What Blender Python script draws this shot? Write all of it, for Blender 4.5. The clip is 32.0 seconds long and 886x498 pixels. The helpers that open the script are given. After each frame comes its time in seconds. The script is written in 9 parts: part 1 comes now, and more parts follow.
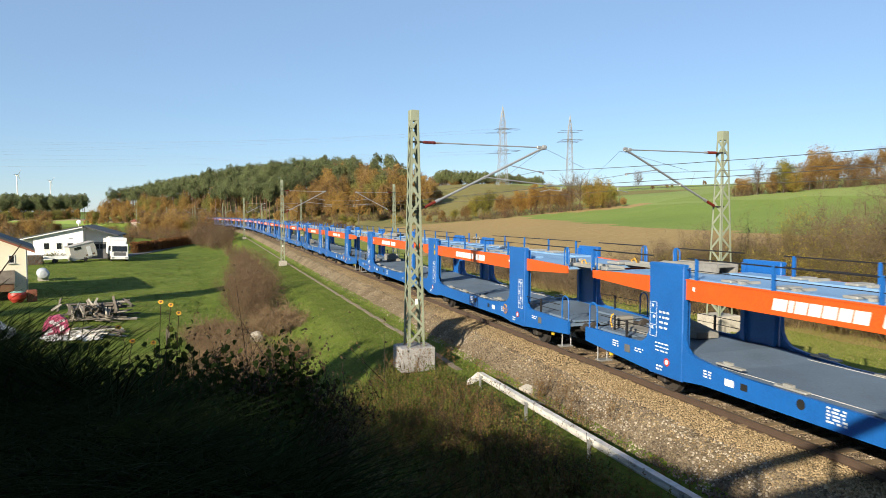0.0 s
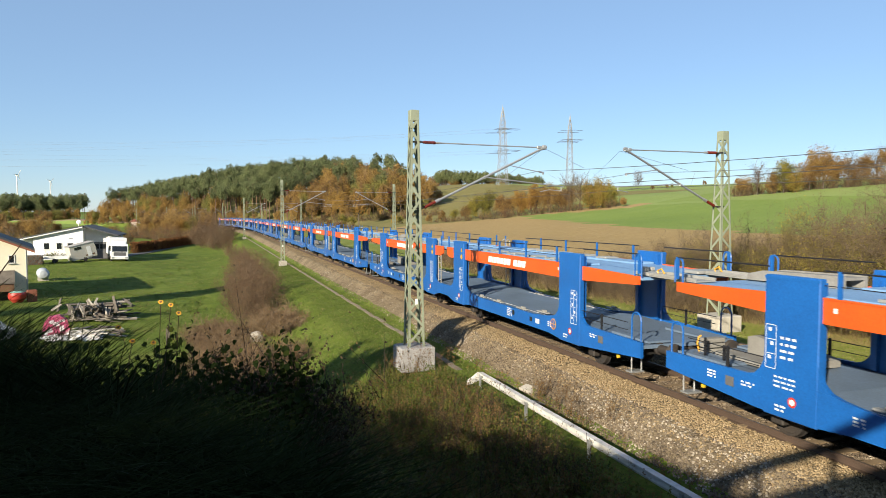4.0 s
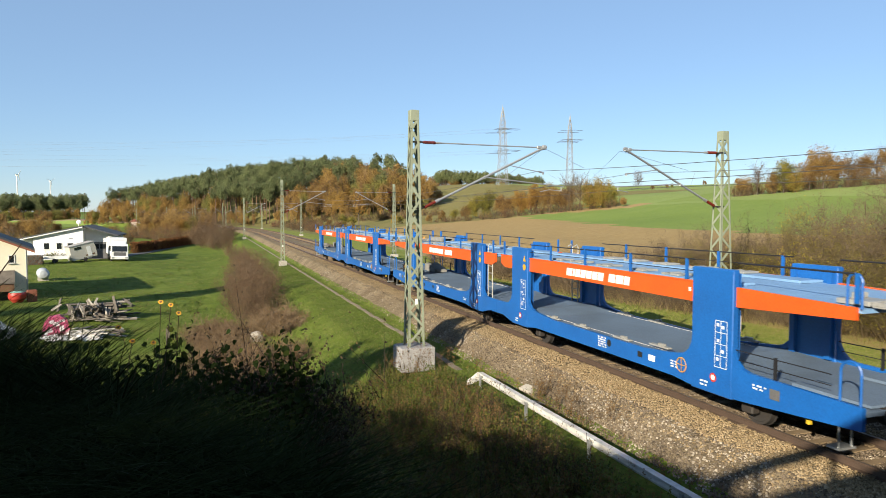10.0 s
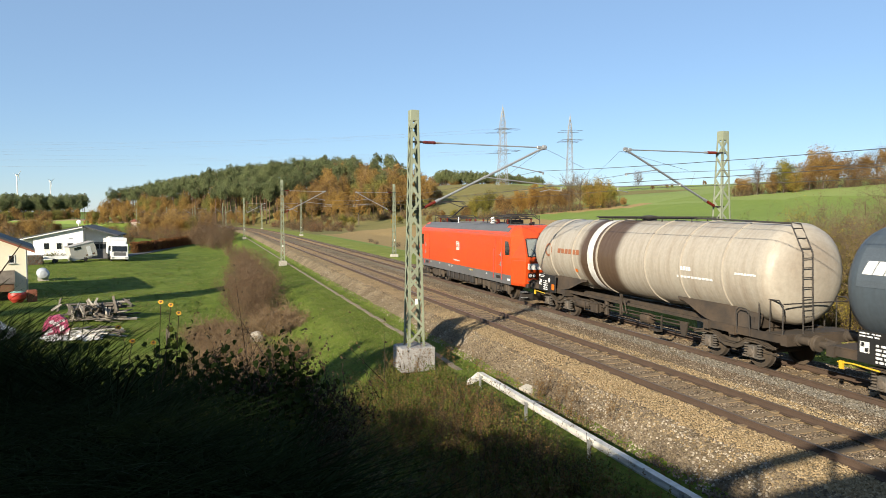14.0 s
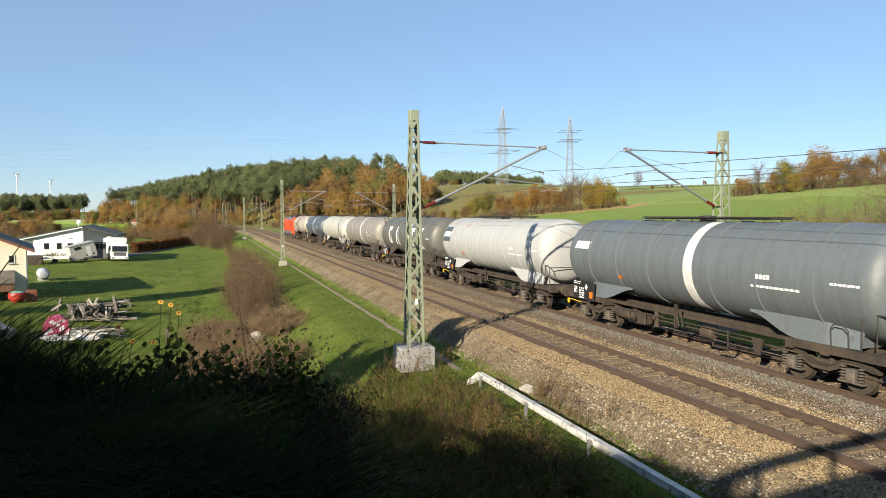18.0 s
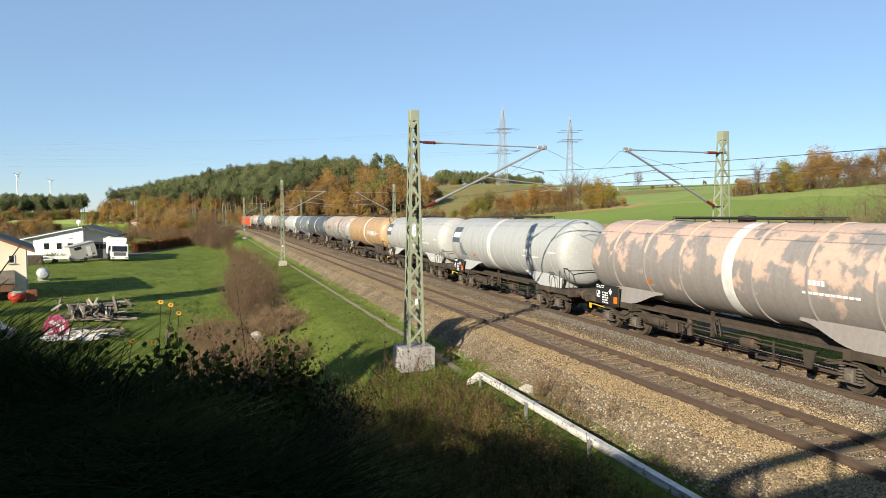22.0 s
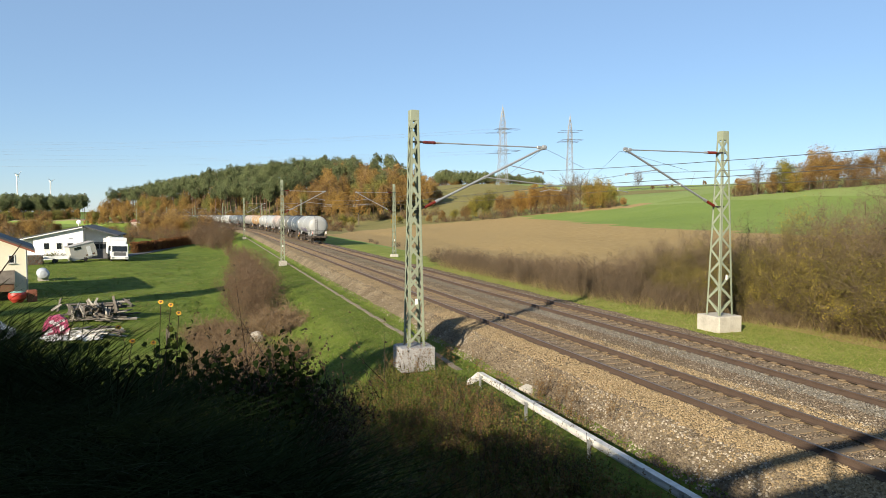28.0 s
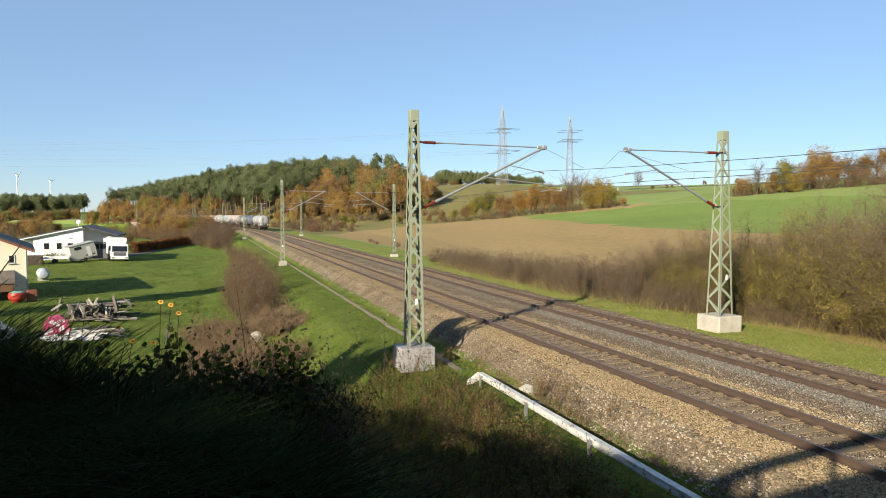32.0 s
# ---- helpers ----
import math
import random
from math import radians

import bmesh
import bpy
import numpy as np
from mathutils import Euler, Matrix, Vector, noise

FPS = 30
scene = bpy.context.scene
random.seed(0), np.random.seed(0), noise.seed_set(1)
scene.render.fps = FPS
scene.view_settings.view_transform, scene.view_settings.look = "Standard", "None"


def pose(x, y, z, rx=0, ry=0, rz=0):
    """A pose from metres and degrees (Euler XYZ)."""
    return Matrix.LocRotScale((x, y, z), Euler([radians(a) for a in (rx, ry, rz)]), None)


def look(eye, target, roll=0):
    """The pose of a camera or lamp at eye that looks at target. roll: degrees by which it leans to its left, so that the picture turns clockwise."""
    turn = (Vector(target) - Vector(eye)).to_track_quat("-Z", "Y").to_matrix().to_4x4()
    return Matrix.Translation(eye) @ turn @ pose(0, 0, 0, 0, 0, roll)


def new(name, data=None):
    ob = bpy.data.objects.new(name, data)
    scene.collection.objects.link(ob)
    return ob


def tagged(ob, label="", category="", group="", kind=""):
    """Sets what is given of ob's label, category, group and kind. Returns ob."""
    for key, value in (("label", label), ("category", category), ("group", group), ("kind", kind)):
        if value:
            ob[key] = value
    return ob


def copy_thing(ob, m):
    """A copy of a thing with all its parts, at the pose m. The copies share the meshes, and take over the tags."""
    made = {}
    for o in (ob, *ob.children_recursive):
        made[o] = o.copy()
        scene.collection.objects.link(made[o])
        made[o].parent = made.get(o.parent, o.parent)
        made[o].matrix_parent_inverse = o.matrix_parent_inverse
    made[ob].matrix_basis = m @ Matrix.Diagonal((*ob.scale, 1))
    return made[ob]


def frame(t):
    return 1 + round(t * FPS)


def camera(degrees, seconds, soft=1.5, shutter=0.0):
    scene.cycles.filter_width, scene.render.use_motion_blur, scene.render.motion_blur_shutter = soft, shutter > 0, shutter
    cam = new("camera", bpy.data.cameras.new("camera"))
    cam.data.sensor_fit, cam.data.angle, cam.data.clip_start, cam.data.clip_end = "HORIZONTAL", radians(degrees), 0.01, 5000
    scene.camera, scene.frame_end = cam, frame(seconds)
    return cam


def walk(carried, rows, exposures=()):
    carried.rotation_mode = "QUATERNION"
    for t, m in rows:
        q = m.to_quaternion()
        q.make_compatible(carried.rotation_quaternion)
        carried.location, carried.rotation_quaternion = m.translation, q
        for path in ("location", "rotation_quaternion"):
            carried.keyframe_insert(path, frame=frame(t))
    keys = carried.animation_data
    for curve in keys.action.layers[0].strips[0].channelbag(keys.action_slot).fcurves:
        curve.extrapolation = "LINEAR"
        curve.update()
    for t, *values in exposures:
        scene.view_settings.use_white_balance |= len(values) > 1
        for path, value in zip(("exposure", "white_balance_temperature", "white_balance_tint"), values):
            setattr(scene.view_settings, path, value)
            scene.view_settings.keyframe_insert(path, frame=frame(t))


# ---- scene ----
# ---- camera: it stands on the bank beside the road bridge ----
cam = camera(66.3, 32.0, soft=0.6, shutter=0.04)
EYE = pose(-11.74, 0.0, 4.43, 90 - 2.899, 0, -19.02)
walk(cam, [(0.0, EYE), (32.0, EYE)])

# ---- world, sun ----
SUN_AZ = radians(50.0)      # the way the light travels, clockwise from +Y
SUN_EL = radians(21.0)
world = bpy.data.worlds.new("sky")
scene.world = world
world.use_nodes = True
wn, wl = world.node_tree.nodes, world.node_tree.links
sky = wn.new("ShaderNodeTexSky")
sky.sky_type, sky.sun_disc = "NISHITA", False
sky.sun_elevation, sky.sun_rotation = SUN_EL, SUN_AZ + math.pi
sky.altitude, sky.air_density, sky.dust_density, sky.ozone_density = 350, 1.0, 0.05, 4.5
wn["Background"].inputs[1].default_value = 0.06
veil = wn.new("ShaderNodeMix")     # thin even haze over the whole sky
veil.data_type, veil.blend_type = "RGBA", "MIX"
veil.inputs[0].default_value, veil.inputs[7].default_value = 0.38, (3.45, 4.95, 7.0, 1)
wl.new(sky.outputs[0], veil.inputs[6])
wl.new(veil.outputs[2], wn["Background"].inputs[0])
sun = new("sun", bpy.data.lights.new("sun", "SUN"))
sun.data.energy, sun.data.angle, sun.data.color = 5.0, radians(0.55), (1.0, 0.885, 0.70)
TOWARD = Vector((math.sin(SUN_AZ) * math.cos(SUN_EL), math.cos(SUN_AZ) * math.cos(SUN_EL), -math.sin(SUN_EL)))
sun.matrix_world = look((-80, -60, 90), Vector((-80, -60, 90)) + TOWARD)
scene.view_settings.exposure = 1.19


# ---- materials ----
def node_mat(name, rough=0.7, metal=0.0):
    m = bpy.data.materials.new(name)
    m.use_nodes = True
    nt = m.node_tree
    b = nt.nodes["Principled BSDF"]
    b.inputs["Roughness"].default_value, b.inputs["Metallic"].default_value = rough, metal
    return m, nt, b


def noise_node(nt, scale, detail=4.0, rough=0.6, coords="Object"):
    tc = nt.nodes.new("ShaderNodeTexCoord")
    n = nt.nodes.new("ShaderNodeTexNoise")
    n.inputs["Scale"].default_value, n.inputs["Detail"].default_value, n.inputs["Roughness"].default_value = scale, detail, rough
    nt.links.new(tc.outputs[coords], n.inputs["Vector"])
    return n


def ramp(nt, src, stops):
    r = nt.nodes.new("ShaderNodeValToRGB")
    e = r.color_ramp.elements
    while len(e) < len(stops):
        e.new(0.5)
    for el, (p, c) in zip(e, stops):
        el.position, el.color = p, (*c, 1)
    nt.links.new(src, r.inputs[0])
    return r


def mix(nt, fac, a, b, mode="MIX"):
    m = nt.nodes.new("ShaderNodeMix")
    m.data_type, m.blend_type = "RGBA", mode
    for sock, v in ((m.inputs[0], fac), (m.inputs[6], a), (m.inputs[7], b)):
        if isinstance(v, (int, float)):
            sock.default_value = v
        elif isinstance(v, tuple):
            sock.default_value = (*v, 1)
        else:
            nt.links.new(v, sock)
    return m.outputs[2]


def bump(nt, b, src, strength=0.3, dist=0.02):
    n = nt.nodes.new("ShaderNodeBump")
    n.inputs["Strength"].default_value, n.inputs["Distance"].default_value = strength, dist
    nt.links.new(src, n.inputs["Height"])
    nt.links.new(n.outputs[0], b.inputs["Normal"])


def surface(name, base, dark, rough=0.6, metal=0.0, big=0.7, fine=18.0, amount=0.5, bumps=0.1, coords="Object", dist=0.01):
    """A surface of one colour with stains at a large and grain at a small scale."""
    m, nt, b = node_mat(name, rough, metal)
    n1, n2 = noise_node(nt, big, 5, 0.65, coords), noise_node(nt, fine, 3, 0.6, coords)
    r1 = ramp(nt, n1.outputs[0], [(0.38, (0, 0, 0)), (0.68, (amount, amount, amount))])
    c = mix(nt, r1.outputs[0], base, dark)
    r2 = ramp(nt, n2.outputs[0], [(0.3, (0.82, 0.82, 0.82)), (0.7, (1.08, 1.08, 1.08))])
    nt.links.new(mix(nt, 1.0, c, r2.outputs[0], "MULTIPLY"), b.inputs["Base Color"])
    if bumps:
        bump(nt, b, n2.outputs[0], bumps, dist)
    return m


def leafy(name, stops, rough=0.6, trans=0.0, spread=1.0, spec=0.25, patchy=0.0):
    """Leaves and twigs: the colour differs from piece to piece of the mesh and from plant to plant."""
    m, nt, b = node_mat(name, rough)
    geo, info = nt.nodes.new("ShaderNodeNewGeometry"), nt.nodes.new("ShaderNodeObjectInfo")
    ma = nt.nodes.new("ShaderNodeMath")
    ma.operation = "MULTIPLY_ADD"
    nt.links.new(info.outputs["Random"], ma.inputs[0])
    ma.inputs[1].default_value = 0.35
    mb = nt.nodes.new("ShaderNodeMath")
    mb.operation = "MULTIPLY"
    nt.links.new(geo.outputs["Random Per Island"], mb.inputs[0])
    mb.inputs[1].default_value = 0.65 * spread
    nt.links.new(mb.outputs[0], ma.inputs[2])
    tone = ma.outputs[0]
    if patchy:
        # clumps and whole trees differ in tone
        pn = noise_node(nt, patchy, 2.0, 0.5)
        pr = nt.nodes.new("ShaderNodeMapRange")
        pr.inputs[1].default_value, pr.inputs[2].default_value, pr.inputs[3].default_value, pr.inputs[4].default_value = 0.32, 0.68, -0.25, 0.35
        nt.links.new(pn.outputs[0], pr.inputs[0])
        pa = nt.nodes.new("ShaderNodeMath")
        pa.operation, pa.use_clamp = "ADD", True
        nt.links.new(tone, pa.inputs[0])
        nt.links.new(pr.outputs[0], pa.inputs[1])
        tone = pa.outputs[0]
    r = ramp(nt, tone, stops)
    nt.links.new(r.outputs[0], b.inputs["Base Color"])
    b.inputs["Specular IOR Level"].default_value = spec
    if trans:
        t = nt.nodes.new("ShaderNodeBsdfTranslucent")
        nt.links.new(r.outputs[0], t.inputs[0])
        ms = nt.nodes.new("ShaderNodeMixShader")
        ms.inputs[0].default_value = trans
        nt.links.new(b.outputs[0], ms.inputs[1])
        nt.links.new(t.outputs[0], ms.inputs[2])
        nt.links.new(ms.outputs[0], nt.nodes["Material Output"].inputs[0])
    return m


M_GALV = surface("galvanised_steel", (0.352, 0.365, 0.371), (0.243, 0.243, 0.237), 0.45, 0.6, 1.5, 30)
M_MAST = surface("mast_paint", (0.211, 0.237, 0.166), (0.141, 0.16, 0.109), 0.65, 0.0, 1.2, 25)
M_CONC = surface("concrete", (0.384, 0.358, 0.301), (0.23, 0.211, 0.173), 0.9, 0.0, 1.8, 22, 0.7, 0.35)
M_CONC_GREY = surface("concrete_grey", (0.282, 0.275, 0.269), (0.179, 0.179, 0.173), 0.9, 0.0, 1.8, 22, 0.7, 0.35)
M_RAIL = surface("rail_rust", (0.067, 0.042, 0.028), (0.038, 0.026, 0.018), 0.75, 0.1, 3, 40)
M_RAILTOP = surface("rail_polished", (0.141, 0.115, 0.102), (0.096, 0.077, 0.067), 0.45, 0.5, 3, 40, 0.3, 0)
M_SLEEPER = surface("sleeper_concrete", (0.208, 0.150, 0.086), (0.127, 0.087, 0.048), 0.9, 0, 2.5, 26, 0.8, 0.4)
M_INSUL = surface("insulator_brown", (0.141, 0.022, 0.013), (0.09, 0.013, 0.01), 0.25, 0, 3, 30, 0.4, 0)
M_COPPER = surface("wire_copper", (0.102, 0.096, 0.09), (0.064, 0.064, 0.064), 0.5, 0.6, 3, 30, 0.4, 0)
M_DARKSTEEL = surface("dark_steel", (0.022, 0.02, 0.019), (0.045, 0.032, 0.022), 0.7, 0.1, 2, 30)
M_BLUE = surface("wagon_blue", (0.008, 0.093, 0.333), (0.008, 0.064, 0.23), 0.38, 0, 0.9, 25, 0.5, 0.03)
M_LBLUE = surface("deck_light_blue", (0.164, 0.294, 0.475), (0.123, 0.212, 0.344), 0.5, 0, 1.2, 25, 0.5, 0.05)
M_DECK = surface("deck_grey_blue", (0.109, 0.154, 0.218), (0.07, 0.099, 0.141), 0.6, 0, 0.8, 20, 0.6, 0.08)
M_ORANGE = surface("beam_orange", (0.538, 0.08, 0.009), (0.422, 0.058, 0.009), 0.42, 0, 1.0, 25, 0.4, 0.03)
M_WHITE = surface("white_paint", (0.64, 0.64, 0.624), (0.496, 0.496, 0.48), 0.5, 0, 2, 30, 0.4, 0.03)
M_RED = surface("loco_red", (0.490, 0.058, 0.008), (0.385, 0.044, 0.010), 0.36, 0, 0.5, 7, 0.6, 0.03)
M_LGREY = surface("loco_grey", (0.102, 0.102, 0.106), (0.064, 0.064, 0.064), 0.5, 0, 1.0, 20, 0.5, 0.03)
M_GLASS_DARK = surface("dark_glass", (0.013, 0.016, 0.019), (0.01, 0.013, 0.013), 0.08, 0, 1, 10, 0.2, 0)
M_YELLOW = surface("yellow_paint", (0.48, 0.32, 0.019), (0.384, 0.256, 0.019), 0.5, 0, 2, 25, 0.3, 0)
M_BLACK = surface("black_paint", (0.01, 0.01, 0.01), (0.026, 0.022, 0.019), 0.5, 0, 2, 25, 0.5, 0)
M_BARS = surface("white_stencil", (0.576, 0.584, 0.592), (0.48, 0.48, 0.48), 0.6, 0, 2, 25, 0.3, 0)


# ---- mesh helpers ----
class Geo:
    """Vertices and faces of one mesh, with a material slot for each face."""

    def __init__(self):
        self.v, self.f, self.m = [], [], []

    def add(self, verts, faces, mat=0):
        o = len(self.v)
        self.v.extend([tuple(p) for p in verts])
        self.f.extend([tuple(i + o for i in q) for q in faces])
        self.m.extend([mat] * len(faces))
        return self

    def box(self, x0, x1, y0, y1, z0, z1, mat=0, bevel=0.0):
        if bevel <= 0:
            v = [(x, y, z) for z in (z0, z1) for y in (y0, y1) for x in (x0, x1)]
            return self.add(v, [(0, 2, 3, 1), (4, 5, 7, 6), (0, 1, 5, 4), (2, 6, 7, 3), (0, 4, 6, 2), (1, 3, 7, 5)], mat)
        b = bevel
        ring = lambda d, z: [(x0 + d, y0 + b, z), (x0 + b, y0 + d, z), (x1 - b, y0 + d, z), (x1 - d, y0 + b, z),
                             (x1 - d, y1 - b, z), (x1 - b, y1 - d, z), (x0 + b, y1 - d, z), (x0 + d, y1 - b, z)]
        v = ring(b, z0) + ring(0, z0 + b) + ring(0, z1 - b) + ring(b, z1)
        f = [tuple(range(7, -1, -1)), tuple(range(24, 32))]
        for k in range(3):
            f += [(8 * k + i, 8 * k + (i + 1) % 8, 8 * k + 8 + (i + 1) % 8, 8 * k + 8 + i) for i in range(8)]
        return self.add(v, f, mat)

    def prism(self, outline, axis, a, b, mat=0):
        """A closed outline (pairs) pushed along an axis from a to b."""
        n = len(outline)
        put = {"x": lambda p, t: (t, p[0], p[1]), "y": lambda p, t: (p[0], t, p[1]), "z": lambda p, t: (p[0], p[1], t)}[axis]
        v = [put(p, a) for p in outline] + [put(p, b) for p in outline]
        f = [tuple(range(n - 1, -1, -1)), tuple(range(n, 2 * n))]
        f += [(i, (i + 1) % n, n + (i + 1) % n, n + i) for i in range(n)]
        return self.add(v, f, mat)

    def tube(self, p, q, r, sides=6, r2=None, mat=0, caps=True):
        p, q = Vector(p), Vector(q)
        r2 = r if r2 is None else r2
        d = q - p
        if d.length < 1e-6:
            return self
        u = d.orthogonal().normalized()
        w = d.normalized().cross(u)
        v = []
        for c, rr in ((p, r), (q, r2)):
            for i in range(sides):
                a = 2 * math.pi * (i + 0.5) / sides
                v.append(c + u * (rr * math.cos(a)) + w * (rr * math.sin(a)))
        f = [(i, (i + 1) % sides, sides + (i + 1) % sides, sides + i) for i in range(sides)]
        if caps:
            f += [tuple(range(sides - 1, -1, -1)), tuple(range(sides, 2 * sides))]
        return self.add(v, f, mat)

    def line(self, pts, r, sides=6, mat=0):
        pts = [Vector(p) for p in pts]
        n = len(pts)
        v, u = [], None
        for k, p in enumerate(pts):
            d = (pts[min(k + 1, n - 1)] - pts[max(k - 1, 0)]).normalized()
            u = d.orthogonal().normalized() if u is None else (u - d * u.dot(d)).normalized()
            w = d.cross(u)
            for i in range(sides):
                a = 2 * math.pi * (i + 0.5) / sides
                v.append(p + u * (r * math.cos(a)) + w * (r * math.sin(a)))
        f = [(k * sides + i, k * sides + (i + 1) % sides, (k + 1) * sides + (i + 1) % sides, (k + 1) * sides + i) for k in range(n - 1) for i in range(sides)]
        f += [tuple(range(sides - 1, -1, -1)), tuple(range((n - 1) * sides, n * sides))]
        return self.add(v, f, mat)

    def lathe(self, prof, axis="z", sides=24, at=(0, 0, 0), mat=0, caps=True):
        """Turns a profile of (radius, along) round an axis."""
        v, f = [], []
        n = len(prof)
        for i in range(sides):
            a = 2 * math.pi * i / sides
            for r, t in prof:
                c, s = r * math.cos(a), r * math.sin(a)
                p = {"z": (c, s, t), "y": (s, t, c), "x": (t, c, s)}[axis]
                v.append((p[0] + at[0], p[1] + at[1], p[2] + at[2]))
        for i in range(sides):
            j = (i + 1) % sides
            for k in range(n - 1):
                f.append((i * n + k, j * n + k, j * n + k + 1, i * n + k + 1))
        if caps and prof[0][0] > 1e-4:
            f.append(tuple(i * n for i in range(sides - 1, -1, -1)))
        if caps and prof[-1][0] > 1e-4:
            f.append(tuple(i * n + n - 1 for i in range(sides)))
        return self.add(v, f, mat)

    def mesh(self, name, mats, smooth=False):
        me = bpy.data.meshes.new(name)
        me.from_pydata(self.v, [], self.f)
        for m in mats if isinstance(mats, (list, tuple)) else [mats]:
            me.materials.append(m)
        if any(self.m):
            me.polygons.foreach_set("material_index", self.m)
        if smooth:
            me.polygons.foreach_set("use_smooth", [True] * len(self.f))
            me.set_sharp_from_angle(angle=radians(35))
        me.update()
        return me


def part(name, geo, mats, parent=None, label="", m=None, smooth=False):
    """One mesh object, under a thing or a part."""
    me = geo if isinstance(geo, bpy.types.Mesh) else geo.mesh(name, mats, smooth)
    ob = new(name, me)
    if parent is not None:
        ob.parent = parent
    if m is not None:
        ob.matrix_basis = m
    return tagged(ob, label)


def thing(name, label, category, group="", at=None, kind=""):
    ob = new(name)
    ob.empty_display_size = 0.3
    if at is not None:
        ob.matrix_basis = at
    return tagged(ob, label, category, group, kind)


def words(text, size, mats, parent, m, name="lettering", label="", shear=0.0, bold=0.0, spacing=1.0, depth=0.004):
    """Letters of the built-in font as a flat mesh part; m turns the xy plane of the text to its place."""
    cu = bpy.data.curves.new(name, "FONT")
    cu.body, cu.size, cu.shear, cu.offset, cu.space_character, cu.extrude = text, size, shear, bold, spacing, depth
    cu.align_x = "CENTER"
    tmp = bpy.data.objects.new(name, cu)
    scene.collection.objects.link(tmp)
    bpy.context.view_layer.update()
    me = bpy.data.meshes.new_from_object(tmp.evaluated_get(bpy.context.evaluated_depsgraph_get()))
    bpy.data.objects.remove(tmp)
    bpy.data.curves.remove(cu)
    me.materials.clear()
    me.materials.append(mats)
    return part(name, me, None, parent, label, m)


# ---- the line of the railway: straight, then a wide curve to the left ----
BEND, RADIUS, BEND_END, GAP = 165.0, 700.0, 520.0, 4.17


def line_x(y):
    y = np.asarray(y, float)
    q = np.clip(y - BEND, 0, BEND_END - BEND)
    return -q * q / (2 * RADIUS) - np.maximum(y - BEND_END, 0) * (BEND_END - BEND) / RADIUS


_ys = np.arange(-1400.0, 1400.0, 1.0)
_xs = line_x(_ys)
_arc = np.concatenate([[0], np.cumsum(np.hypot(np.diff(_xs), 1.0))])
_arc -= np.interp(0.0, _ys, _arc)


def on_line(s, off=0.0, z=0.0):
    """The pose on the line, s metres along it from abreast of the camera: +Y of the thing points away along the line."""
    y = float(np.interp(s, _arc, _ys))
    a = math.atan2(float(line_x(y + 0.5) - line_x(y - 0.5)), 1.0)
    x = float(line_x(y))
    return Matrix.Translation((x + off * math.cos(a), y - off * math.sin(a), z)) @ Matrix.Rotation(-a, 4, "Z")


# ---- the lie of the land ----
def smooth(a, b, t):
    t = np.clip((np.asarray(t, float) - a) / (b - a), 0, 1)
    return t * t * (3 - 2 * t)


def ripple(x, y, size, seed):
    """Soft unevenness, about -1 to 1."""
    r = np.random.RandomState(seed)
    z = np.zeros_like(x, dtype=float)
    for _ in range(7):
        a, w, p = r.uniform(0, 6.28), 6.28 / (size * r.uniform(0.6, 1.6)), r.uniform(0, 6.28)
        z = z + np.sin((x * math.cos(a) + y * math.sin(a)) * w + p)
    return z / 3.5


CROSS_O = np.array([-400, -60, -26, -12.5, -9.0, -5.7, -4.2, -3.5, -3.0, -2.05, -1.75, -0.87, -0.80, 0.80, 0.87, 3.30, 3.37, 4.97, 5.04, 5.95, 6.3, 7.2, 9.5, 12.5, 30, 50, 78, 100, 123, 160, 200, 300, 600, 3000])
CROSS_Z = np.array([-3.6, -3.3, -3.1, -3.05, -2.75, -1.15, -1.02, -1.0, -0.98, -0.25, -0.185, -0.165, -0.225, -0.225, -0.165, -0.165, -0.225, -0.225, -0.165, -0.175, -0.24, -0.42, -0.42, -0.5, -0.9, 0.3, 3.4, 6.8, 10.3, 13.6, 16.9, 22.6, 29.0, 37.0])
WOOD_EDGE = [(-86, 497), (-62, 452), (-30, 395), (-2, 352), (22, 330), (44, 312), (64, 300), (84, 306), (97, 330)]


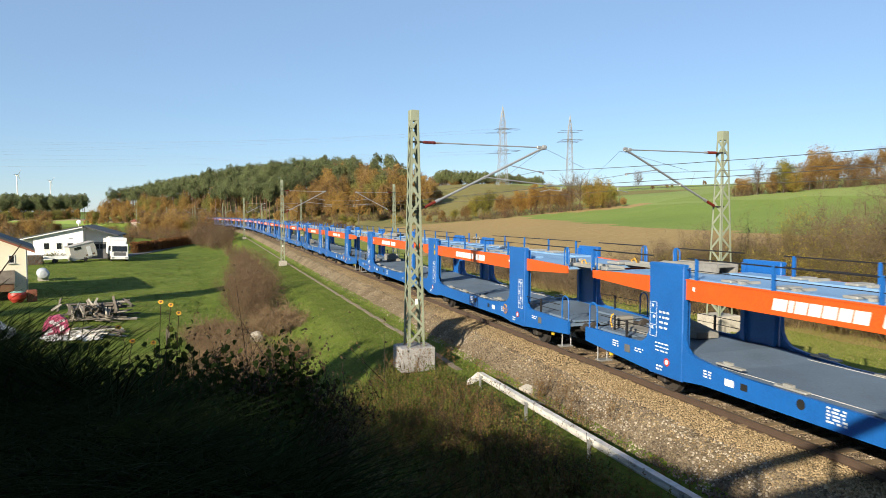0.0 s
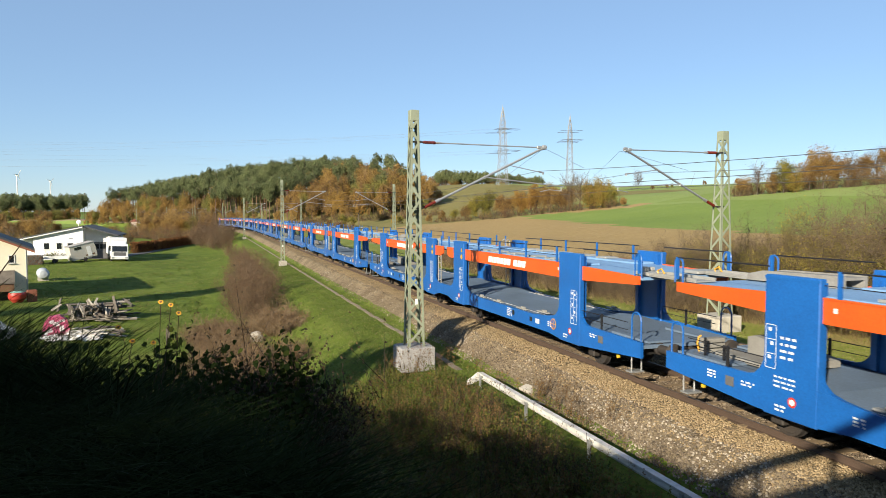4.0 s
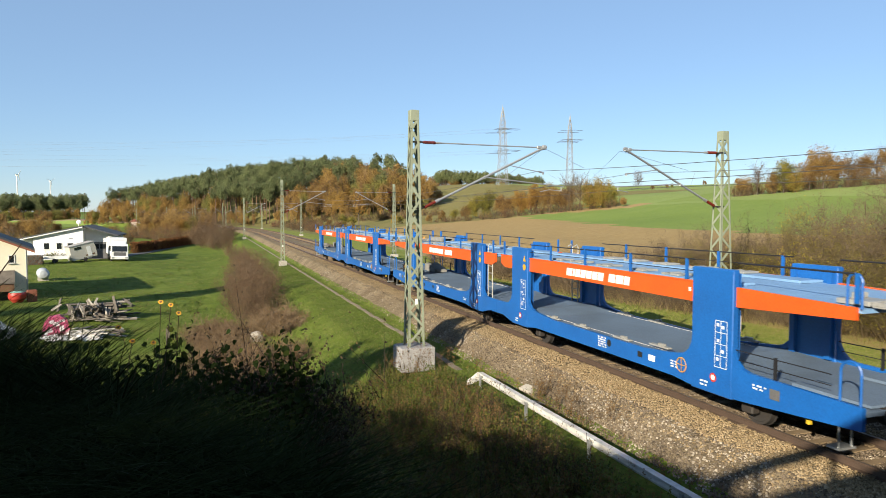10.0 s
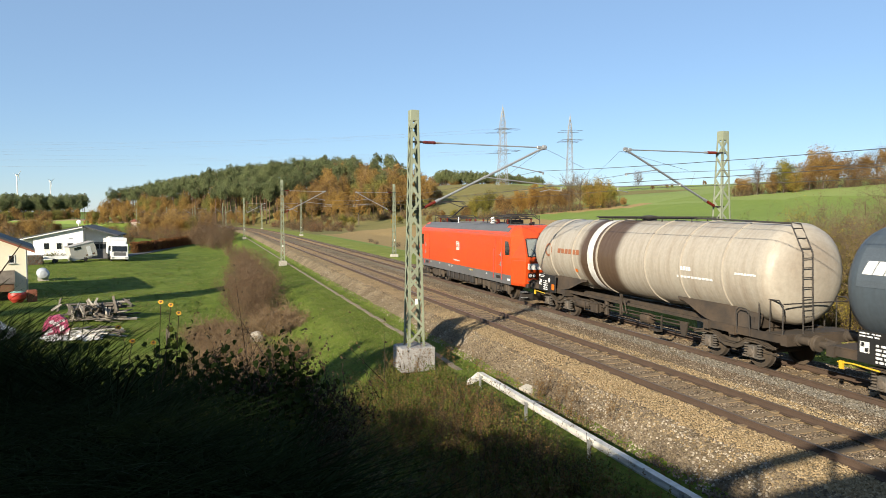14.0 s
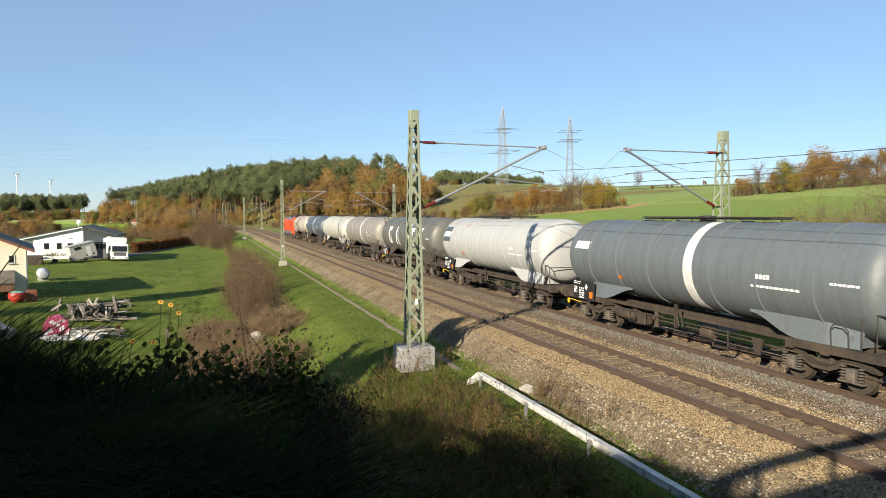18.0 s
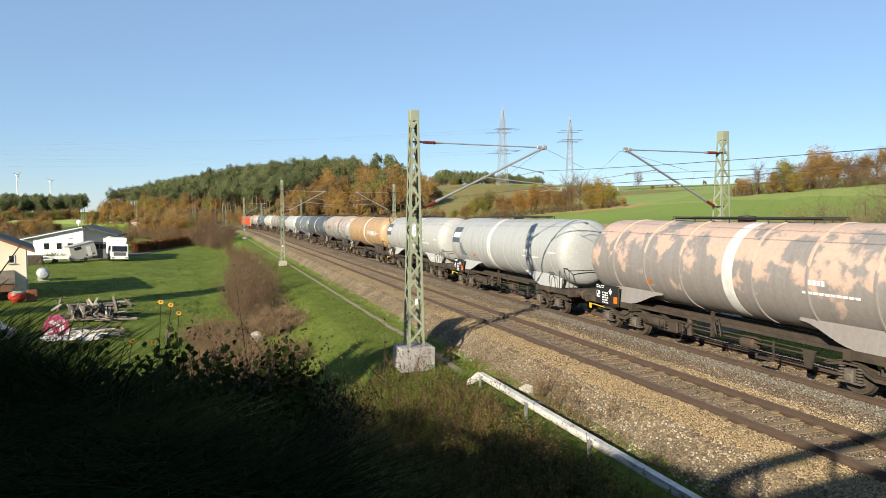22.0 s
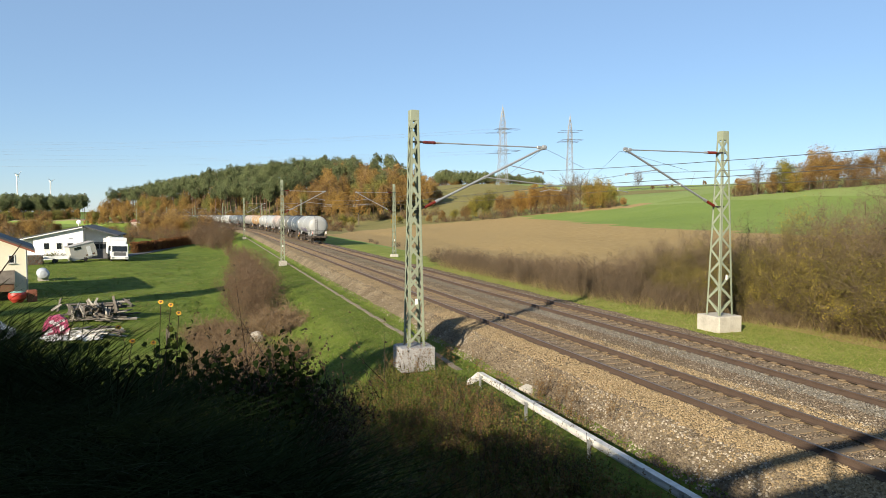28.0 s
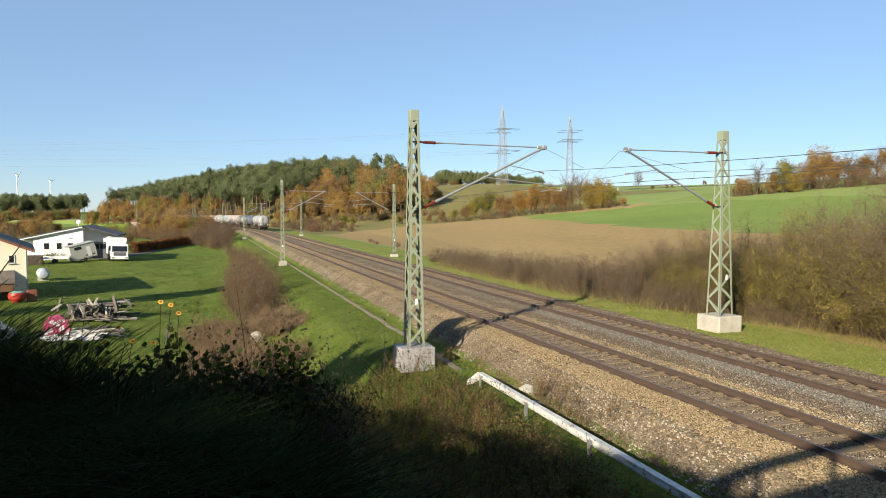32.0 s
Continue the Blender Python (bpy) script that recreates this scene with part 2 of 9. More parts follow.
def ground(x, y):
    x, y = np.asarray(x, float), np.asarray(y, float)
    o = x - line_x(y)
    z = np.interp(o, CROSS_O, CROSS_Z)
    far = smooth(8, 40, np.abs(o - 2))
    z = z + far * (0.35 * ripple(x, y, 60, 3) + 0.10 * ripple(x, y, 14, 4))
    z = z + 0.03 * ripple(x, y, 2.2, 5) * smooth(2.3, 3.4, np.abs(o - 2.1)) * (1 - smooth(60, 120, np.hypot(x, y)))
    # the land falls away again beyond the curve
    z = np.where(z > 0, z * (1 - 0.9 * smooth(480, 640, y) * smooth(10, -90, x)), z)
    # wooded hill beyond the curve, highest in its middle, and the grassy knoll next to it
    ex, ey = [p[0] for p in WOOD_EDGE], [p[1] for p in WOOD_EDGE]
    crest = np.interp(x, [-125, -95, -60, -30, 0, 22, 64, 84, 97, 118], [0, 2.0, 5.0, 8.5, 11.5, 12.5, 9.0, 6.0, 3.5, 0])
    z = z + crest * smooth(-4, 62, y - np.interp(x, ex, ey))
    z = z + 8 * np.exp(-(((x - 150) / 80) ** 2 + ((y - 430) / 90) ** 2))
    # rising meadows beyond the houses
    z = z + smooth(150, 420, y) * smooth(20, 200, -o) * 4.0
    z = z + smooth(700, 2600, np.hypot(x, y)) * 10
    # the road bank by the bridge, on which the camera stands
    d = (x + 11.74) * 0.87 + y * 0.5
    top = 3.71 - 0.95 * np.maximum(d - 1.0, 0) + 0.10 * np.clip(-d, 0, 9)
    top = top + (6.5 - 3.71 - 0.10 * np.clip(-d, 0, 9)) * smooth(-0.3, -3.0, y) * smooth(-9, -12.5, x)
    top = top - 0.5 * np.maximum(np.abs(y + 12) - 42, 0) - 0.55 * np.maximum(-x - 60, 0)
    top = np.minimum(top, 4.0 - 0.55 * np.maximum(y - 4.5, 0) + 3 * smooth(1, -3, y))
    top = np.where(x > 1.2, -50, top)
    west = np.maximum(z, top)
    de = -(x - 15.5) * 0.87 + (y + 1) * 0.5          # the bank on the other side of the line
    tope = np.where(x > 4, 3.9 - 0.6 * np.maximum(de, 0), -50)
    tope = tope - 0.5 * np.maximum(np.abs(y + 12) - 6, 0)
    return np.maximum(west, tope)


def gz(x, y):
    return float(ground(x, y))


def spread(marks, count):
    """Grid lines, dense where the marks say so: (place, step) pairs."""
    out = [marks[0][0]]
    for (a, sa), (b, sb) in zip(marks, marks[1:]):
        t = a
        while t < b - 1e-6:
            k = (t - a) / (b - a)
            t = min(b, t + sa * (1 - k) + sb * k)
            out.append(t)
    return np.array(out)


gx = spread([(-2600, 150), (-400, 22), (-80, 3.0), (-24, 0.8), (-13, 0.4), (-6, 0.3), (-2.4, 0.3), (-1.6, 0.28), (6, 0.5), (10, 0.4), (14, 0.9), (40, 2.5), (160, 6), (600, 30), (4200, 200)], 0)
gy = spread([(-1500, 120), (-200, 12), (-16, 0.9), (-4, 0.35), (28, 0.4), (60, 0.9), (140, 2.2), (420, 6), (900, 30), (4300, 200)], 0)
gx = np.unique(np.round(np.concatenate([gx, CROSS_O[(CROSS_O > -15) & (CROSS_O < 31)]]), 3))
GY, GX = np.meshgrid(gy, gx, indexing="ij")
GXW = GX + line_x(GY)
GZ = ground(GXW, GY)
nx, ny = len(gx), len(gy)
ix = (np.arange(ny - 1)[:, None] * nx + np.arange(nx - 1)[None, :]).ravel()
quads = np.stack([ix, ix + 1, ix + nx + 1, ix + nx], 1)
land = bpy.data.meshes.new("ground")
land.vertices.add(nx * ny)
land.vertices.foreach_set("co", np.stack([GXW, GY, GZ], -1).reshape(-1).astype(np.float32))
land.loops.add(quads.size)
land.loops.foreach_set("vertex_index", quads.reshape(-1).astype(np.int32))
land.polygons.add(len(quads))
land.polygons.foreach_set("loop_start", np.arange(0, quads.size, 4, dtype=np.int32))
land.polygons.foreach_set("use_smooth", np.ones(len(quads), bool))
land.update()
land.validate()


def land_mat(name, stops, big, fine, rough=0.95, bumps=0.6, dist=0.05, third=None):
    m, nt, b = node_mat(name, rough)
    n1, n2 = noise_node(nt, big, 6, 0.7), noise_node(nt, fine, 6, 0.75)
    ma = nt.nodes.new("ShaderNodeMath")
    ma.operation = "MULTIPLY_ADD"
    nt.links.new(n1.outputs[0], ma.inputs[0])
    ma.inputs[1].default_value = 0.5
    mb = nt.nodes.new("ShaderNodeMath")
    mb.operation = "MULTIPLY"
    nt.links.new(n2.outputs[0], mb.inputs[0])
    mb.inputs[1].default_value = 0.5
    nt.links.new(mb.outputs[0], ma.inputs[2])
    r = ramp(nt, ma.outputs[0], stops)
    nt.links.new(r.outputs[0], b.inputs["Base Color"])
    b.inputs["Specular IOR Level"].default_value = 0.1
    bump(nt, b, n2.outputs[0], bumps, dist)
    return m


M_GRASS = land_mat("meadow_grass", [(0.36, (0.040, 0.064, 0.010)), (0.46, (0.082, 0.118, 0.017)), (0.54, (0.120, 0.156, 0.026)), (0.64, (0.178, 0.186, 0.050))], 0.5, 5.5, dist=0.14, bumps=0.9)
M_VERGE = land_mat("verge_grass", [(0.36, (0.100, 0.126, 0.022)), (0.48, (0.154, 0.186, 0.034)), (0.56, (0.210, 0.214, 0.056)), (0.66, (0.275, 0.235, 0.100))], 0.5, 5.0, dist=0.1)
M_FIELD = land_mat("ploughed_field", [(0.36, (0.208, 0.146, 0.064)), (0.46, (0.256, 0.182, 0.080)), (0.54, (0.282, 0.204, 0.092)), (0.64, (0.330, 0.250, 0.122))], 0.9, 4.5, dist=0.10, bumps=0.9)
M_WINTER = land_mat("winter_wheat", [(0.34, (0.112, 0.162, 0.036)), (0.5, (0.142, 0.196, 0.046)), (0.66, (0.186, 0.226, 0.066))], 0.03, 1.6, dist=0.12)
M_FLOOR = land_mat("rough_pasture", [(0.35, (0.10, 0.10, 0.034)), (0.5, (0.158, 0.142, 0.052)), (0.66, (0.20, 0.165, 0.068))], 0.05, 1.2, dist=0.15)
M_CLOVER = land_mat("pale_green_field", [(0.34, (0.138, 0.188, 0.052)), (0.5, (0.172, 0.222, 0.066)), (0.66, (0.214, 0.248, 0.088))], 0.03, 1.2, dist=0.1)
M_BALLAST = land_mat("ballast_bed", [(0.36, (0.072, 0.053, 0.033)), (0.47, (0.138, 0.108, 0.068)), (0.56, (0.192, 0.152, 0.099)), (0.66, (0.264, 0.216, 0.146))], 0.6, 17.0, dist=0.05, bumps=0.9)
# soil darkened almost to black so that it carries the bank's shade
M_BANK_SHADE_TINT = land_mat("bank_soil_shade_tint", [(0.35, (0.016, 0.016, 0.008)), (0.5, (0.032, 0.034, 0.012)), (0.66, (0.070, 0.058, 0.028))], 0.5, 5.0, dist=0.1)
for m in (M_GRASS, M_VERGE, M_FIELD, M_WINTER, M_FLOOR, M_BALLAST, M_BANK_SHADE_TINT, M_CLOVER):
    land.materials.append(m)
cx = (GXW[:-1, :-1] + GXW[1:, 1:]) / 2
cy = (GY[:-1, :-1] + GY[1:, 1:]) / 2
co = (GX[:-1, :-1] + GX[1:, 1:]) / 2
kind = np.zeros(cx.shape, np.int32)
kind[(co > 7.0) & (co < 11.5 + 3.5 * smooth(60, 110, cy))] = 1
wob = 2.5 * ripple(cx, cy, 35, 9)
field_edge = np.interp(cy, [60, 99, 116, 132, 155, 186, 196], [63, 64, 65.8, 69.2, 75.2, 78, 80]) + wob * 0.12
lane_edge = np.interp(cy, [100, 137, 157, 169, 184, 199, 216], [112, 104.5, 103, 98.5, 90.2, 78.5, 58])
far_edge = np.interp(cx, [15, 21, 39, 49, 58, 72, 100], [172, 180, 233, 227, 216, 206, 170])
bare = (co > 11.5 + 3.5 * smooth(60, 110, cy)) & (cx < field_edge + 0 * cy)
kind[(co > 13)] = 3
kind[bare & (co > 11.5)] = 2
kind[(cx > lane_edge) & (co > 30)] = 7
kind[(np.abs(cx - lane_edge - 1.0) < 4.5) & (cy > 160) & (cy < 215)] = 2
kind[(co > 13) & (cy > far_edge) & (cx < 84)] = 4
kind[(co > 13) & (cy > 216) & (cx < 170)] = 4
kind[(cx > 150) & (cy > 300) & (ripple(cx, cy, 160, 21) > 0.45)] = 2
kind[(cx > 108) & (cx < 128) & (cy > 142) & (cy < 160)] = 3
kind[(co < -40) & (cy > 300)] = 0
kind[(co < -60) & (cy > 330) & (ripple(cx, cy, 500, 12) > -0.2)] = 3
kind[(cy > 470) & (cx < -50)] = 3
kind[(cy > 470) & (cx < -50) & (ripple(cx, cy, 300, 14) > 0.35)] = 0
kind[(co > -2.72) & (co < 7.15)] = 5
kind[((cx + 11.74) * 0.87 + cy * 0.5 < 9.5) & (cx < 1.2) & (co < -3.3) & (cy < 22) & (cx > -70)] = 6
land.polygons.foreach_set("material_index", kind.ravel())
tagged(new("ground", land), "grassy valley with a ploughed field, winter wheat and a ballast bed", "ground", kind="structure")


# ---- the track: rails, sleepers, ballast stones ----
RAIL = [(-0.075, -0.172), (0.075, -0.172), (0.075, -0.160), (0.018, -0.142), (0.010, -0.05), (0.036, -0.036), (0.036, -0.006), (0.028, 0.0),
        (-0.028, 0.0), (-0.036, -0.006), (-0.036, -0.036), (-0.010, -0.05), (-0.018, -0.142), (-0.075, -0.160)]


def rail(off):
    g = Geo()
    stations = np.concatenate([np.arange(-300, BEND, 40.0), np.arange(BEND, 900, 8.0)])
    n = len(RAIL)
    rows = []
    for s in stations:
        m = on_line(s, off)
        rows.append([m @ Vector((px, 0, pz)) for px, pz in RAIL])
    for r in rows:
        g.v.extend([tuple(p) for p in r])
    for k in range(len(rows) - 1):
        for i in range(n):
            j = (i + 1) % n
            g.f.append((k * n + i, k * n + j, k * n + n + j, k * n + n + i))
            g.m.append(1 if i in (7,) else 0)
    return g


for off in (0.0, GAP):
    railway = thing("railway_track", "pair of rusty steel rails on weathered concrete sleepers", "railway track", "parallel tracks", kind="structure")
    for side in (-0.7525, 0.7525):
        part("rail", rail(off + side), [M_RAIL, M_RAILTOP], railway, "rusty rail with a polished running face")
    sl = Geo()
    prof = [(-1.3, -0.18), (-0.45, -0.20), (0.45, -0.20), (1.3, -0.18)]
    v = []
    for x, z in prof:
        v += [(x, -0.13, -0.36), (x, 0.13, -0.36), (x, 0.10, z), (x, -0.10, z)]
    f = [(0, 3, 2, 1), (12, 13, 14, 15)]
    for k in range(3):
        f += [(4 * k + i, 4 * k + (i + 1) % 4, 4 * k + 4 + (i + 1) % 4, 4 * k + 4 + i) for i in range(4)]
    for sx in (-0.7525, 0.7525):
        sl.box(sx - 0.17, sx + 0.17, -0.075, 0.075, -0.185, -0.150)
    sl.add(v, f)
    sleeper_mesh = sl.mesh("sleeper", M_SLEEPER)
    far_g = Geo()
    for k in range(-10, 700):
        s = 0.6 * k + 0.21
        m = on_line(s, off)
        if s < 88:
            part("sleeper", sleeper_mesh, None, railway, m=m @ pose(0, 0, random.uniform(-0.012, 0.008), 0, random.uniform(-.4, .4), random.uniform(-1, 1)))
        else:
            far_g.add([m @ p.co for p in sleeper_mesh.vertices], [tuple(p.vertices) for p in sleeper_mesh.polygons])
    tagged(part("distant_sleepers", far_g, M_SLEEPER, railway), kind="stuff")

M_STONE = leafy("ballast_stone", [(0.0, (0.052, 0.039, 0.026)), (0.35, (0.092, 0.070, 0.047)), (0.72, (0.134, 0.105, 0.073)), (0.94, (0.185, 0.152, 0.110)), (1.0, (0.310, 0.270, 0.210))], 0.9, 0.0, 1.2, 0.25, 0.8)
M_STONE_G = leafy("grey_ballast_stone", [(0.0, (0.072, 0.062, 0.048)), (0.4, (0.112, 0.099, 0.079)), (0.8, (0.150, 0.135, 0.111)), (1.0, (0.220, 0.202, 0.172))], 0.9, 0.0, 1.2)
M_STONE_B = leafy("brown_ballast_stone", [(0.0, (0.044, 0.031, 0.021)), (0.4, (0.084, 0.062, 0.042)), (0.8, (0.128, 0.098, 0.070)), (1.0, (0.218, 0.179, 0.134))], 0.9, 0.0, 1.2)
M_STONE_Y = leafy("fresh_ballast_stone", [(0.0, (0.136, 0.094, 0.048)), (0.3, (0.190, 0.136, 0.072)), (0.7, (0.238, 0.176, 0.098)), (1.0, (0.310, 0.242, 0.150))], 0.9, 0.0, 1.2)


def scatter_mesh(name, tv, tf, place, mats, mat_of=None):
    """Many small copies of a template, joined: place is rows of x, y, z, size, turn, tilt."""
    place = np.asarray(place, float)
    tv = np.asarray(tv, float)
    n, k = len(place), len(tv)
    c, s = np.cos(place[:, 4]), np.sin(place[:, 4])
    ct, st = np.cos(place[:, 5]), np.sin(place[:, 5])
    x, y, z = tv[:, 0][None], tv[:, 1][None], tv[:, 2][None]
    y2, z2 = y * ct[:, None] - z * st[:, None], y * st[:, None] + z * ct[:, None]
    X = (x * c[:, None] - y2 * s[:, None]) * place[:, 3:4] + place[:, 0:1]
    Y = (x * s[:, None] + y2 * c[:, None]) * place[:, 3:4] + place[:, 1:2]
    Z = z2 * place[:, 3:4] + place[:, 2:3]
    co = np.stack([X, Y, Z], -1).reshape(-1, 3)
    return raw_mesh(name, co, [np.asarray(tf)[None] + (np.arange(n) * k)[:, None, None]], mats, mat_of, len(tf))


def raw_mesh(name, co, groups, mats, mat_of=None, per=1):
    me = bpy.data.meshes.new(name)
    me.vertices.add(len(co))
    me.vertices.foreach_set("co", np.asarray(co, np.float32).reshape(-1))
    loops, starts, at = [], [], 0
    for gpf in groups:
        w = gpf.shape[-1]
        flat = gpf.reshape(-1, w)
        loops.append(flat.reshape(-1))
        starts.append(at + np.arange(len(flat)) * w)
        at += flat.size
    loops, starts = np.concatenate(loops), np.concatenate(starts)
    me.loops.add(len(loops))
    me.loops.foreach_set("vertex_index", loops.astype(np.int32))
    me.polygons.add(len(starts))
    me.polygons.foreach_set("loop_start", starts.astype(np.int32))
    if mat_of is not None:
        me.polygons.foreach_set("material_index", np.repeat(np.asarray(mat_of, np.int32), per))
    for m in mats if isinstance(mats, (list, tuple)) else [mats]:
        me.materials.append(m)
    me.update()
    me.validate()
    return me


ROCK_V = [(-0.5, -0.32, -0.2), (0.45, -0.4, -0.25), (0.5, 0.36, -0.2), (-0.4, 0.42, -0.25), (-0.3, -0.2, 0.3), (0.3, -0.28, 0.22), (0.26, 0.25, 0.34), (-0.28, 0.3, 0.24)]
ROCK_F = [(4, 5, 6, 7), (0, 1, 5, 4), (1, 2, 6, 5), (2, 3, 7, 6), (3, 0, 4, 7)]


def stones():
    r = np.random.RandomState(11)
    rows, mats = [], []
    for lo, hi, y0, y1, n in ((-2.9, 7.05, 5, 18, 92000), (-2.9, 7.05, 18, 30, 46000), (-2.9, 7.05, 30, 60, 34000), (-2.9, 7.05, 60, 100, 15000)):
        o, y = r.uniform(lo, hi, n), r.uniform(y0, y1, n)
        keep = np.ones(n, bool)
        for c in (0.0, GAP):
            keep &= ~((np.abs(np.abs(o - c) - 0.7525) < 0.1))
            inside = np.abs(o - c) < 0.82
            keep &= ~(inside & (np.abs((y - 0.21 + 0.3) % 0.6 - 0.3) < 0.11))
        o, y = o[keep], y[keep]
        z = ground(o, y) + r.uniform(-0.008, 0.026, len(o))
        size = r.uniform(0.03, 0.058, len(o)) * np.where(o < -1.85, r.uniform(0.75, 1.35, len(o)), 1.0)
        fresh = ((o > -1.9) & (o < -0.8)) | ((o > 0.8) & (o < 1.7) & (r.rand(len(o)) < 0.75)) | ((o < -1.9) & (o > -2.3) & (r.rand(len(o)) < 0.3))
        rows.append(np.stack([o, y, z, size, r.uniform(0, 6.28, len(o)), r.uniform(-1.1, 1.1, len(o))], 1))
        grey = (o > 2.45 + 0.2 * r.rand(len(o))) & (o < 3.35)
        brown = (o > 1.75 + 0.3 * r.rand(len(o))) & ~grey | (np.abs(o) < 0.75)
        kinds = np.where(grey, 2, np.where(brown & (r.rand(len(o)) < 0.85), 3, 0))
        mats.append(np.where(fresh, 1, kinds))
    return scatter_mesh("ballast_stones", ROCK_V, ROCK_F, np.concatenate(rows), [M_STONE, M_STONE_Y, M_STONE_G, M_STONE_B], np.concatenate(mats))


tagged(new("ballast_stones", stones()), "coarse grey and yellowish crushed ballast stones", "ballast", kind="stuff")

M_TROUGH = surface("trough_concrete", (0.211, 0.173, 0.122), (0.122, 0.102, 0.07), 0.95, 0, 0.8, 18, 0.8, 0.4)
# the concrete cable trough along the foot of the ballast
trough = thing("cable_trough", "narrow concrete cable trough beside the ballast", "cable trough", kind="structure")
lid = Geo().box(-0.115, 0.115, -0.492, 0.492, -0.14, 0.035, bevel=0.012).mesh("trough_lid", M_TROUGH)
for k in range(150):
    y = 22.5 + k * 1.0
    part("trough_lid", lid, None, trough, m=pose(-3.52 + random.uniform(-.015, .015) + float(line_x(y)), y, gz(-3.52 + float(line_x(y)), y) - 0.005, random.uniform(-.5, .5), random.uniform(-1, 1), random.uniform(-.6, .6)))


# ---- catenary masts with their cantilevers ----
def mast_parts(height, base_w, top_w, heavy, found, bays):
    """A lattice mast: four angle posts, diagonals on each face, a cap, a concrete block. Its foot is at z = 0."""
    w = lambda z: (base_w + (top_w - base_w) * z / height) / 2
    out = []
    t = 0.085 if heavy else 0.06
    for sx in (-1, 1):
        for sy in (-1, 1):
            g = Geo()
            a, b = w(0), w(height)
            for (ox, oy) in ((t, 0.012), (0.012, t)):
                v = []
                for z, q in ((0, a), (height, b)):
                    x, y = sx * q, sy * q
                    v += [(x, y, z), (x - sx * ox, y, z), (x - sx * ox, y - sy * oy, z), (x, y - sy * oy, z)]
                g.add(v, [(0, 1, 2, 3), (4, 7, 6, 5)] + [(i, (i + 1) % 4, 4 + (i + 1) % 4, 4 + i) for i in range(4)])
            out.append(("post", g))
    for face in range(4):
        g = Geo()
        zs = [0.12 + (height - 0.4) * (1 - (1 - k / bays) ** 1.12) for k in range(bays + 1)]
        for k in range(bays):
            s0 = 1 if (k + face) % 2 else -1
            pair = ((s0, -s0),) if heavy else ((s0, -s0),)
            for q0, q1 in pair:
                z0, z1 = zs[k], zs[k + 1]
                p0, p1 = (q0 * w(z0) * 0.9, -w(z0) + 0.01), (q1 * w(z1) * 0.9, -w(z1) + 0.01)
                a = face * math.pi / 2
                rot = lambda p, z: (p[0] * math.cos(a) - p[1] * math.sin(a), p[0] * math.sin(a) + p[1] * math.cos(a), z)
                A, B = Vector(rot(p0, z0)), Vector(rot(p1, z1))
                d = (B - A).normalized()
                nrm = Vector(rot((0, -1), 0)).normalized()
                wd = d.cross(nrm) * (0.042 if heavy else 0.028)
                th = nrm * 0.008
                v = [A - wd - th, A + wd - th, B + wd - th, B - wd - th, A - wd + th, A + wd + th, B + wd + th, B - wd + th]
                g.add(v, [(0, 1, 2, 3), (4, 7, 6, 5), (0, 4, 5, 1), (2, 6, 7, 3), (0, 3, 7, 4), (1, 5, 6, 2)])
        out.append(("lattice", g))
    q = w(height) + 0.012
    out.append(("cap", Geo().box(-q, q, -q, q, height - 0.36, height + 0.02, bevel=0.012)))
    return out


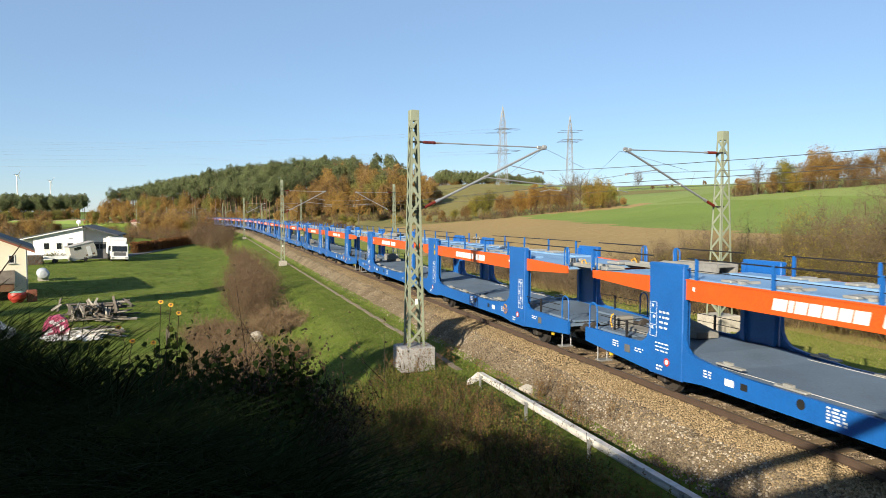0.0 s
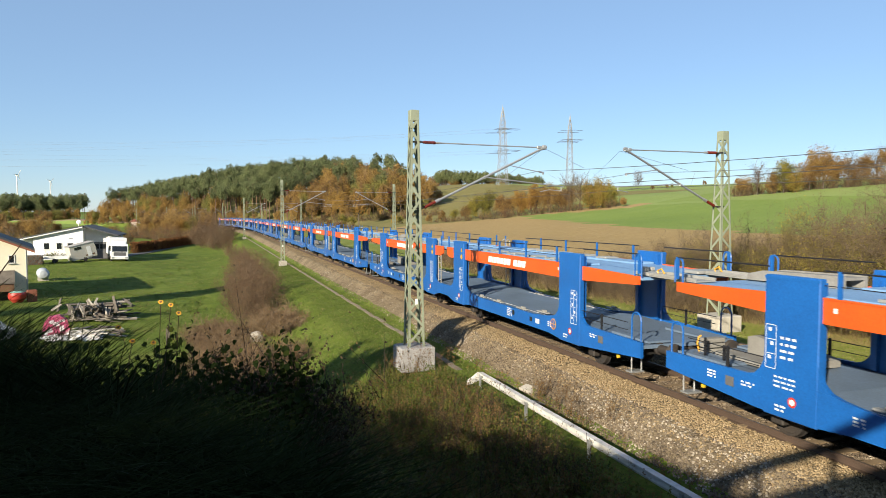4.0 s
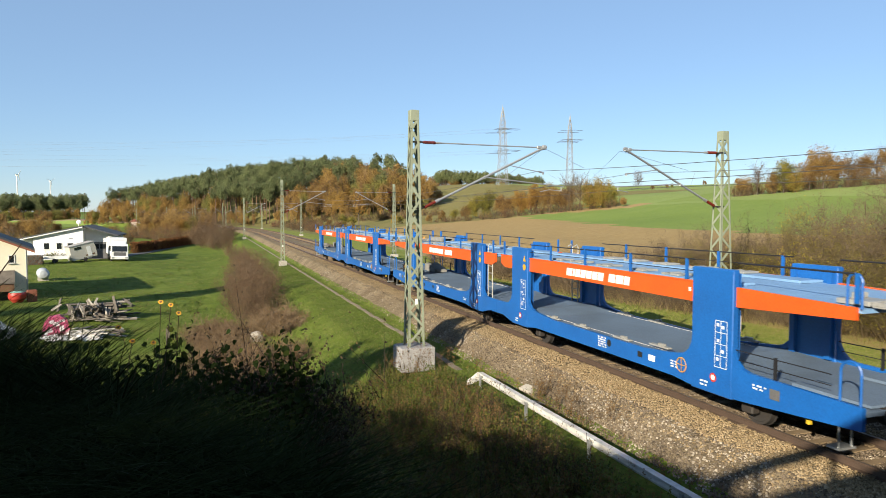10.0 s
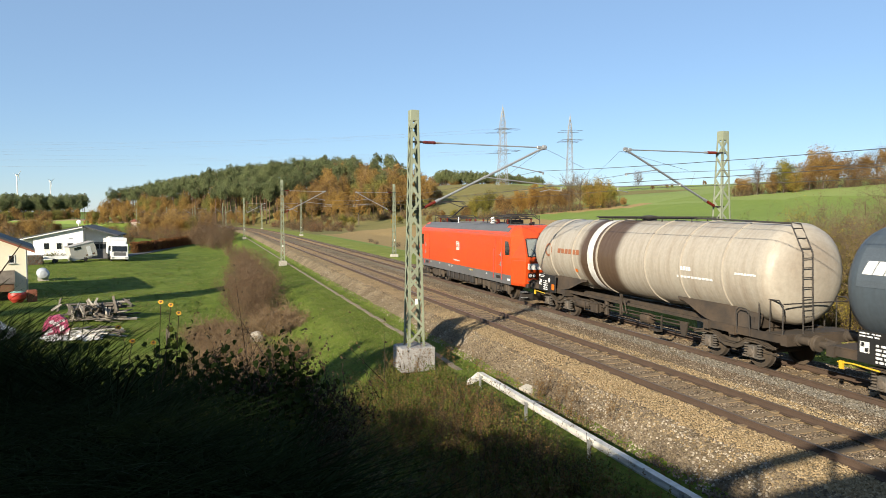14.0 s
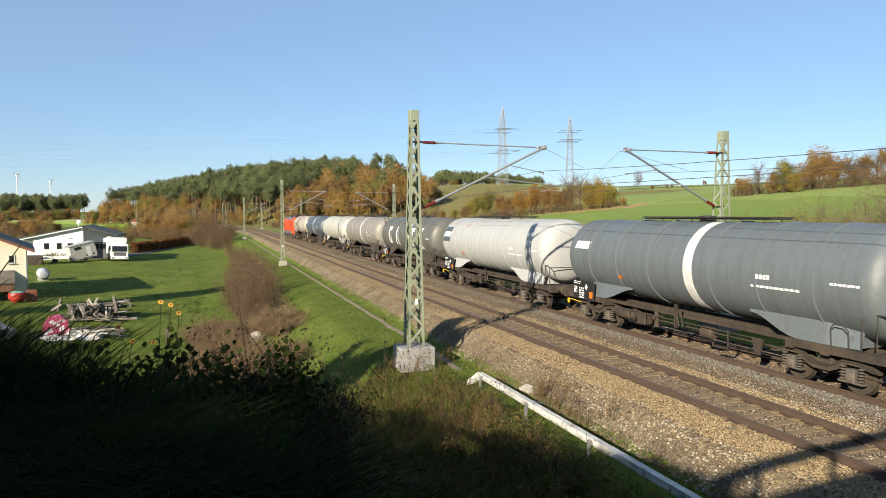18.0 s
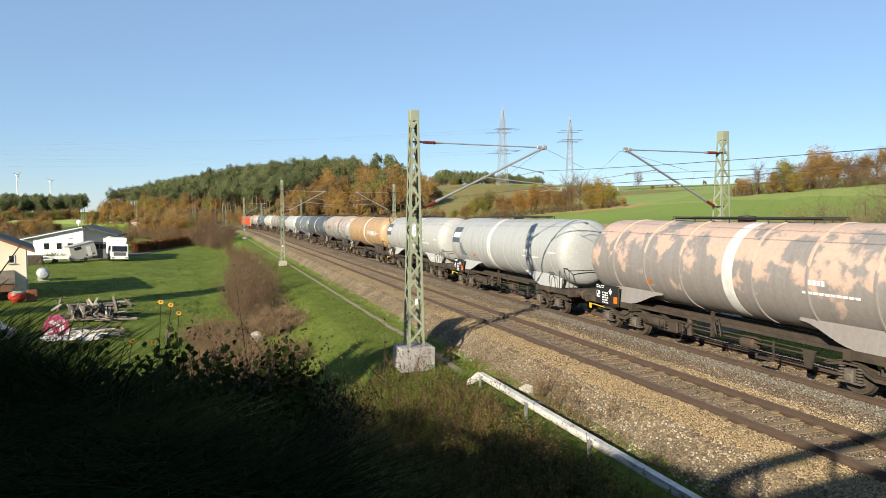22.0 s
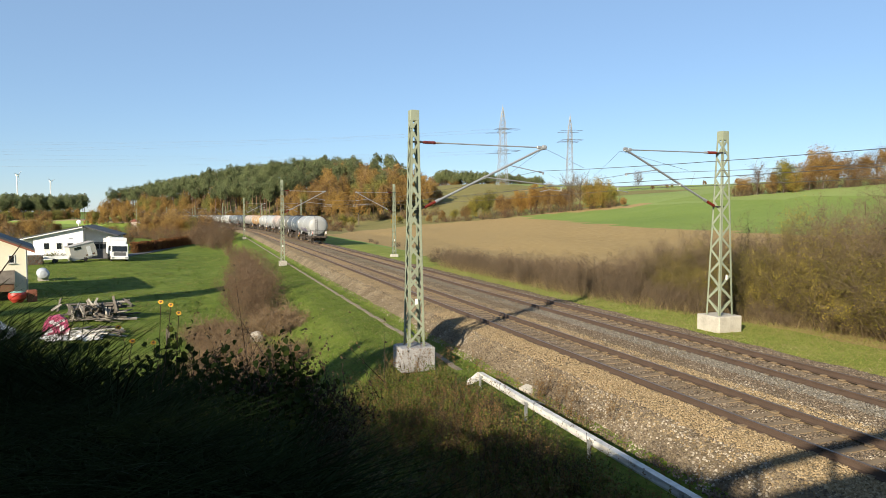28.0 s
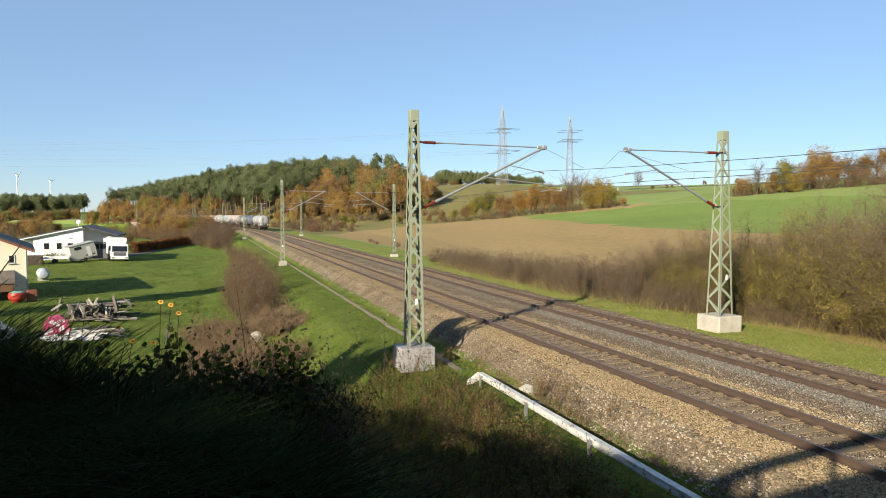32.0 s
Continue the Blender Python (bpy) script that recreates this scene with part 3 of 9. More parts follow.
def mast(at, height, side, reach, heavy=True, base_w=0.62, top_w=0.29, found=(1.25, 1.25), depth=0.95, zlow=0.0, arm=True, turn=0.0, over=0.2, foot=4.65, reg=(0.50, 0.86, 5.49), stay=0.70):
    """side +1: the arm points to +X. zlow: rail level under the mast's foot. over: how far the arm's tip stands past the track's middle."""
    th = thing("catenary_mast", "green-grey lattice steel catenary mast on a concrete block", "catenary mast", "masts along the railway", at=at @ pose(0, 0, 0, 0, 0, turn))
    for name, g in mast_parts(height, base_w, top_w, heavy, found, 15 if heavy else 14):
        part(name, g, M_MAST, th)
    g = Geo().box(-found[0] / 2, found[0] / 2, -found[1] / 2, found[1] / 2, -depth, 0.0, bevel=0.035)
    part("foundation", g, M_CONC if side < 0 or not heavy else M_CONC_GREY, th, "weathered concrete foundation block", m=pose(0, 0, 0, 0, 0, 0))
    if not arm:
        return th
    wz = lambda z: (base_w + (top_w - base_w) * z / height) / 2
    zt, zb = zlow + 6.98, zlow + foot
    x0t, x0b = side * (wz(zt) + 0.02), side * (wz(zb) + 0.02)
    tip = Vector((side * (reach + over), 0, zlow + 6.94))
    for zz, x0 in ((zt, x0t), (zb, x0b)):
        part("bracket", Geo().box(min(x0 - side * 0.34, x0 + side * 0.10), max(x0 - side * 0.34, x0 + side * 0.10), -0.07, 0.07, zz - 0.025, zz + 0.025).box(x0 - 0.03, x0 + 0.03, -0.2, 0.2, zz - 0.03, zz + 0.03), M_DARKSTEEL, th)
    for (z0, x0), tgt in (((zt, x0t), tip), ((zb, x0b), tip)):
        a = Vector((x0 + side * 0.08, 0, z0))
        d = (tgt - a)
        L = d.length
        d.normalize()
        ins = Geo()
        p = a + d * 0.10
        for k in range(9):
            ins.tube(p + d * (0.05 * k), p + d * (0.05 * k + 0.022), 0.062, 8)
        ins.tube(p - d * 0.05, p + d * 0.48, 0.035, 8)
        part("insulator", ins, M_INSUL, th, "brown ribbed insulator")
        r = 0.024 if z0 == zt else 0.042
        part("stay_tube" if z0 == zt else "bracket_tube", Geo().tube(a, a + d * 0.1, 0.02).tube(p + d * 0.44, tgt, r, 8).tube(p + d * 0.44, p + d * 0.62, r + 0.02, 8).tube(tgt - d * 0.12, tgt + d * 0.10, r + 0.022, 8), M_GALV, th)
    # registration tube and steady arm
    a = Vector((x0b + side * 0.08, 0, zb))
    f1 = a.lerp(tip, reg[0])
    drop = a.lerp(tip, stay)
    e1 = Vector((tip.x + side * reg[1], 0, zlow + reg[2]))
    part("registration_tube", Geo().tube(f1, e1, 0.022, 8).tube(e1 - Vector((side * 0.12, 0, 0)), e1 + Vector((-side * 0.12, 0, -0.18)), 0.018).tube(f1 - Vector((0, 0, .06)), f1 + Vector((0, 0, .05)), 0.04), M_GALV, th)
    part("steady_arm", Geo().line([e1 + Vector((-side * 0.12, 0, -0.16)), Vector((tip.x + side * 0.25, 0, zlow + 5.37)), Vector((tip.x - side * 0.15, 0, zlow + 5.29))], 0.014, 6), M_GALV, th)
    e2 = Vector((tip.x - side * 0.04, 0, zlow + 6.0))
    part("stay_arm", Geo().tube(drop, e2, 0.018, 6).tube(e2 - Vector((0, 0, .07)), e2 + Vector((0, 0, .02)), 0.03).tube(e2 - Vector((side * .16, 0, -.03)), e2 + Vector((side * .04, 0, 0)), 0.035), M_GALV, th)
    part("clamp", Geo().box(tip.x - 0.07, tip.x + 0.07, -0.05, 0.05, tip.z - 0.07, tip.z + 0.09, bevel=0.015).box(tip.x - side * 0.2 - 0.09, tip.x - side * 0.2 + 0.09, -0.04, 0.04, tip.z - 0.05, tip.z + 0.06, bevel=0.015), M_GALV, th, "galvanised clamp at the arm's tip")
    part("plate", Geo().box(-0.05, 0.05, -wz(1.6) - 0.03, -wz(1.6) - 0.02, 1.5, 1.7), M_WHITE, th, "small white number plate with its marks")
    return th


MAST_S = [-20.0, 23.0, 74.0, 157.0, 232.0, 300.0, 362.0, 425.0]
for k, s in enumerate(MAST_S):
    heavy = k == 1
    oL, oR = -4.9 if heavy else -4.35, 8.47 if heavy else 8.35
    zl, zr = (-0.22, 0.24) if heavy else (-0.5, -0.1)
    mL, mR = on_line(s, oL, zl), on_line(s + (0 if heavy else 1.5), oR, zr)
    mast(mL, 8.28 if heavy else 8.6, 1, abs(oL), heavy, 0.62 if heavy else 0.42, 0.29 if heavy else 0.24, (1.25, 1.1) if heavy else (0.8, 0.8), 0.85 if heavy else 0.75, -zl)
    mast(mR, 7.62 if heavy else 8.0, -1, oR - GAP, heavy, 0.74 if heavy else 0.42, 0.31 if heavy else 0.24, (1.25, 1.25) if heavy else (0.8, 0.8), 0.9, -zr, turn=4 if heavy else 0, over=0.64 if heavy else 0.2, foot=4.76, reg=(0.41, 0.46, 5.50), stay=0.66)


def sag(a, b, drop, n=10):
    a, b = Vector(a), Vector(b)
    return [a.lerp(b, k / n) - Vector((0, 0, 4 * drop * (k / n) * (1 - k / n))) for k in range(n + 1)]


# contact and carrying wires with droppers, span by span
for off in (0.0, GAP):
    ends = MAST_S
    wires = thing("overhead_line", "thin dark overhead contact and carrying wires", "overhead line", "overhead lines")
    for a, b in zip(ends, ends[1:]):
        pa, pb = on_line(a, off), on_line(b, off)
        A, B = pa @ Vector((0.2, 0, 5.45)), pb @ Vector((-0.2, 0, 5.45))
        C, D = pa @ Vector((0, 0, 6.06)), pb @ Vector((0, 0, 6.06))
        part("contact_wire", Geo().line(sag(A, B, 0.16, 8), 0.0085, 5), M_COPPER, wires)
        top = sag(C, D, 0.48, 12)
        part("carrying_wire", Geo().line(top, 0.008, 5), M_COPPER, wires)
        g = Geo()
        for k in range(1, 12, 2):
            g.tube(top[k], A.lerp(B, k / 12), 0.004, 4)
        part("dropper", g, M_COPPER, wires)
        Y = Geo()
        for m_end, sgn, at in ((pa, 1, a), (pb, -1, b)):
            zig = 0.2 if off == 0 else -0.64 if at == MAST_S[1] else -0.2
            Y.tube(m_end @ Vector((zig, 0, 6.92)), m_end @ Vector((0, sgn * 3.2, 5.98)), 0.006, 4)
        part("stitch_wire", Y, M_COPPER, wires)

# ---- rolling stock: parts that several wagons share ----
CACHE = {}


def shared(key, make, mats, smooth=False):
    """The mesh of a part, made once."""
    if key not in CACHE:
        CACHE[key] = make().mesh(key.split(":")[0], mats, smooth)
    return CACHE[key]


def wheelset_geo(r=0.46, tread=0.752):
    g = Geo()
    for s in (-1, 1):
        prof = [(0.10, -0.09), (0.12, -0.06), (r * 0.55, -0.035), (r * 0.84, -0.05), (r * 0.86, -0.07), (r, -0.068), (r + 0.012, 0.05), (r + 0.03, 0.066), (r * 0.86, 0.07), (r * 0.82, 0.02), (r * 0.5, 0.01), (0.1, 0.06)]
        g.lathe([(a, -s * b) for a, b in (prof if s > 0 else prof)], "x", 20, (s * tread, 0, r))
    g.tube((-tread, 0, r), (tread, 0, r), 0.085, 10)
    return g


def buffer_geo():
    """A buffer that points along +y."""
    return Geo().lathe([(0.0, 0.0), (0.16, 0.0), (0.16, 0.05), (0.11, 0.07), (0.11, 0.40), (0.085, 0.42), (0.085, 0.52), (0.21, 0.54), (0.225, 0.57), (0.18, 0.60), (0.0, 0.615)], "y", 16)


def bars_geo(rows, width, pitch, height, seed):
    """Lines of unreadable lettering as short bars in the xz plane, upper left corner at the origin, facing -y."""
    r = random.Random(seed)
    g = Geo()
    for k in range(rows):
        x = 0.0
        while x < width - 0.04:
            w = r.uniform(0.05, 0.16)
            w = min(w, width - x)
            g.box(x, x + w, -0.003, 0.0, -k * pitch - height, -k * pitch)
            x += w + r.uniform(0.03, 0.07)
    return g


def side_plate(m_side, y, z):
    """The pose of a flat marking on a side at x = m_side, read from outside: its x runs to the reader's right."""
    s = 1 if m_side > 0 else -1
    return Matrix(((0, -s, 0, m_side), (s, 0, 0, y), (0, 0, 1, z), (0, 0, 0, 1)))


# ---- the blue car transporters ----
def slant_blocks(widths, height, gap=0.035, lean=0.10):
    """A brand name as leaning plain blocks, one for each letter, in the xz plane."""
    g = Geo()
    x = 0.0
    for w in widths:
        if w < 0:
            x += -w
            continue
        q = [(x, 0), (x + w, 0), (x + w + lean * height * 2, height), (x + lean * height * 2, height)]
        g.prism(q, "y", -0.004, 0)
        x += w + gap
    return g, x


M_CHOCK = surface("galvanised_chock", (0.32, 0.32, 0.301), (0.211, 0.205, 0.186), 0.55, 0.3, 3, 30)
M_CABLE = surface("black_cable", (0.008, 0.008, 0.01), (0.013, 0.013, 0.013), 0.6, 0, 3, 30, 0.3, 0)
M_SIGNY = surface("sign_yellow", (0.544, 0.269, 0.013), (0.48, 0.224, 0.013), 0.5, 0, 3, 30, 0.3, 0)
M_SIGNR = surface("sign_red", (0.416, 0.032, 0.019), (0.32, 0.026, 0.013), 0.5, 0, 3, 30, 0.3, 0)


M_WHEEL = surface("wheel_orange", (0.461, 0.211, 0.032), (0.32, 0.154, 0.032), 0.5, 0, 3, 30, 0.3, 0)


def arch(x, y0, y1, z0, z1):
    """A bent tube hoop across the wagon's end."""
    r = (y1 - y0) / 2
    bend = [(x, (y0 + y1) / 2 - r * math.cos(a), z1 - r + r * math.sin(a)) for a in [math.pi * k / 8 for k in range(9)]]
    return Geo().line([(x, y0, z0)] + bend + [(x, y1, z0)], 0.023)


def transporter():
    th = thing("car_transporter", "empty blue double-deck car transporter wagon with orange side beams", "freight wagon", "wagons of the car transporter train")
    L, P1, P2 = 15.02, 3.4, 13.0
    body = [(-0.22, 0.80), (0.9, 0.72), (2.6, 0.60), (4.1, 0.60), (4.7, 0.66), (11.7, 0.66), (12.3, 0.60), (13.7, 0.60), (14.4, 0.74), (L, 0.74),
            (L, 1.22), (13.6, 1.22), (12.6, 1.30), (11.6, 1.18), (10.6, 1.10), (5.9, 1.10), (4.9, 1.18), (3.9, 1.30), (2.8, 1.24), (-0.22, 1.20)]
    for s in (-1, 1):
        g = Geo().prism(body, "x", *sorted((s * 1.42, s * 1.50)))
        part("side_sill", g, M_BLUE, th)
        x = s * 1.5
        # pillars: a broad hollow panel with a folded rim
        for k, py in enumerate((P1, P2)):
            lo, hi = sorted((s * 1.34, s * 1.505))
            pg = Geo().box(lo, hi, py - 0.63, py + 0.63, 0.56, 3.28, bevel=0.02)
            for e in (-1, 1):
                arc = [(py + e * 0.62, 1.22), (py + e * 1.12, 1.22)] + [(py + e * (1.12 - 0.5 * math.sin(a)), 1.22 + 0.5 * (1 - math.cos(a))) for a in (0.5, 0.9, 1.25, 1.57)]
                pg.prism(arc if e > 0 else arc[::-1], "x", *sorted((s * 1.40, s * 1.495)))
            pil = part("pillar", pg, M_BLUE, th, "flat blue steel pillar")
            part("pillar_rib", Geo().box(*sorted((s * 1.24, s * 1.34)), py - 0.56, py - 0.42, 1.2, 3.2).box(*sorted((s * 1.24, s * 1.34)), py + 0.42, py + 0.56, 1.2, 3.2).box(*sorted((s * 1.505, s * 1.512)), py - 0.63, py + 0.63, 3.20, 3.26), M_BLUE, pil)
            if k == 0 and s > 0:
                part("stencil", bars_geo(4, 0.36, 0.125, 0.048, 3), M_BARS, pil, "white lettering too small to read", m=side_plate(x * 1.0045, py - s * 0.22, 2.12))
                part("stencil", bars_geo(3, 0.52, 0.09, 0.035, 4), M_BARS, pil, m=side_plate(x * 1.0045, py - s * 0.36, 1.35))
                fr = Geo()
                for a in range(4):
                    fr.box(0.0, 0.26, -0.003, 0, -a * 0.28 - 0.012, -a * 0.28)
                for a in (0.0, 0.248):
                    fr.box(a, a + 0.012, -0.003, 0, -0.85, 0)
                for a, b in ((0.07, 0.06), (0.12, 0.33), (0.06, 0.6)):
                    fr.box(a, a + 0.07, -0.003, 0, -b - 0.07, -b)
                part("diagram", fr, M_BARS, pil, m=side_plate(x * 1.0045, py - s * 0.58, 2.32))
            else:
                fr = Geo()
                for a in range(5):
                    fr.box(0.0, 0.36, -0.003, 0, -a * 0.25 - 0.012, -a * 0.25)
                for a in (0.0, 0.17, 0.348):
                    fr.box(a, a + 0.012, -0.003, 0, -1.0, 0)
                for a, b in ((0.05, 0.06), (0.2, 0.1), (0.06, 0.4), (0.2, 0.62), (0.05, 0.8)):
                    fr.box(a, a + 0.07, -0.003, 0, -b - 0.07, -b)
                part("diagram", fr, M_BARS, pil, m=side_plate(x * 1.0045, py + s * 0.12, 2.18))
                if k == 1:
                    part("warning_sign", Geo().prism([(0, 0), (0.2, 0), (0.1, 0.2)], "y", -0.003, 0), M_SIGNY, pil, "small yellow warning triangle", m=side_plate(x * 1.0045, py + s * 0.28, 2.82))
                    part("warning_disc", Geo().lathe([(0, -0.003), (0.11, -0.003), (0.11, 0)], "y", 16), M_SIGNY, pil, "orange warning disc", m=side_plate(x * 1.0045, py + s * 0.38, 2.62))
            part("round_mark", Geo().lathe([(0, -0.003), (0.1, -0.003), (0.1, 0)], "y", 16).lathe([(0.0, -0.006), (0.06, -0.006), (0.06, -0.003)], "y", 12, mat=1), [M_SIGNR, M_WHITE], pil, m=side_plate(x * 1.0045, py + s * 0.08, 0.92))
            part("stencil", bars_geo(2, 0.3, 0.08, 0.04, 7), M_BARS, pil, m=side_plate(x * 1.0045, py - s * 0.32, 0.80))
        # upper beam
        bz = [(0.02, 2.64), (0.02, 2.86), (3.0, 2.93), (14.75, 2.93), (14.75, 2.62), (14.4, 2.50), (3.4, 2.48)]
        beam = part("side_beam", Geo().prism(bz, "x", *sorted((s * 1.36, s * 1.425))).box(*sorted((s * 1.36, s * 1.44)), 3.0, 14.75, 2.925, 2.955), M_ORANGE, th, "orange upper side beam with white blocks of a brand name")
        widths = [0.34, 0.12, 0.27, 0.27, 0.29, 0.26, 0.29, -0.22, 0.32, 0.34, 0.25]
        w = sum(abs(q) + (0.035 if q > 0 else 0) for q in widths)
        at = 0.0
        for q in widths:
            if q > 0:
                part("letter_block", slant_blocks([q], 0.23)[0], M_WHITE, beam, m=side_plate(s * 1.4255, 8.2 - s * w / 2 + s * at, 2.585))
            at += abs(q) + (0.035 if q > 0 else 0)
        part("mark", Geo().box(0, 0.08, -0.004, 0, 0, 0.09), M_WHITE, beam, m=side_plate(s * 1.4255, 4.25, 2.7))
        # sill markings
        for yy, rows, wd, zz, seed in ((4.75, 3, 0.24, 1.02, 11), (7.9, 5, 0.42, 1.06, 13), (2.2, 2, 0.35, 1.05, 14), (1.2, 3, 0.26, 1.08, 15), (11.5, 2, 0.36, 0.9, 16))[:5 if s > 0 else 3]:
            part("stencil", bars_geo(rows, wd, 0.062, 0.034, seed), M_BARS, th, m=side_plate(s * 1.5035, yy, zz))
        part("label_plate", Geo().box(0, 0.26, -0.004, 0, -0.15, 0), M_WHITE, th, m=side_plate(s * 1.5035, 5.5 - s * 0.1, 0.98))
        part("label_plate", Geo().box(0, 0.19, -0.004, 0, -0.14, 0), M_BLACK, th, m=side_plate(s * 1.5035, 5.95 - s * 0.1, 0.98))
        part("label_plate", Geo().box(0, 0.24, -0.006, 0, -0.2, 0), M_LGREY, th, m=side_plate(s * 1.5035, 1.75, 1.06))
        # flat black disc gives the hole its shaded inside
        part("lashing_hole", Geo().lathe([(0, -0.003), (0.10, -0.003), (0.10, 0)], "y", 14), M_BLACK, th, m=side_plate(s * 1.5035, 7.35, 0.94))
        if s < 0:
            part("hand_wheel", Geo().lathe([(0.15, -0.012), (0.165, -0.022), (0.18, -0.012), (0.165, 0.0), (0.15, -0.012)], "y", 18, caps=False).box(-0.155, 0.155, -0.016, -0.008, -0.009, 0.009).box(-0.009, 0.009, -0.016, -0.008, -0.155, 0.155), M_WHEEL, th, "orange hand brake wheel", m=side_plate(s * 1.505, 4.35, 0.98), smooth=True)
        # railings of the upper deck
        for k, yy in enumerate((0.02, 4.35, 6.55, 8.8, 10.9, 14.5)):
            part("rail_post", Geo().box(*sorted((s * 1.38, s * 1.43)), yy - 0.035, yy + 0.035, 2.93, 3.44), M_BLUE, th)
        part("hand_rail", Geo().tube((s * 1.41, 0.02, 3.43), (s * 1.41, 2.76, 3.43), 0.018).tube((s * 1.41, 4.04, 3.43), (s * 1.41, 12.36, 3.40), 0.016).tube((s * 1.41, 4.04, 3.17), (s * 1.41, 12.36, 3.15), 0.009), M_CABLE, th)
        part("end_hoop", arch(s * 1.40, -0.07, 0.21, 2.84, 3.43), M_BLUE, th)
        # lower deck railings at the outer end
        part("end_handrail", arch(s * 1.42, -0.12, 0.28, 1.18, 1.93), M_BLUE, th)
        part("guard_rail", Geo().tube((s * 1.42, 0.46, 1.62), (s * 1.42, 2.78, 1.62), 0.011).tube((s * 1.42, 0.46, 1.42), (s * 1.42, 2.78, 1.42), 0.009).box(*sorted((s * 1.40, s * 1.44)), 1.68, 1.74, 1.2, 1.66), M_CABLE, th)
        # white edge lines and chocks
        part("deck_line", Geo().box(*sorted((s * 1.20, s * 1.235)), 5.0, 11.6, 1.105, 1.109), M_WHITE, th)
        for yy, z in ((5.0, 1.19), (6.6, 1.10), (8.7, 1.10), (10.4, 1.10)):
            part("wheel_chock", Geo().box(*sorted((s * 1.26, s * 1.40)), yy, yy + 0.75, z, z + 0.045, bevel=0.012).box(*sorted((s * 1.29, s * 1.37)), yy + 0.2, yy + 0.42, z + 0.045, z + 0.10), M_CHOCK, th, "galvanised wheel chock")
        for yy in (4.9, 6.3, 7.9, 9.4, 10.6):
            part("wheel_chock", Geo().box(*sorted((s * 0.72, s * 1.22)), yy, yy + 0.30, 2.965, 3.02, bevel=0.012).box(*sorted((s * 0.72, s * 1.22)), yy + 0.5, yy + 0.62, 2.965, 3.02), M_CHOCK, th, "galvanised wheel chock")
        part("buffer", shared("buffer", buffer_geo, M_DARKSTEEL, True), None, th, m=pose(s * 0.875, -0.12, 1.0, 0, 0, 180))
        part("step", Geo().box(*sorted((s * 1.05, s * 1.45)), 0.25, 0.5, 0.32, 0.36).tube((s * 1.4, 0.3, 0.36), (s * 1.4, 0.3, 0.85), 0.02).tube((s * 1.1, 0.3, 0.36), (s * 1.1, 0.3, 0.85), 0.02), M_GALV, th)
        part("tank_light", Geo().box(*sorted((s * 1.34, s * 1.42)), 0.9, 0.98, 0.58, 0.66, bevel=0.01), M_YELLOW, th)
    # decks
    dk = [(-0.20, 1.12), (2.9, 1.16), (4.0, 1.20), (5.2, 1.09), (11.4, 1.09), (12.5, 1.20), (13.6, 1.14), (L - 0.02, 1.12)]
    part("lower_deck", Geo().prism(dk + [(y, z - 0.09) for y, z in reversed(dk)], "x", -1.419, 1.419), M_DECK, th, "grey-blue sheet steel lower deck")
    up = [(-0.06, 2.83), (3.0, 2.90), (14.72, 2.90)]
    part("upper_deck", Geo().prism(up + [(y, z - 0.07) for y, z in reversed(up)], "x", -1.36, 1.36), M_LBLUE, th, "light blue upper deck")
    for s in (-1, 1):
        part("wheel_track", Geo().box(*sorted((s * 0.62, s * 1.30)), 3.1, 14.7, 2.902, 2.965, bevel=0.01), M_LBLUE, th)
    for yy in (4.6, 7.0, 9.4, 11.8):
        part("cross_girder", Geo().box(-1.36, 1.36, yy - 0.06, yy + 0.06, 2.62, 2.83), M_BLUE, th)
    part("underframe", Geo().box(-0.45, 0.45, 0.1, L - 0.1, 0.72, 1.02).box(-1.4, 1.4, 0.05, 0.25, 0.82, 1.12).box(-1.4, 1.4, L - .25, L - .05, 0.82, 1.12), M_BLACK, th)
    for yy in (2.75, 12.35):
        part("wheelset", shared("wheelset:t", lambda: wheelset_geo(0.40), M_DARKSTEEL, True), None, th, m=pose(0, yy, 0))
        for s in (-1, 1):
            part("axle_box", Geo().box(*sorted((s * 0.9, s * 1.12)), yy - 0.16, yy + 0.16, 0.26, 0.58, bevel=0.03).box(*sorted((s * 0.96, s * 1.06)), yy - 0.6, yy + 0.6, 0.58, 0.66), M_DARKSTEEL, th)
    part("coupling", Geo().tube((0, 0.1, 1.0), (0, -0.55, 0.95), 0.06).tube((0, -0.55, 0.95), (0, -0.72, 0.85), 0.04), M_DARKSTEEL, th)
    # bridging plates and a ladder
    for s in (-1, 1):
        part("ramp_plate", Geo().prism([(-0.15, 1.15), (-0.15, 1.20), (1.5, 1.215), (1.5, 1.15)], "x", s * 0.88 - 0.34, s * 0.88 + 0.34), M_DECK, th, "grey bridging plate at the wagon end")
    lad = Geo()
    for yy in (14.0, 14.42):
        lad.line([(1.40, yy, 1.12), (1.40, yy, 3.2), (1.34, yy, 3.3), (1.2, yy, 3.22)], 0.024)
    for k in range(7):
        lad.tube((1.40, 14.0, 1.35 + k * 0.27), (1.40, 14.42, 1.35 + k * 0.27), 0.016)
    part("ladder", lad, M_CHOCK, th, "galvanised ladder between the decks")
    return th


# ---- the tank wagons ----
TR, TZ, TH = 1.47, 2.74, 6.95       # the barrel: radius, height of its axis, half length


def on_barrel(u, v, lift=0.013):
    """A place on the barrel's side towards -x: u along, to a reader's right (-y), v up along the skin."""
    a = v / TR
    return (-(TR + lift) * math.cos(a), -u, TZ + (TR + lift) * math.sin(a))


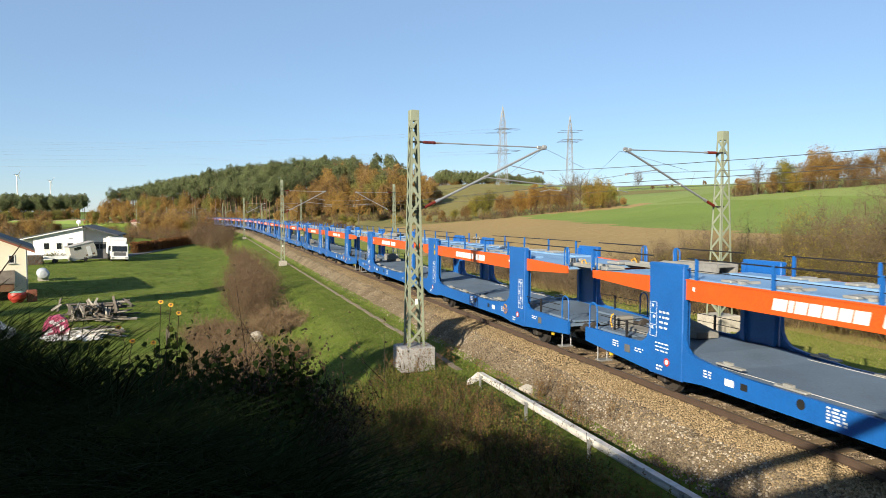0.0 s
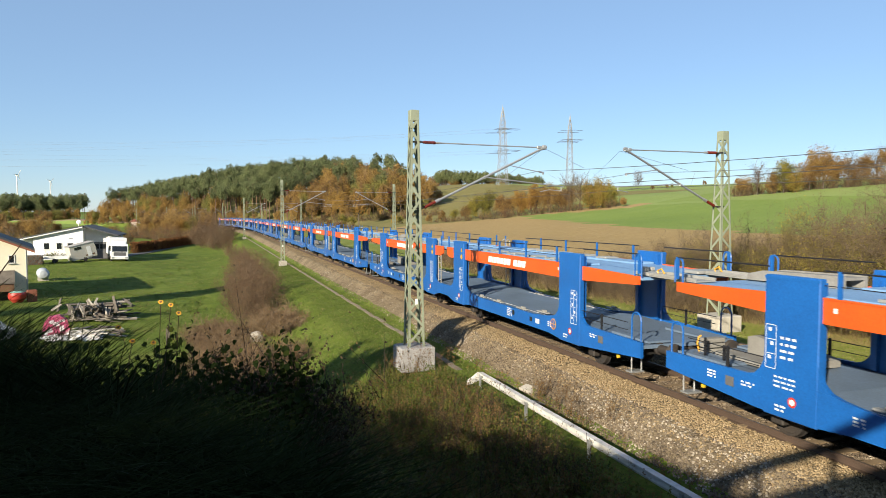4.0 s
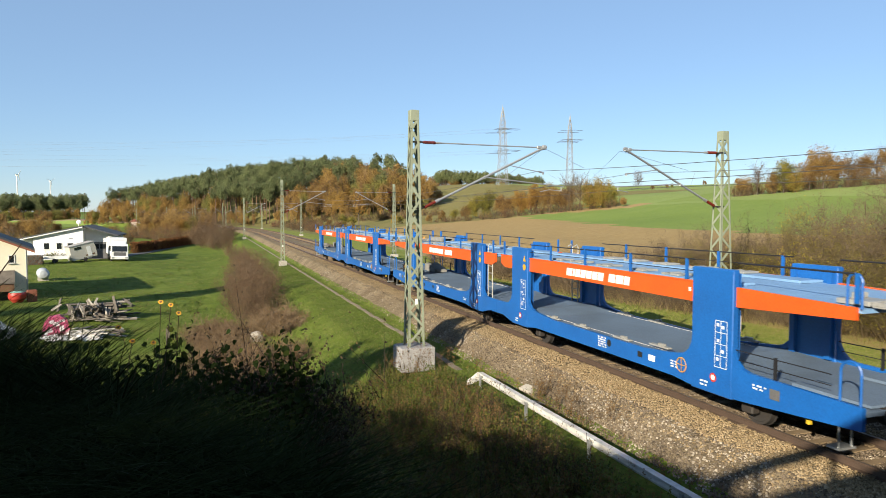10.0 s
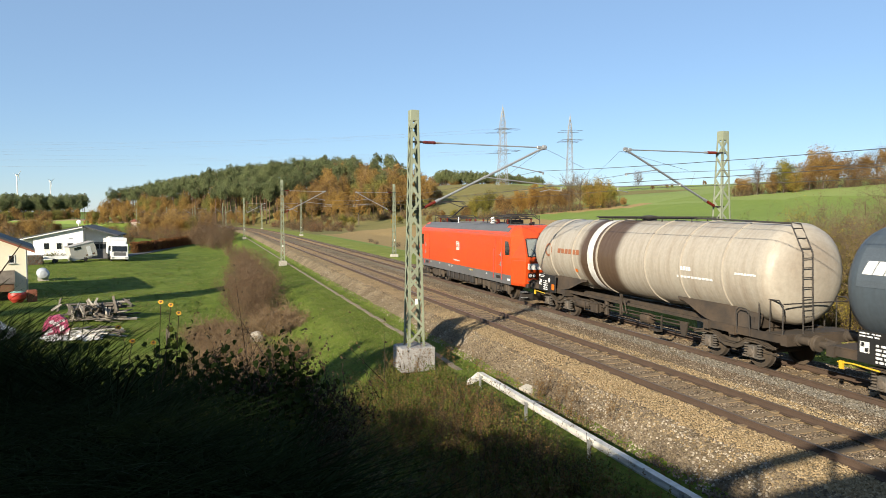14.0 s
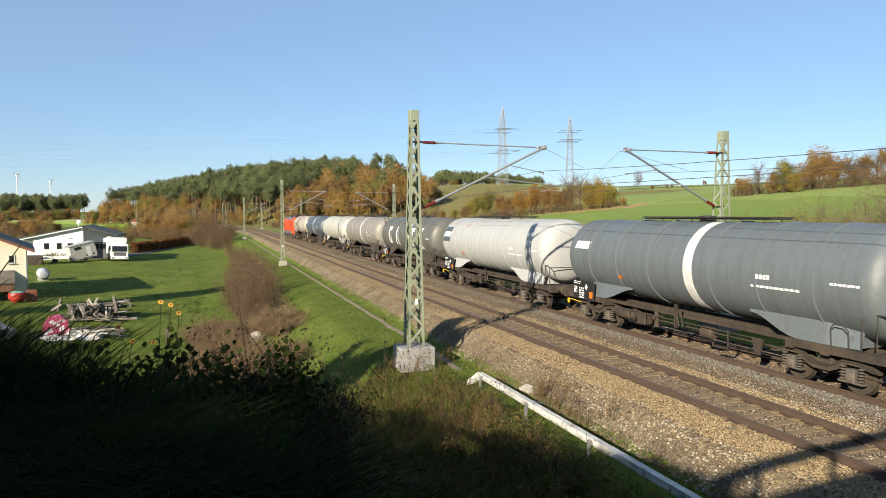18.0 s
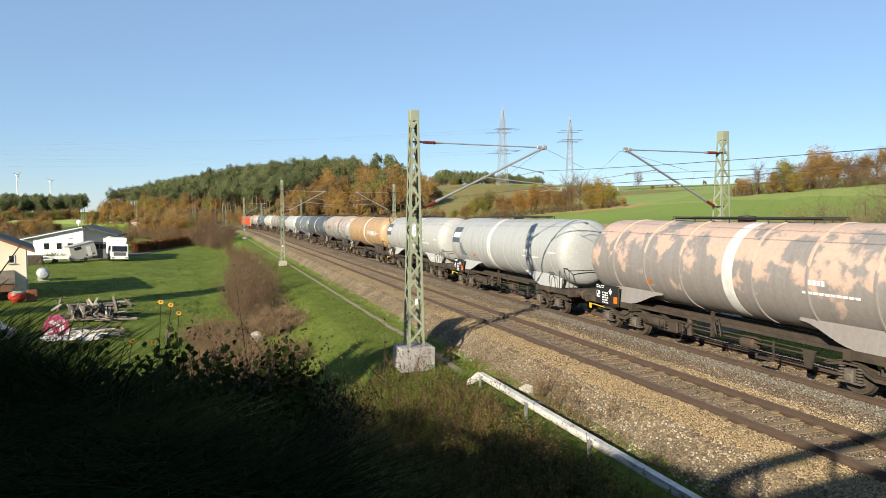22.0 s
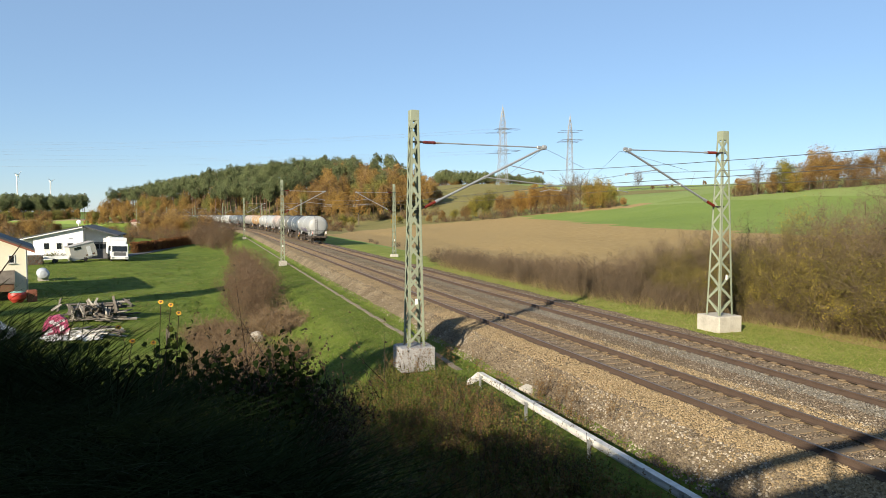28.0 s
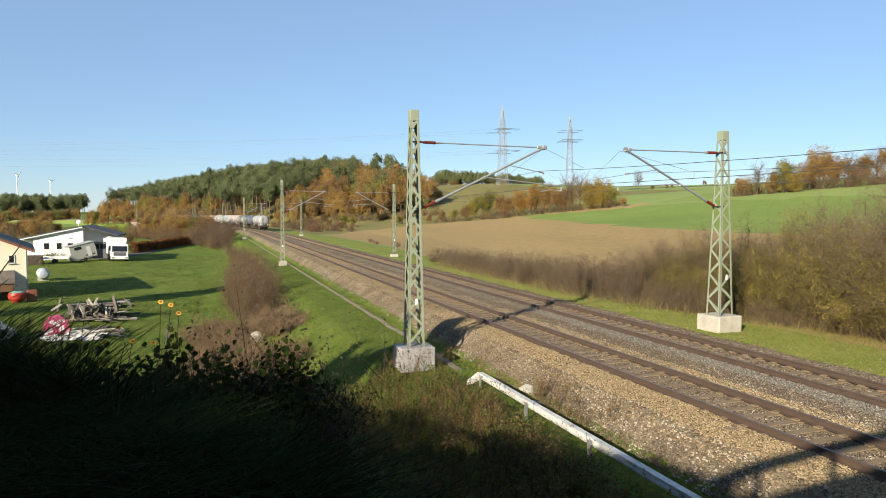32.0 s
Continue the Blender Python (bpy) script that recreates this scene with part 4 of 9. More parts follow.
def decal(polys, lift=0.013, cut=6):
    g = Geo()
    for q in polys:
        (u0, v0), (u1, v1), (u2, v2), (u3, v3) = q
        v, f = [], []
        for k in range(cut + 1):
            t = k / cut
            v += [on_barrel(u0 + (u3 - u0) * t, v0 + (v3 - v0) * t, lift), on_barrel(u1 + (u2 - u1) * t, v1 + (v2 - v1) * t, lift)]
        f = [(2 * k, 2 * k + 1, 2 * k + 3, 2 * k + 2) for k in range(cut)]
        g.add(v, f)
    return g


def rect(u, v, w, h, lean=0.0):
    return [(u, v), (u + w, v), (u + w + lean, v + h), (u + lean, v + h)]


def wrapped_text(text, size, mat, parent, u, v, label, shear=0.2, bold=0.0, lift=0.020):
    ob = words(text, size, mat, parent, None, "graffiti", label, shear, bold, 1.0, 0.0)
    bm = bmesh.new()
    bm.from_mesh(ob.data)
    for k in range(1, 14):
        bmesh.ops.bisect_plane(bm, geom=bm.verts[:] + bm.edges[:] + bm.faces[:], plane_co=(0, size * (k / 14 - 0.15), 0), plane_no=(0, 1, 0))
    for p in bm.verts:
        p.co = on_barrel(u + p.co.x, v + p.co.y, lift)
    bm.to_mesh(ob.data)
    bm.free()
    return ob


def tank_paint(name, base, dirt, streak=0.5, patch=None, rough=0.45, stain=None):
    """Weathered tank paint: streaks that run down the barrel, rust blotches, a spilt-fuel stain from y0 to y1."""
    m, nt, b = node_mat(name, rough)
    tc = nt.nodes.new("ShaderNodeTexCoord")
    mp = nt.nodes.new("ShaderNodeMapping")
    mp.inputs["Scale"].default_value = (0.25, 2.2, 0.25)
    nt.links.new(tc.outputs["Object"], mp.inputs["Vector"])
    n1 = nt.nodes.new("ShaderNodeTexNoise")
    n1.inputs["Scale"].default_value, n1.inputs["Detail"].default_value, n1.inputs["Roughness"].default_value = 1.6, 6, 0.7
    nt.links.new(mp.outputs[0], n1.inputs["Vector"])
    r1 = ramp(nt, n1.outputs[0], [(0.42, (0, 0, 0)), (0.75, (streak, streak, streak))])
    c = mix(nt, r1.outputs[0], base, dirt)
    n2 = noise_node(nt, 0.55, 5, 0.6)
    if patch:
        sz = nt.nodes.new("ShaderNodeSeparateXYZ")
        nt.links.new(tc.outputs["Object"], sz.inputs[0])
        up = nt.nodes.new("ShaderNodeMath")
        up.operation = "MULTIPLY_ADD"
        nt.links.new(sz.outputs[2], up.inputs[0])
        up.inputs[1].default_value = 0.11
        nt.links.new(n2.outputs[0], up.inputs[2])
        n2.inputs["Scale"].default_value = 1.1
        r2 = ramp(nt, up.outputs[0], [(0.84, (0, 0, 0)), (0.90, (0.85, 0.85, 0.85))])
        c = mix(nt, r2.outputs[0], c, patch)
    if stain:
        sep = nt.nodes.new("ShaderNodeSeparateXYZ")
        nt.links.new(tc.outputs["Object"], sep.inputs[0])
        wob = nt.nodes.new("ShaderNodeMath")
        wob.operation = "MULTIPLY_ADD"
        nt.links.new(n2.outputs[0], wob.inputs[0])
        wob.inputs[1].default_value = 0.5
        nt.links.new(sep.outputs[1], wob.inputs[2])
        mr = nt.nodes.new("ShaderNodeMapRange")
        nt.links.new(wob.outputs[0], mr.inputs[0])
        mr.inputs[1].default_value, mr.inputs[2].default_value = stain[0] - 0.5, stain[1] + 0.5
        w_ = stain[1] - stain[0] + 1.0
        rs = ramp(nt, mr.outputs[0], [(0.40 / w_, (0, 0, 0)), (0.72 / w_, (0.92, 0.92, 0.92)), (1 - 0.6 / w_, (0.95, 0.95, 0.95)), (1 - 0.3 / w_, (0, 0, 0))])
        c = mix(nt, rs.outputs[0], c, (0.054, 0.029, 0.014))
    n3 = noise_node(nt, 9, 4, 0.7)
    r3 = ramp(nt, n3.outputs[0], [(0.3, (0.86, 0.86, 0.86)), (0.7, (1.07, 1.07, 1.07))])
    nt.links.new(mix(nt, 1.0, c, r3.outputs[0], "MULTIPLY"), b.inputs["Base Color"])
    rr = ramp(nt, n1.outputs[0], [(0.35, (rough - 0.1,) * 3), (0.7, (rough + 0.25,) * 3)])
    nt.links.new(rr.outputs[0], b.inputs["Roughness"])
    bump(nt, b, n3.outputs[0], 0.05, 0.01)
    return m


M_BOGIE = surface("bogie_grime", (0.036, 0.028, 0.021), (0.078, 0.056, 0.036), 0.8, 0.1, 2, 25, 0.7, 0.2)
M_AXLEBOX = surface("axle_box_grime", (0.075, 0.068, 0.060), (0.120, 0.085, 0.055), 0.75, 0.1, 2, 25, 0.7, 0.2)
M_FRAME = surface("frame_grime", (0.026, 0.020, 0.015), (0.066, 0.045, 0.028), 0.8, 0.05, 1.5, 25, 0.8, 0.15)
M_STRIPE = surface("band_white", (0.576, 0.576, 0.56), (0.32, 0.307, 0.282), 0.5, 0, 2.5, 25, 0.6, 0)
M_HAZARD = surface("hazard_orange", (0.544, 0.128, 0.006), (0.384, 0.09, 0.006), 0.5, 0, 4, 40, 0.3, 0)


def barrel_geo():
    dome = [(TR, TH - 0.28), (1.455, TH - 0.10), (1.37, TH + 0.08), (1.17, TH + 0.22), (0.85, TH + 0.33), (0.45, TH + 0.40), (0.0, TH + 0.42)]
    prof = [(r, -y) for r, y in reversed(dome)] + [(TR, 0.0)] + dome
    return Geo().lathe(prof, "y", 64, (0, 0, TZ))


def rib_geo(w=0.022, h=0.012):
    return Geo().lathe([(TR - 0.01, -w), (TR + h, -w * 0.65), (TR + h, w * 0.65), (TR - 0.01, w)], "y", 64, (0, 0, TZ))


def side_frame_geo():
    """One side of a bogie, its outer face towards -x: a swan-necked beam that dips between the axles."""
    top = [(-1.62, 0.70), (-1.45, 0.76), (-1.15, 0.84), (-0.65, 0.84), (-0.42, 0.70), (-0.2, 0.62), (0.2, 0.62), (0.42, 0.70), (0.65, 0.84), (1.15, 0.84), (1.45, 0.76), (1.62, 0.70)]
    low = [(1.62, 0.64), (1.42, 0.66), (1.12, 0.73), (0.70, 0.73), (0.50, 0.56), (0.25, 0.46), (-0.25, 0.46), (-0.50, 0.56), (-0.70, 0.73), (-1.12, 0.73), (-1.42, 0.66), (-1.62, 0.64)]
    g = Geo()
    n = len(top)
    for k in range(n - 1):
        g.prism([low[n - 1 - k], low[n - 2 - k], top[k + 1], top[k]], "x", -0.06, 0.06)
        g.prism([(top[k][0], top[k][1] - 0.025), (top[k + 1][0], top[k + 1][1] - 0.025), top[k + 1], top[k]], "x", -0.12, -0.06)
    return g


def axle_box_geo():
    g = Geo().box(-0.15, 0.06, -0.13, 0.13, 0.30, 0.66, bevel=0.03).lathe([(0.0, -0.19), (0.09, -0.18), (0.115, -0.15)], "x", 12, (0, 0, 0.46))
    g.box(-0.12, 0.04, -0.34, 0.34, 0.30, 0.35)
    return g


def springs_geo():
    g = Geo()
    for y in (-0.25, 0.25):
        for k in range(5):
            g.lathe([(0.055, 0.36 + k * 0.075), (0.085, 0.38 + k * 0.075), (0.055, 0.405 + k * 0.075)], "z", 10, (-0.05, y, 0))
    return g


def bogie(parent, y):
    b = part("bogie", shared("bogie:f", lambda: Geo().box(-0.95, 0.95, -0.22, 0.22, 0.5, 0.82, bevel=0.02), M_BOGIE), None, parent, "grimy two-axle bogie", m=pose(0, y, 0))
    for yy in (-1.27, 1.27):
        part("headstock", shared("headstock", lambda: Geo().box(-0.95, 0.95, -0.05, 0.05, 0.6, 0.75), M_BOGIE), None, b, m=pose(0, yy, 0))
    for yy in (-0.9, 0.9):
        part("wheelset", shared("wheelset:k", lambda: wheelset_geo(0.46), M_BOGIE, True), None, b, m=pose(0, yy, 0))
    for s in (-1, 1):
        part("side_frame", shared("side_frame", side_frame_geo, M_BOGIE), None, b, m=pose(s * 1.02, 0, 0, 0, 0, 0 if s < 0 else 180))
        for yy in (-0.9, 0.9):
            part("axle_box", shared("axle_box:f", axle_box_geo, M_AXLEBOX), None, b, m=pose(s * 1.02, yy, 0, 0, 0, 0 if s < 0 else 180))
            part("spring", shared("spring", springs_geo, M_AXLEBOX, True), None, b, m=pose(s * 1.02, yy, 0, 0, 0, 0 if s < 0 else 180))
    part("brake_rod", shared("brake_rod", lambda: Geo().tube((-0.8, -1.5, 0.45), (-0.8, 1.5, 0.45), 0.03).box(-0.95, -0.7, -0.06, 0.06, 0.35, 0.5), M_BOGIE), None, b)
    return b


def underframe_geo():
    g = Geo()
    for s in (-1, 1):
        g.box(s * 0.28 - 0.07, s * 0.28 + 0.07, -7.35, 7.35, 0.86, 1.10)
        g.box(s * 1.18 - 0.05, s * 1.18 + 0.05, -7.6, -4.4, 0.92, 1.14)
        g.box(s * 1.18 - 0.05, s * 1.18 + 0.05, 4.4, 7.6, 0.92, 1.14)
    for y in (-7.55, 7.55, -5.6, 5.6, -4.5, 4.5):
        g.box(-1.28, 1.28, y - 0.11, y + 0.11, 0.88, 1.14)
    g.box(-1.25, 1.25, -7.6, -6.9, 1.14, 1.17).box(-1.25, 1.25, 6.9, 7.6, 1.14, 1.17)
    return g


def saddle_geo():
    """Plates that carry one end of the barrel; their webs run out to a point towards the wagon's middle."""
    g = Geo()
    for s in (-1, 1):
        v, f = [], []
        n = 12
        for k in range(n + 1):
            y = -2.2 + 3.5 * k / n
            a = math.radians(-44 - 8 * smooth(0.3, 1.3, y))
            lo = 1.13 + 0.50 * float(1 - smooth(-2.2, -0.2, y)) ** 1.3
            xt, zt = (TR + 0.015) * math.cos(a), TZ + (TR + 0.015) * math.sin(a)
            lo = min(lo, zt - 0.03)
            xl = xt + 0.10 * (zt - lo) / 0.5
            v += [(s * xl, y, lo), (s * xt, y, zt), (s * (xl - 0.03), y, lo), (s * (xt - 0.05), y, zt - 0.01)]
        for k in range(n):
            o = 4 * k
            f += [(o, o + 4, o + 5, o + 1), (o + 2, o + 3, o + 7, o + 6), (o + 1, o + 5, o + 7, o + 3), (o, o + 2, o + 6, o + 4)]
        g.add(v, f)
    return g.box(-1.05, 1.05, -0.08, 0.08, 1.12, 1.55).box(-1.0, 1.0, 1.0, 1.1, 1.12, 1.45)


def walkway_geo():
    g = Geo()
    for s in (-1, 1):
        g.box(s * 0.33 - 0.02, s * 0.33 + 0.02, -3.0, 3.2, TZ + TR + 0.06, TZ + TR + 0.12)
    for k in range(32):
        y = -2.95 + k * 0.2
        g.box(-0.33, 0.33, y - 0.012, y + 0.012, TZ + TR + 0.08, TZ + TR + 0.115)
    for y in (-2.6, -1, 0.6, 2.2):
        for s in (-1, 1):
            g.tube((s * 0.33, y, TZ + TR - 0.05), (s * 0.33, y, TZ + TR + 0.08), 0.02)
    g.lathe([(0.0, 0.22), (0.26, 0.2), (0.27, 0.0)], "z", 14, (0, 0.2, TZ + TR - 0.02))
    for s in (-1, 1):
        g.line([(s * 0.45, -3.0, TZ + TR + 0.02), (s * 0.45, -3.0, TZ + TR + 0.14), (s * 0.45, 3.2, TZ + TR + 0.14), (s * 0.45, 3.2, TZ + TR + 0.02)], 0.016)
    return g


def ladder_geo():
    g = Geo()
    pts = lambda x: [(x, -7.5, 1.15), (x, -7.42, 3.4), (x, -7.0, 4.18), (x, -3.0, TZ + TR + 0.1)]
    for x in (-0.55, -0.2):
        g.line(pts(x), 0.02)
    for k in range(11):
        z = 1.35 + k * 0.27
        y = -7.49 + 0.03 * k / 4 if z < 3.4 else -7.42 + (z - 3.4) * 0.54
        g.tube((-0.55, y, z), (-0.2, y, z), 0.014)
    return g


def end_rail_geo():
    g = Geo()
    for s in (0,):
        x = 0.0
        g.line([(x, -7.45, 1.15), (x, -7.45, 1.95), (x, -7.3, 2.08), (x, -6.75, 2.08), (x, -6.6, 1.95), (x, -6.6, 1.15)], 0.02)
        g.tube((x, -7.0, 1.15), (x, -7.0, 2.08), 0.016)
    return g


TANKS = [   # base colour, dirt, streaks, blotch, band, plate, decal
    ("beige tank wagon with brown fuel stains and a white band", (0.301, 0.275, 0.23), (0.166, 0.122, 0.083), 0.6, None, 1, "ring"),
    ("dark blue-grey tank wagon with a white band", (0.054, 0.07, 0.086), (0.032, 0.035, 0.035), 0.5, None, 1, "plate"),
    ("cream-white tank wagon with faint dirt streaks", (0.352, 0.346, 0.307), (0.23, 0.211, 0.173), 0.5, None, 0, ""),
    ("grey-brown weathered tank wagon with a white band", (0.198, 0.186, 0.163), (0.122, 0.099, 0.077), 0.7, None, 1, ""),
    ("grey tank wagon with tall white blocks of a brand name", (0.093, 0.093, 0.083), (0.054, 0.05, 0.04), 0.6, None, 1, "tall"),
    ("pale grey tank wagon with a dark plate and rust blotches", (0.32, 0.326, 0.32), (0.218, 0.218, 0.205), 0.35, None, 0, "plate"),
    ("dark grey tank wagon with a white band", (0.094, 0.110, 0.120), (0.056, 0.055, 0.053), 0.5, None, 1, "name"),
    ("dark slate-grey tank wagon with a white band", (0.050, 0.060, 0.068), (0.034, 0.034, 0.031), 0.45, None, 1, "name"),
    ("grey tank wagon with peeling pale patches and rusty lettering", (0.192, 0.192, 0.186), (0.128, 0.118, 0.102), 0.5, (0.352, 0.269, 0.211), 0, "ring"),
    ("ochre and rust stained tank wagon with a white band", (0.32, 0.225, 0.12), (0.17, 0.09, 0.038), 0.75, None, 1, "bars"),
    ("light grey tank wagon with a dark plate and white graffiti", (0.301, 0.307, 0.298), (0.211, 0.211, 0.192), 0.4, None, 1, "chef"),
    ("light grey tank wagon with a darker belly and a dark plate", (0.288, 0.301, 0.301), (0.205, 0.208, 0.208), 0.4, None, 1, "plate"),
    ("grey tank wagon with large faded pinkish paint patches", (0.192, 0.179, 0.173), (0.134, 0.118, 0.102), 0.5, (0.422, 0.307, 0.243), 1, ""),
    ("grey tank wagon with tall white blocks and a white band", (0.096, 0.096, 0.086), (0.056, 0.051, 0.042), 0.6, None, 1, "tall"),
    ("dark blue-grey tank wagon with a white band and scribbles", (0.061, 0.077, 0.093), (0.035, 0.038, 0.038), 0.5, None, 1, "name"),
    ("light grey tank wagon with purple graffiti along its flank", (0.256, 0.262, 0.256), (0.179, 0.179, 0.166), 0.5, None, 1, "knak"),
]
M_PURPLE = surface("graffiti_purple", (0.102, 0.07, 0.192), (0.064, 0.045, 0.128), 0.5, 0, 3, 30, 0.4, 0)
M_FADED = surface("graffiti_pale", (0.528, 0.528, 0.544), (0.32, 0.32, 0.333), 0.5, 0, 3, 30, 0.5, 0)
M_PLATE = surface("plate_slate", (0.064, 0.08, 0.096), (0.045, 0.054, 0.064), 0.5, 0, 2, 30, 0.4, 0)
M_RUSTY = surface("lettering_rust", (0.256, 0.093, 0.041), (0.179, 0.071, 0.034), 0.6, 0, 2, 30, 0.4, 0)


UNDER = [   # the gear that hangs below the frame, piece by piece
    ("brake_pipe", lambda: Geo().line([(-0.92, -4.0, 0.72), (-0.92, 2.2, 0.70), (-0.98, 3.0, 0.62), (-0.98, 4.2, 0.66)], 0.028).line([(-1.02, -3.4, 0.86), (-1.02, 3.6, 0.84)], 0.018)),
    ("control_box", lambda: Geo().box(-1.12, -0.78, 2.05, 2.55, 0.48, 0.84, bevel=0.02).box(-1.15, -1.10, 2.0, 2.6, 0.80, 0.84).box(-1.15, -1.10, 2.0, 2.6, 0.46, 0.49)),
    ("valve", lambda: Geo().tube((-0.92, 1.62, 0.45), (-0.92, 1.62, 1.05), 0.10, 10).tube((-1.08, 1.62, 0.78), (-0.7, 1.62, 0.78), 0.075, 8)),
    ("cage", lambda: Geo().line([(-1.12, 1.75, 0.84), (-1.12, 1.75, 0.5), (-1.12, 2.0, 0.5), (-1.12, 2.0, 0.84)], 0.013, 5).line([(-1.12, 2.7, 0.84), (-1.12, 2.7, 0.46), (-1.12, 3.0, 0.46), (-1.12, 3.0, 0.84)], 0.013, 5)),
    ("upright", lambda: Geo().box(-1.16, -1.06, 0.30, 0.40, 0.62, 1.42, bevel=0.012)),
    ("upright", lambda: Geo().box(-1.16, -1.06, 0.72, 0.82, 0.62, 1.42, bevel=0.012)),
    ("changeover_lever", lambda: Geo().line([(-1.18, -0.1, 0.72), (-1.2, 0.0, 1.2), (-1.2, 0.12, 1.24)], 0.02).line([(-1.18, 0.1, 0.72), (-1.2, 0.2, 1.15)], 0.02)),
    ("brake_cylinder", lambda: Geo().lathe([(0, -0.3), (0.16, -0.28), (0.19, -0.2), (0.19, 0.22), (0.12, 0.3), (0.05, 0.32), (0.04, 0.9)], "y", 14, (-0.82, -0.9, 0.66))),
    ("stirrup", lambda: Geo().box(-1.24, -1.02, -2.05, -1.55, 0.36, 0.40).box(-1.24, -1.20, -1.60, -1.55, 0.36, 0.50).box(-1.08, -1.04, -2.05, -2.0, 0.36, 0.92)),
    ("hanger", lambda: Geo().prism([(-3.4, 0.86), (-3.0, 0.86), (-3.1, 0.40), (-3.3, 0.40)], "x", -1.08, -1.03)),
    ("side_rail", lambda: Geo().prism([(-4.5, 1.10), (-4.5, 1.0), (4.5, 1.0), (4.5, 1.10)], "x", -1.02, -0.96)),
]


def tank_wagon(k):
    label, base, dirt, streak, patch, band, deco = TANKS[k]
    th = thing("tank_wagon", label, "tank wagon", "wagons of the tank train")
    paint = tank_paint("tank_paint", base, dirt, streak, patch, stain={0: (0.35, 3.05)}.get(k))
    me = shared("barrel", barrel_geo, paint, True).copy()
    me.materials[0] = paint
    tank = part("barrel", me, None, th)
    bold = k in (0, 1, 3, 4, 6, 7, 8, 9, 12, 13, 14)
    rib = (shared("rib:b", lambda: rib_geo(0.055, 0.034), paint, True) if bold else shared("rib", rib_geo, paint, True)).copy()
    rib.materials[0] = tank_paint("rusty_rib", (0.30, 0.17, 0.075), (0.17, 0.075, 0.03), 0.8, None) if k == 9 else paint
    for y in ((-5.35, -3.45, -1.55, 1.55, 3.45, 5.35) if bold else (-6.1, -4.45, -2.75, -1.05, 0.95, 2.75, 4.45, 6.1)):
        part("rib", rib, None, tank, m=pose(0, y, 0))
    if band:
        part("white_band", shared("white_band", lambda: Geo().lathe([(TR - 0.01, -0.22), (TR + 0.005, -0.21), (TR + 0.005, 0.21), (TR - 0.01, 0.22)], "y", 64, (0, 0, TZ)), M_STRIPE, True), None, tank, "white painted band", m=pose(0, {0: 2.05, 4: -1.6, 13: -1.6, 11: 1.0, 15: 0.1}.get(k, -0.6), 0))
    part("walkway", shared("walkway", walkway_geo, M_DARKSTEEL), None, th, "dark grating walkway on top")
    part("underframe", shared("underframe", underframe_geo, M_FRAME), None, th)
    sad = shared("saddle", saddle_geo, paint).copy()
    sad.materials[0] = paint if k in (2, 5, 6, 10, 11, 12, 15) else M_FRAME
    for y, t in ((5.1, 0), (-5.1, 180)):
        part("saddle", sad, None, th, m=pose(0, y, 0, 0, 0, t))
        bogie(th, 1.0 * (5.35 if y > 0 else -5.35))
    if k in (0, 3, 9, 14, 15):
        part("ladder", shared("ladder", ladder_geo, M_DARKSTEEL), None, th, "dark steel ladder up the tank end")
    for s in (-1, 1):
        part("end_railing", shared("end_railing", end_rail_geo, M_DARKSTEEL), None, th, m=pose(s * 1.22, 0, 0))
    part("cross_rail", shared("cross_rail", lambda: Geo().tube((-1.22, -7.47, 2.0), (1.22, -7.47, 2.0), 0.018), M_DARKSTEEL), None, th)
    part("air_tank", shared("air_tank", lambda: Geo().lathe([(0, -0.62), (0.15, -0.6), (0.2, -0.5), (0.2, 0.5), (0.15, 0.6), (0, 0.62)], "y", 14), M_FRAME, True), None, th, m=pose(-0.85, 3.55, 0.66))
    for name, make in UNDER:
        part(name, shared(name, make, M_FRAME), None, th)
    part("brake_handle", shared("brake_handle", lambda: Geo().line([(-1.26, 7.35, 0.80), (-1.3, 6.9, 0.84), (-1.3, 6.2, 0.80)], 0.022, 6).box(-1.33, -1.27, 7.15, 7.25, 0.66, 0.86), M_YELLOW), None, th, "yellow brake handle")
    for s in (-1, 1):
        for e in (-1, 1):
            part("buffer", shared("buffer:k", buffer_geo, M_BOGIE, True), None, th, m=pose(s * 0.875, e * 7.66, 1.05, 0, 0, 0 if e > 0 else 180))
    for e in (-1, 1):
        part("coupling", shared("coupling:k", lambda: Geo().tube((0, 0, 1.02), (0, 0.5, 0.95), 0.055).tube((0, 0.5, 0.97), (0, 0.62, 0.75), 0.035), M_BOGIE), None, th, m=pose(0, e * 7.6, 0, 0, 0, 0 if e > 0 else 180))
    part("grab_rail", shared("grab_rail", lambda: Geo().line([(-1.24, -6.3, 0.95), (-1.3, -6.3, 1.6), (-1.3, -6.15, 1.72), (-1.3, -5.9, 1.72), (-1.3, -5.8, 1.6), (-1.24, -5.8, 0.95)], 0.018), M_YELLOW if k in (9, 10, 14) else M_DARKSTEEL), None, th)
    # the board with the numbers at the leading end
    bd = part("board", shared("board", lambda: Geo().box(-1.34, -1.30, 5.15, 6.75, 0.93, 1.70, bevel=0.008), M_BLACK), None, th, "black board with white marks")
    part("stencil", shared("stencil:a", lambda: bars_geo(5, 0.46, 0.095, 0.055, 21), M_BARS), None, bd, m=side_plate(-1.343, 6.27, 1.42))
    part("stencil", shared("stencil:b", lambda: bars_geo(2, 0.6, 0.07, 0.035, 22), M_BARS), None, bd, m=side_plate(-1.343, 6.70, 1.66))
